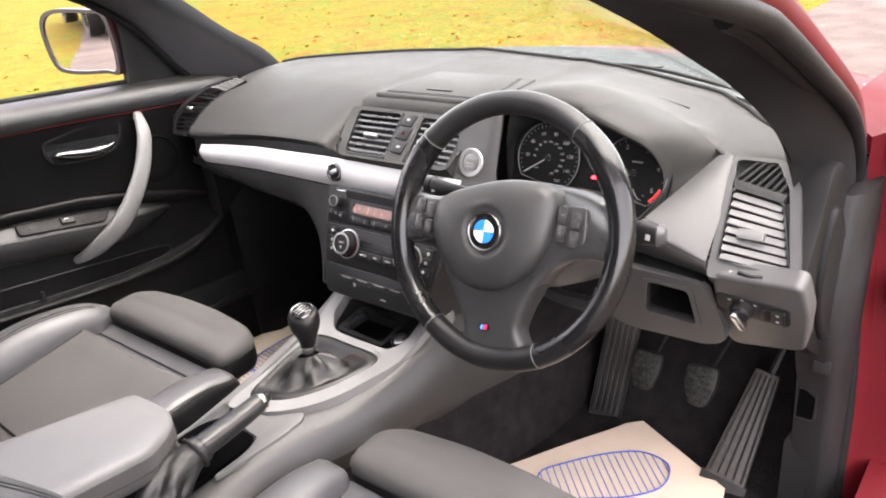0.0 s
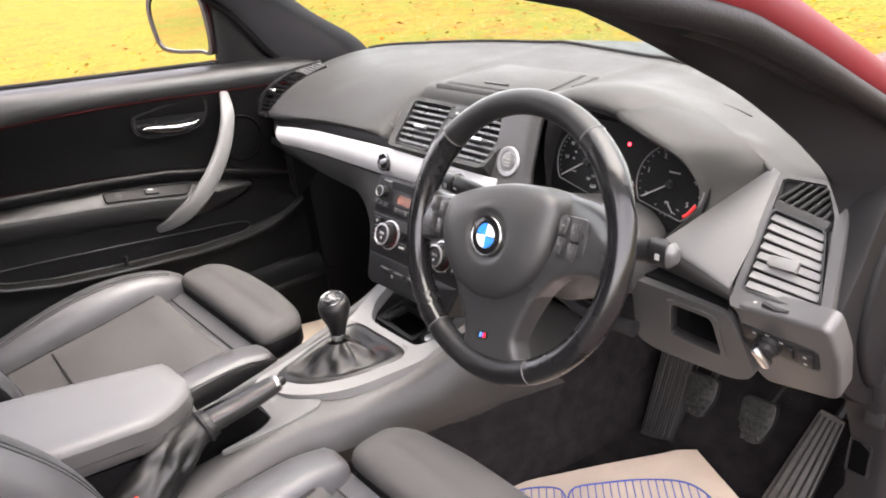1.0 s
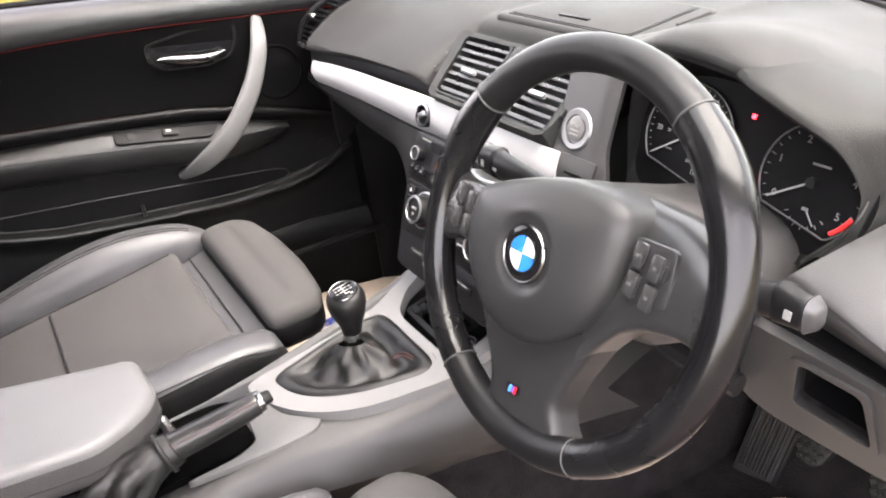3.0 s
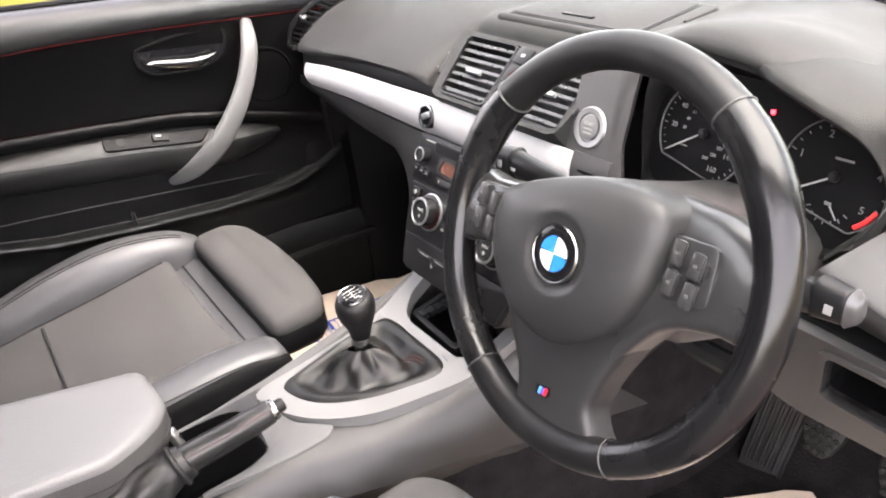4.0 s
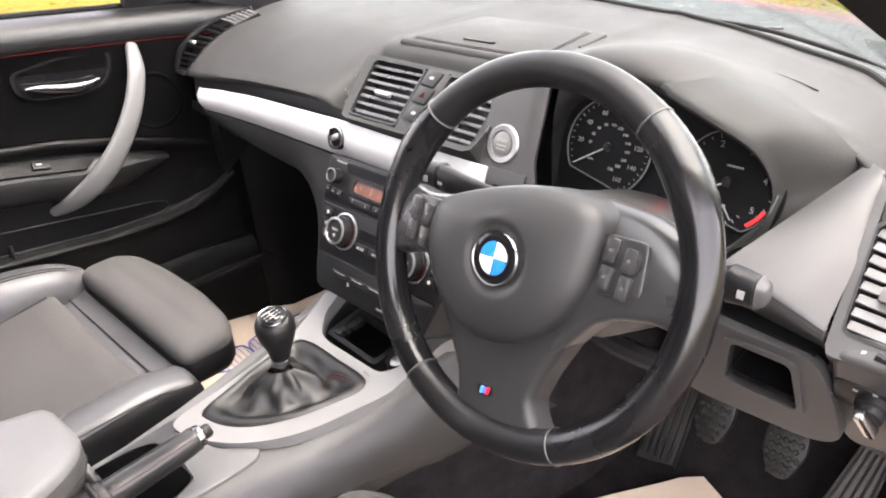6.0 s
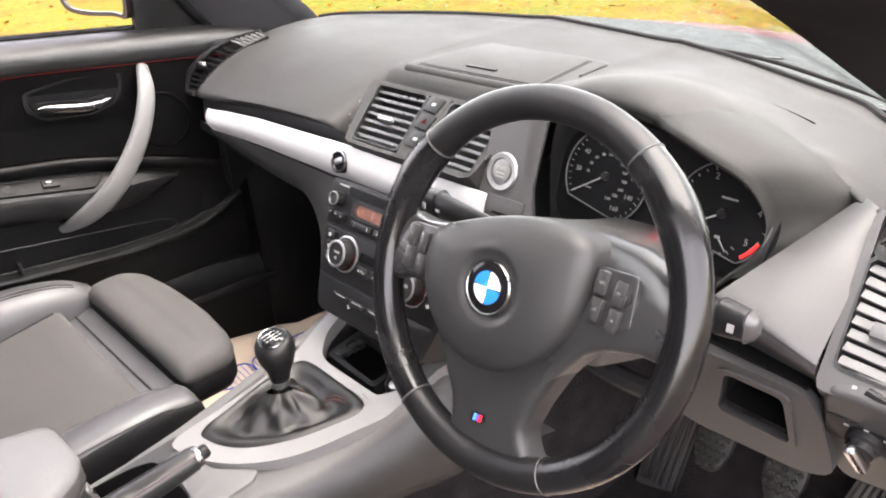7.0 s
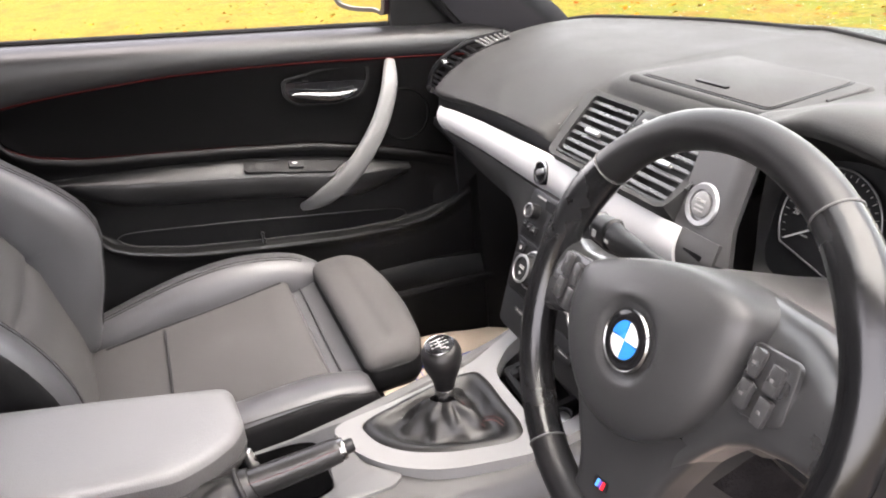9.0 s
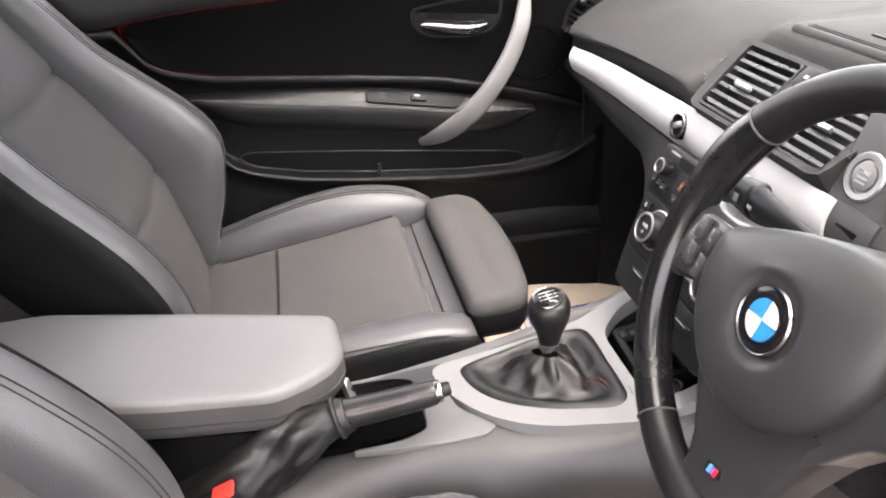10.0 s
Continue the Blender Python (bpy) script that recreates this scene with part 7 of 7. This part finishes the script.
M_WATER = bpy.data.materials.new("rain_water")
M_WATER.use_nodes = True
wb = M_WATER.node_tree.nodes["Principled BSDF"]
wb.inputs["Roughness"].default_value, wb.inputs["Transmission Weight"].default_value, wb.inputs["IOR"].default_value = 0.02, 1.0, 1.33
drops("rain_drops", "fine rain drops on the windscreen glass", screen, 1500, 0.0, 0.2, 0.0005, 0.0014)
drops("rain_drops", "fine rain drops beading on the red bonnet", bonnet, 2400, 0.0, 0.9, 0.0006, 0.002)


def leaf_litter(count):
    verts, faces = [], []
    for _ in range(count):
        x, y = -1.35 - 9 * rng.random() ** 1.3, rng.uniform(-3.5, 13)
        if rng.random() < 0.3:
            x, y = rng.uniform(-3, 7), rng.uniform(10.5, 22)
        p, a, s = V(x, y, 0.02 + 0.02 * rng.random()), rng.uniform(0, 6.3), rng.uniform(0.02, 0.045)
        c, d = V(math.cos(a), math.sin(a), rng.uniform(-.3, .3)), V(-math.sin(a), math.cos(a), rng.uniform(-.3, .3))
        k = len(verts)
        verts += [p - c * s, p + d * s * .55, p + c * s, p - d * s * .55 + V(0, 0, s * .3)]
        faces += [(k, k + 1, k + 2), (k, k + 2, k + 3)]
    me = bpy.data.meshes.new("fallen_leaves")
    me.from_pydata([tuple(p) for p in verts], [], faces)
    m = material("autumn_leaf", (0.4, 0.2, 0.02), 0.9, spec=0.03)
    n, l = m.node_tree.nodes, m.node_tree.links
    geo, ramp = n.new("ShaderNodeNewGeometry"), n.new("ShaderNodeValToRGB")
    ramp.color_ramp.elements[0].color, ramp.color_ramp.elements[1].color = (0.2, 0.11, 0.005, 1), (0.105, 0.021, 0.003, 1)
    ramp.color_ramp.elements.new(0.6).color = (0.2, 0.072, 0.004, 1)
    l.new(geo.outputs["Random Per Island"], ramp.inputs["Fac"])
    l.new(ramp.outputs["Color"], n["Principled BSDF"].inputs["Base Color"])
    me.materials.append(m)
    tagged(new("fallen_leaves", me), "yellow and orange leaves fallen on the lawn", "leaves", kind="stuff")


leaf_litter(2600)
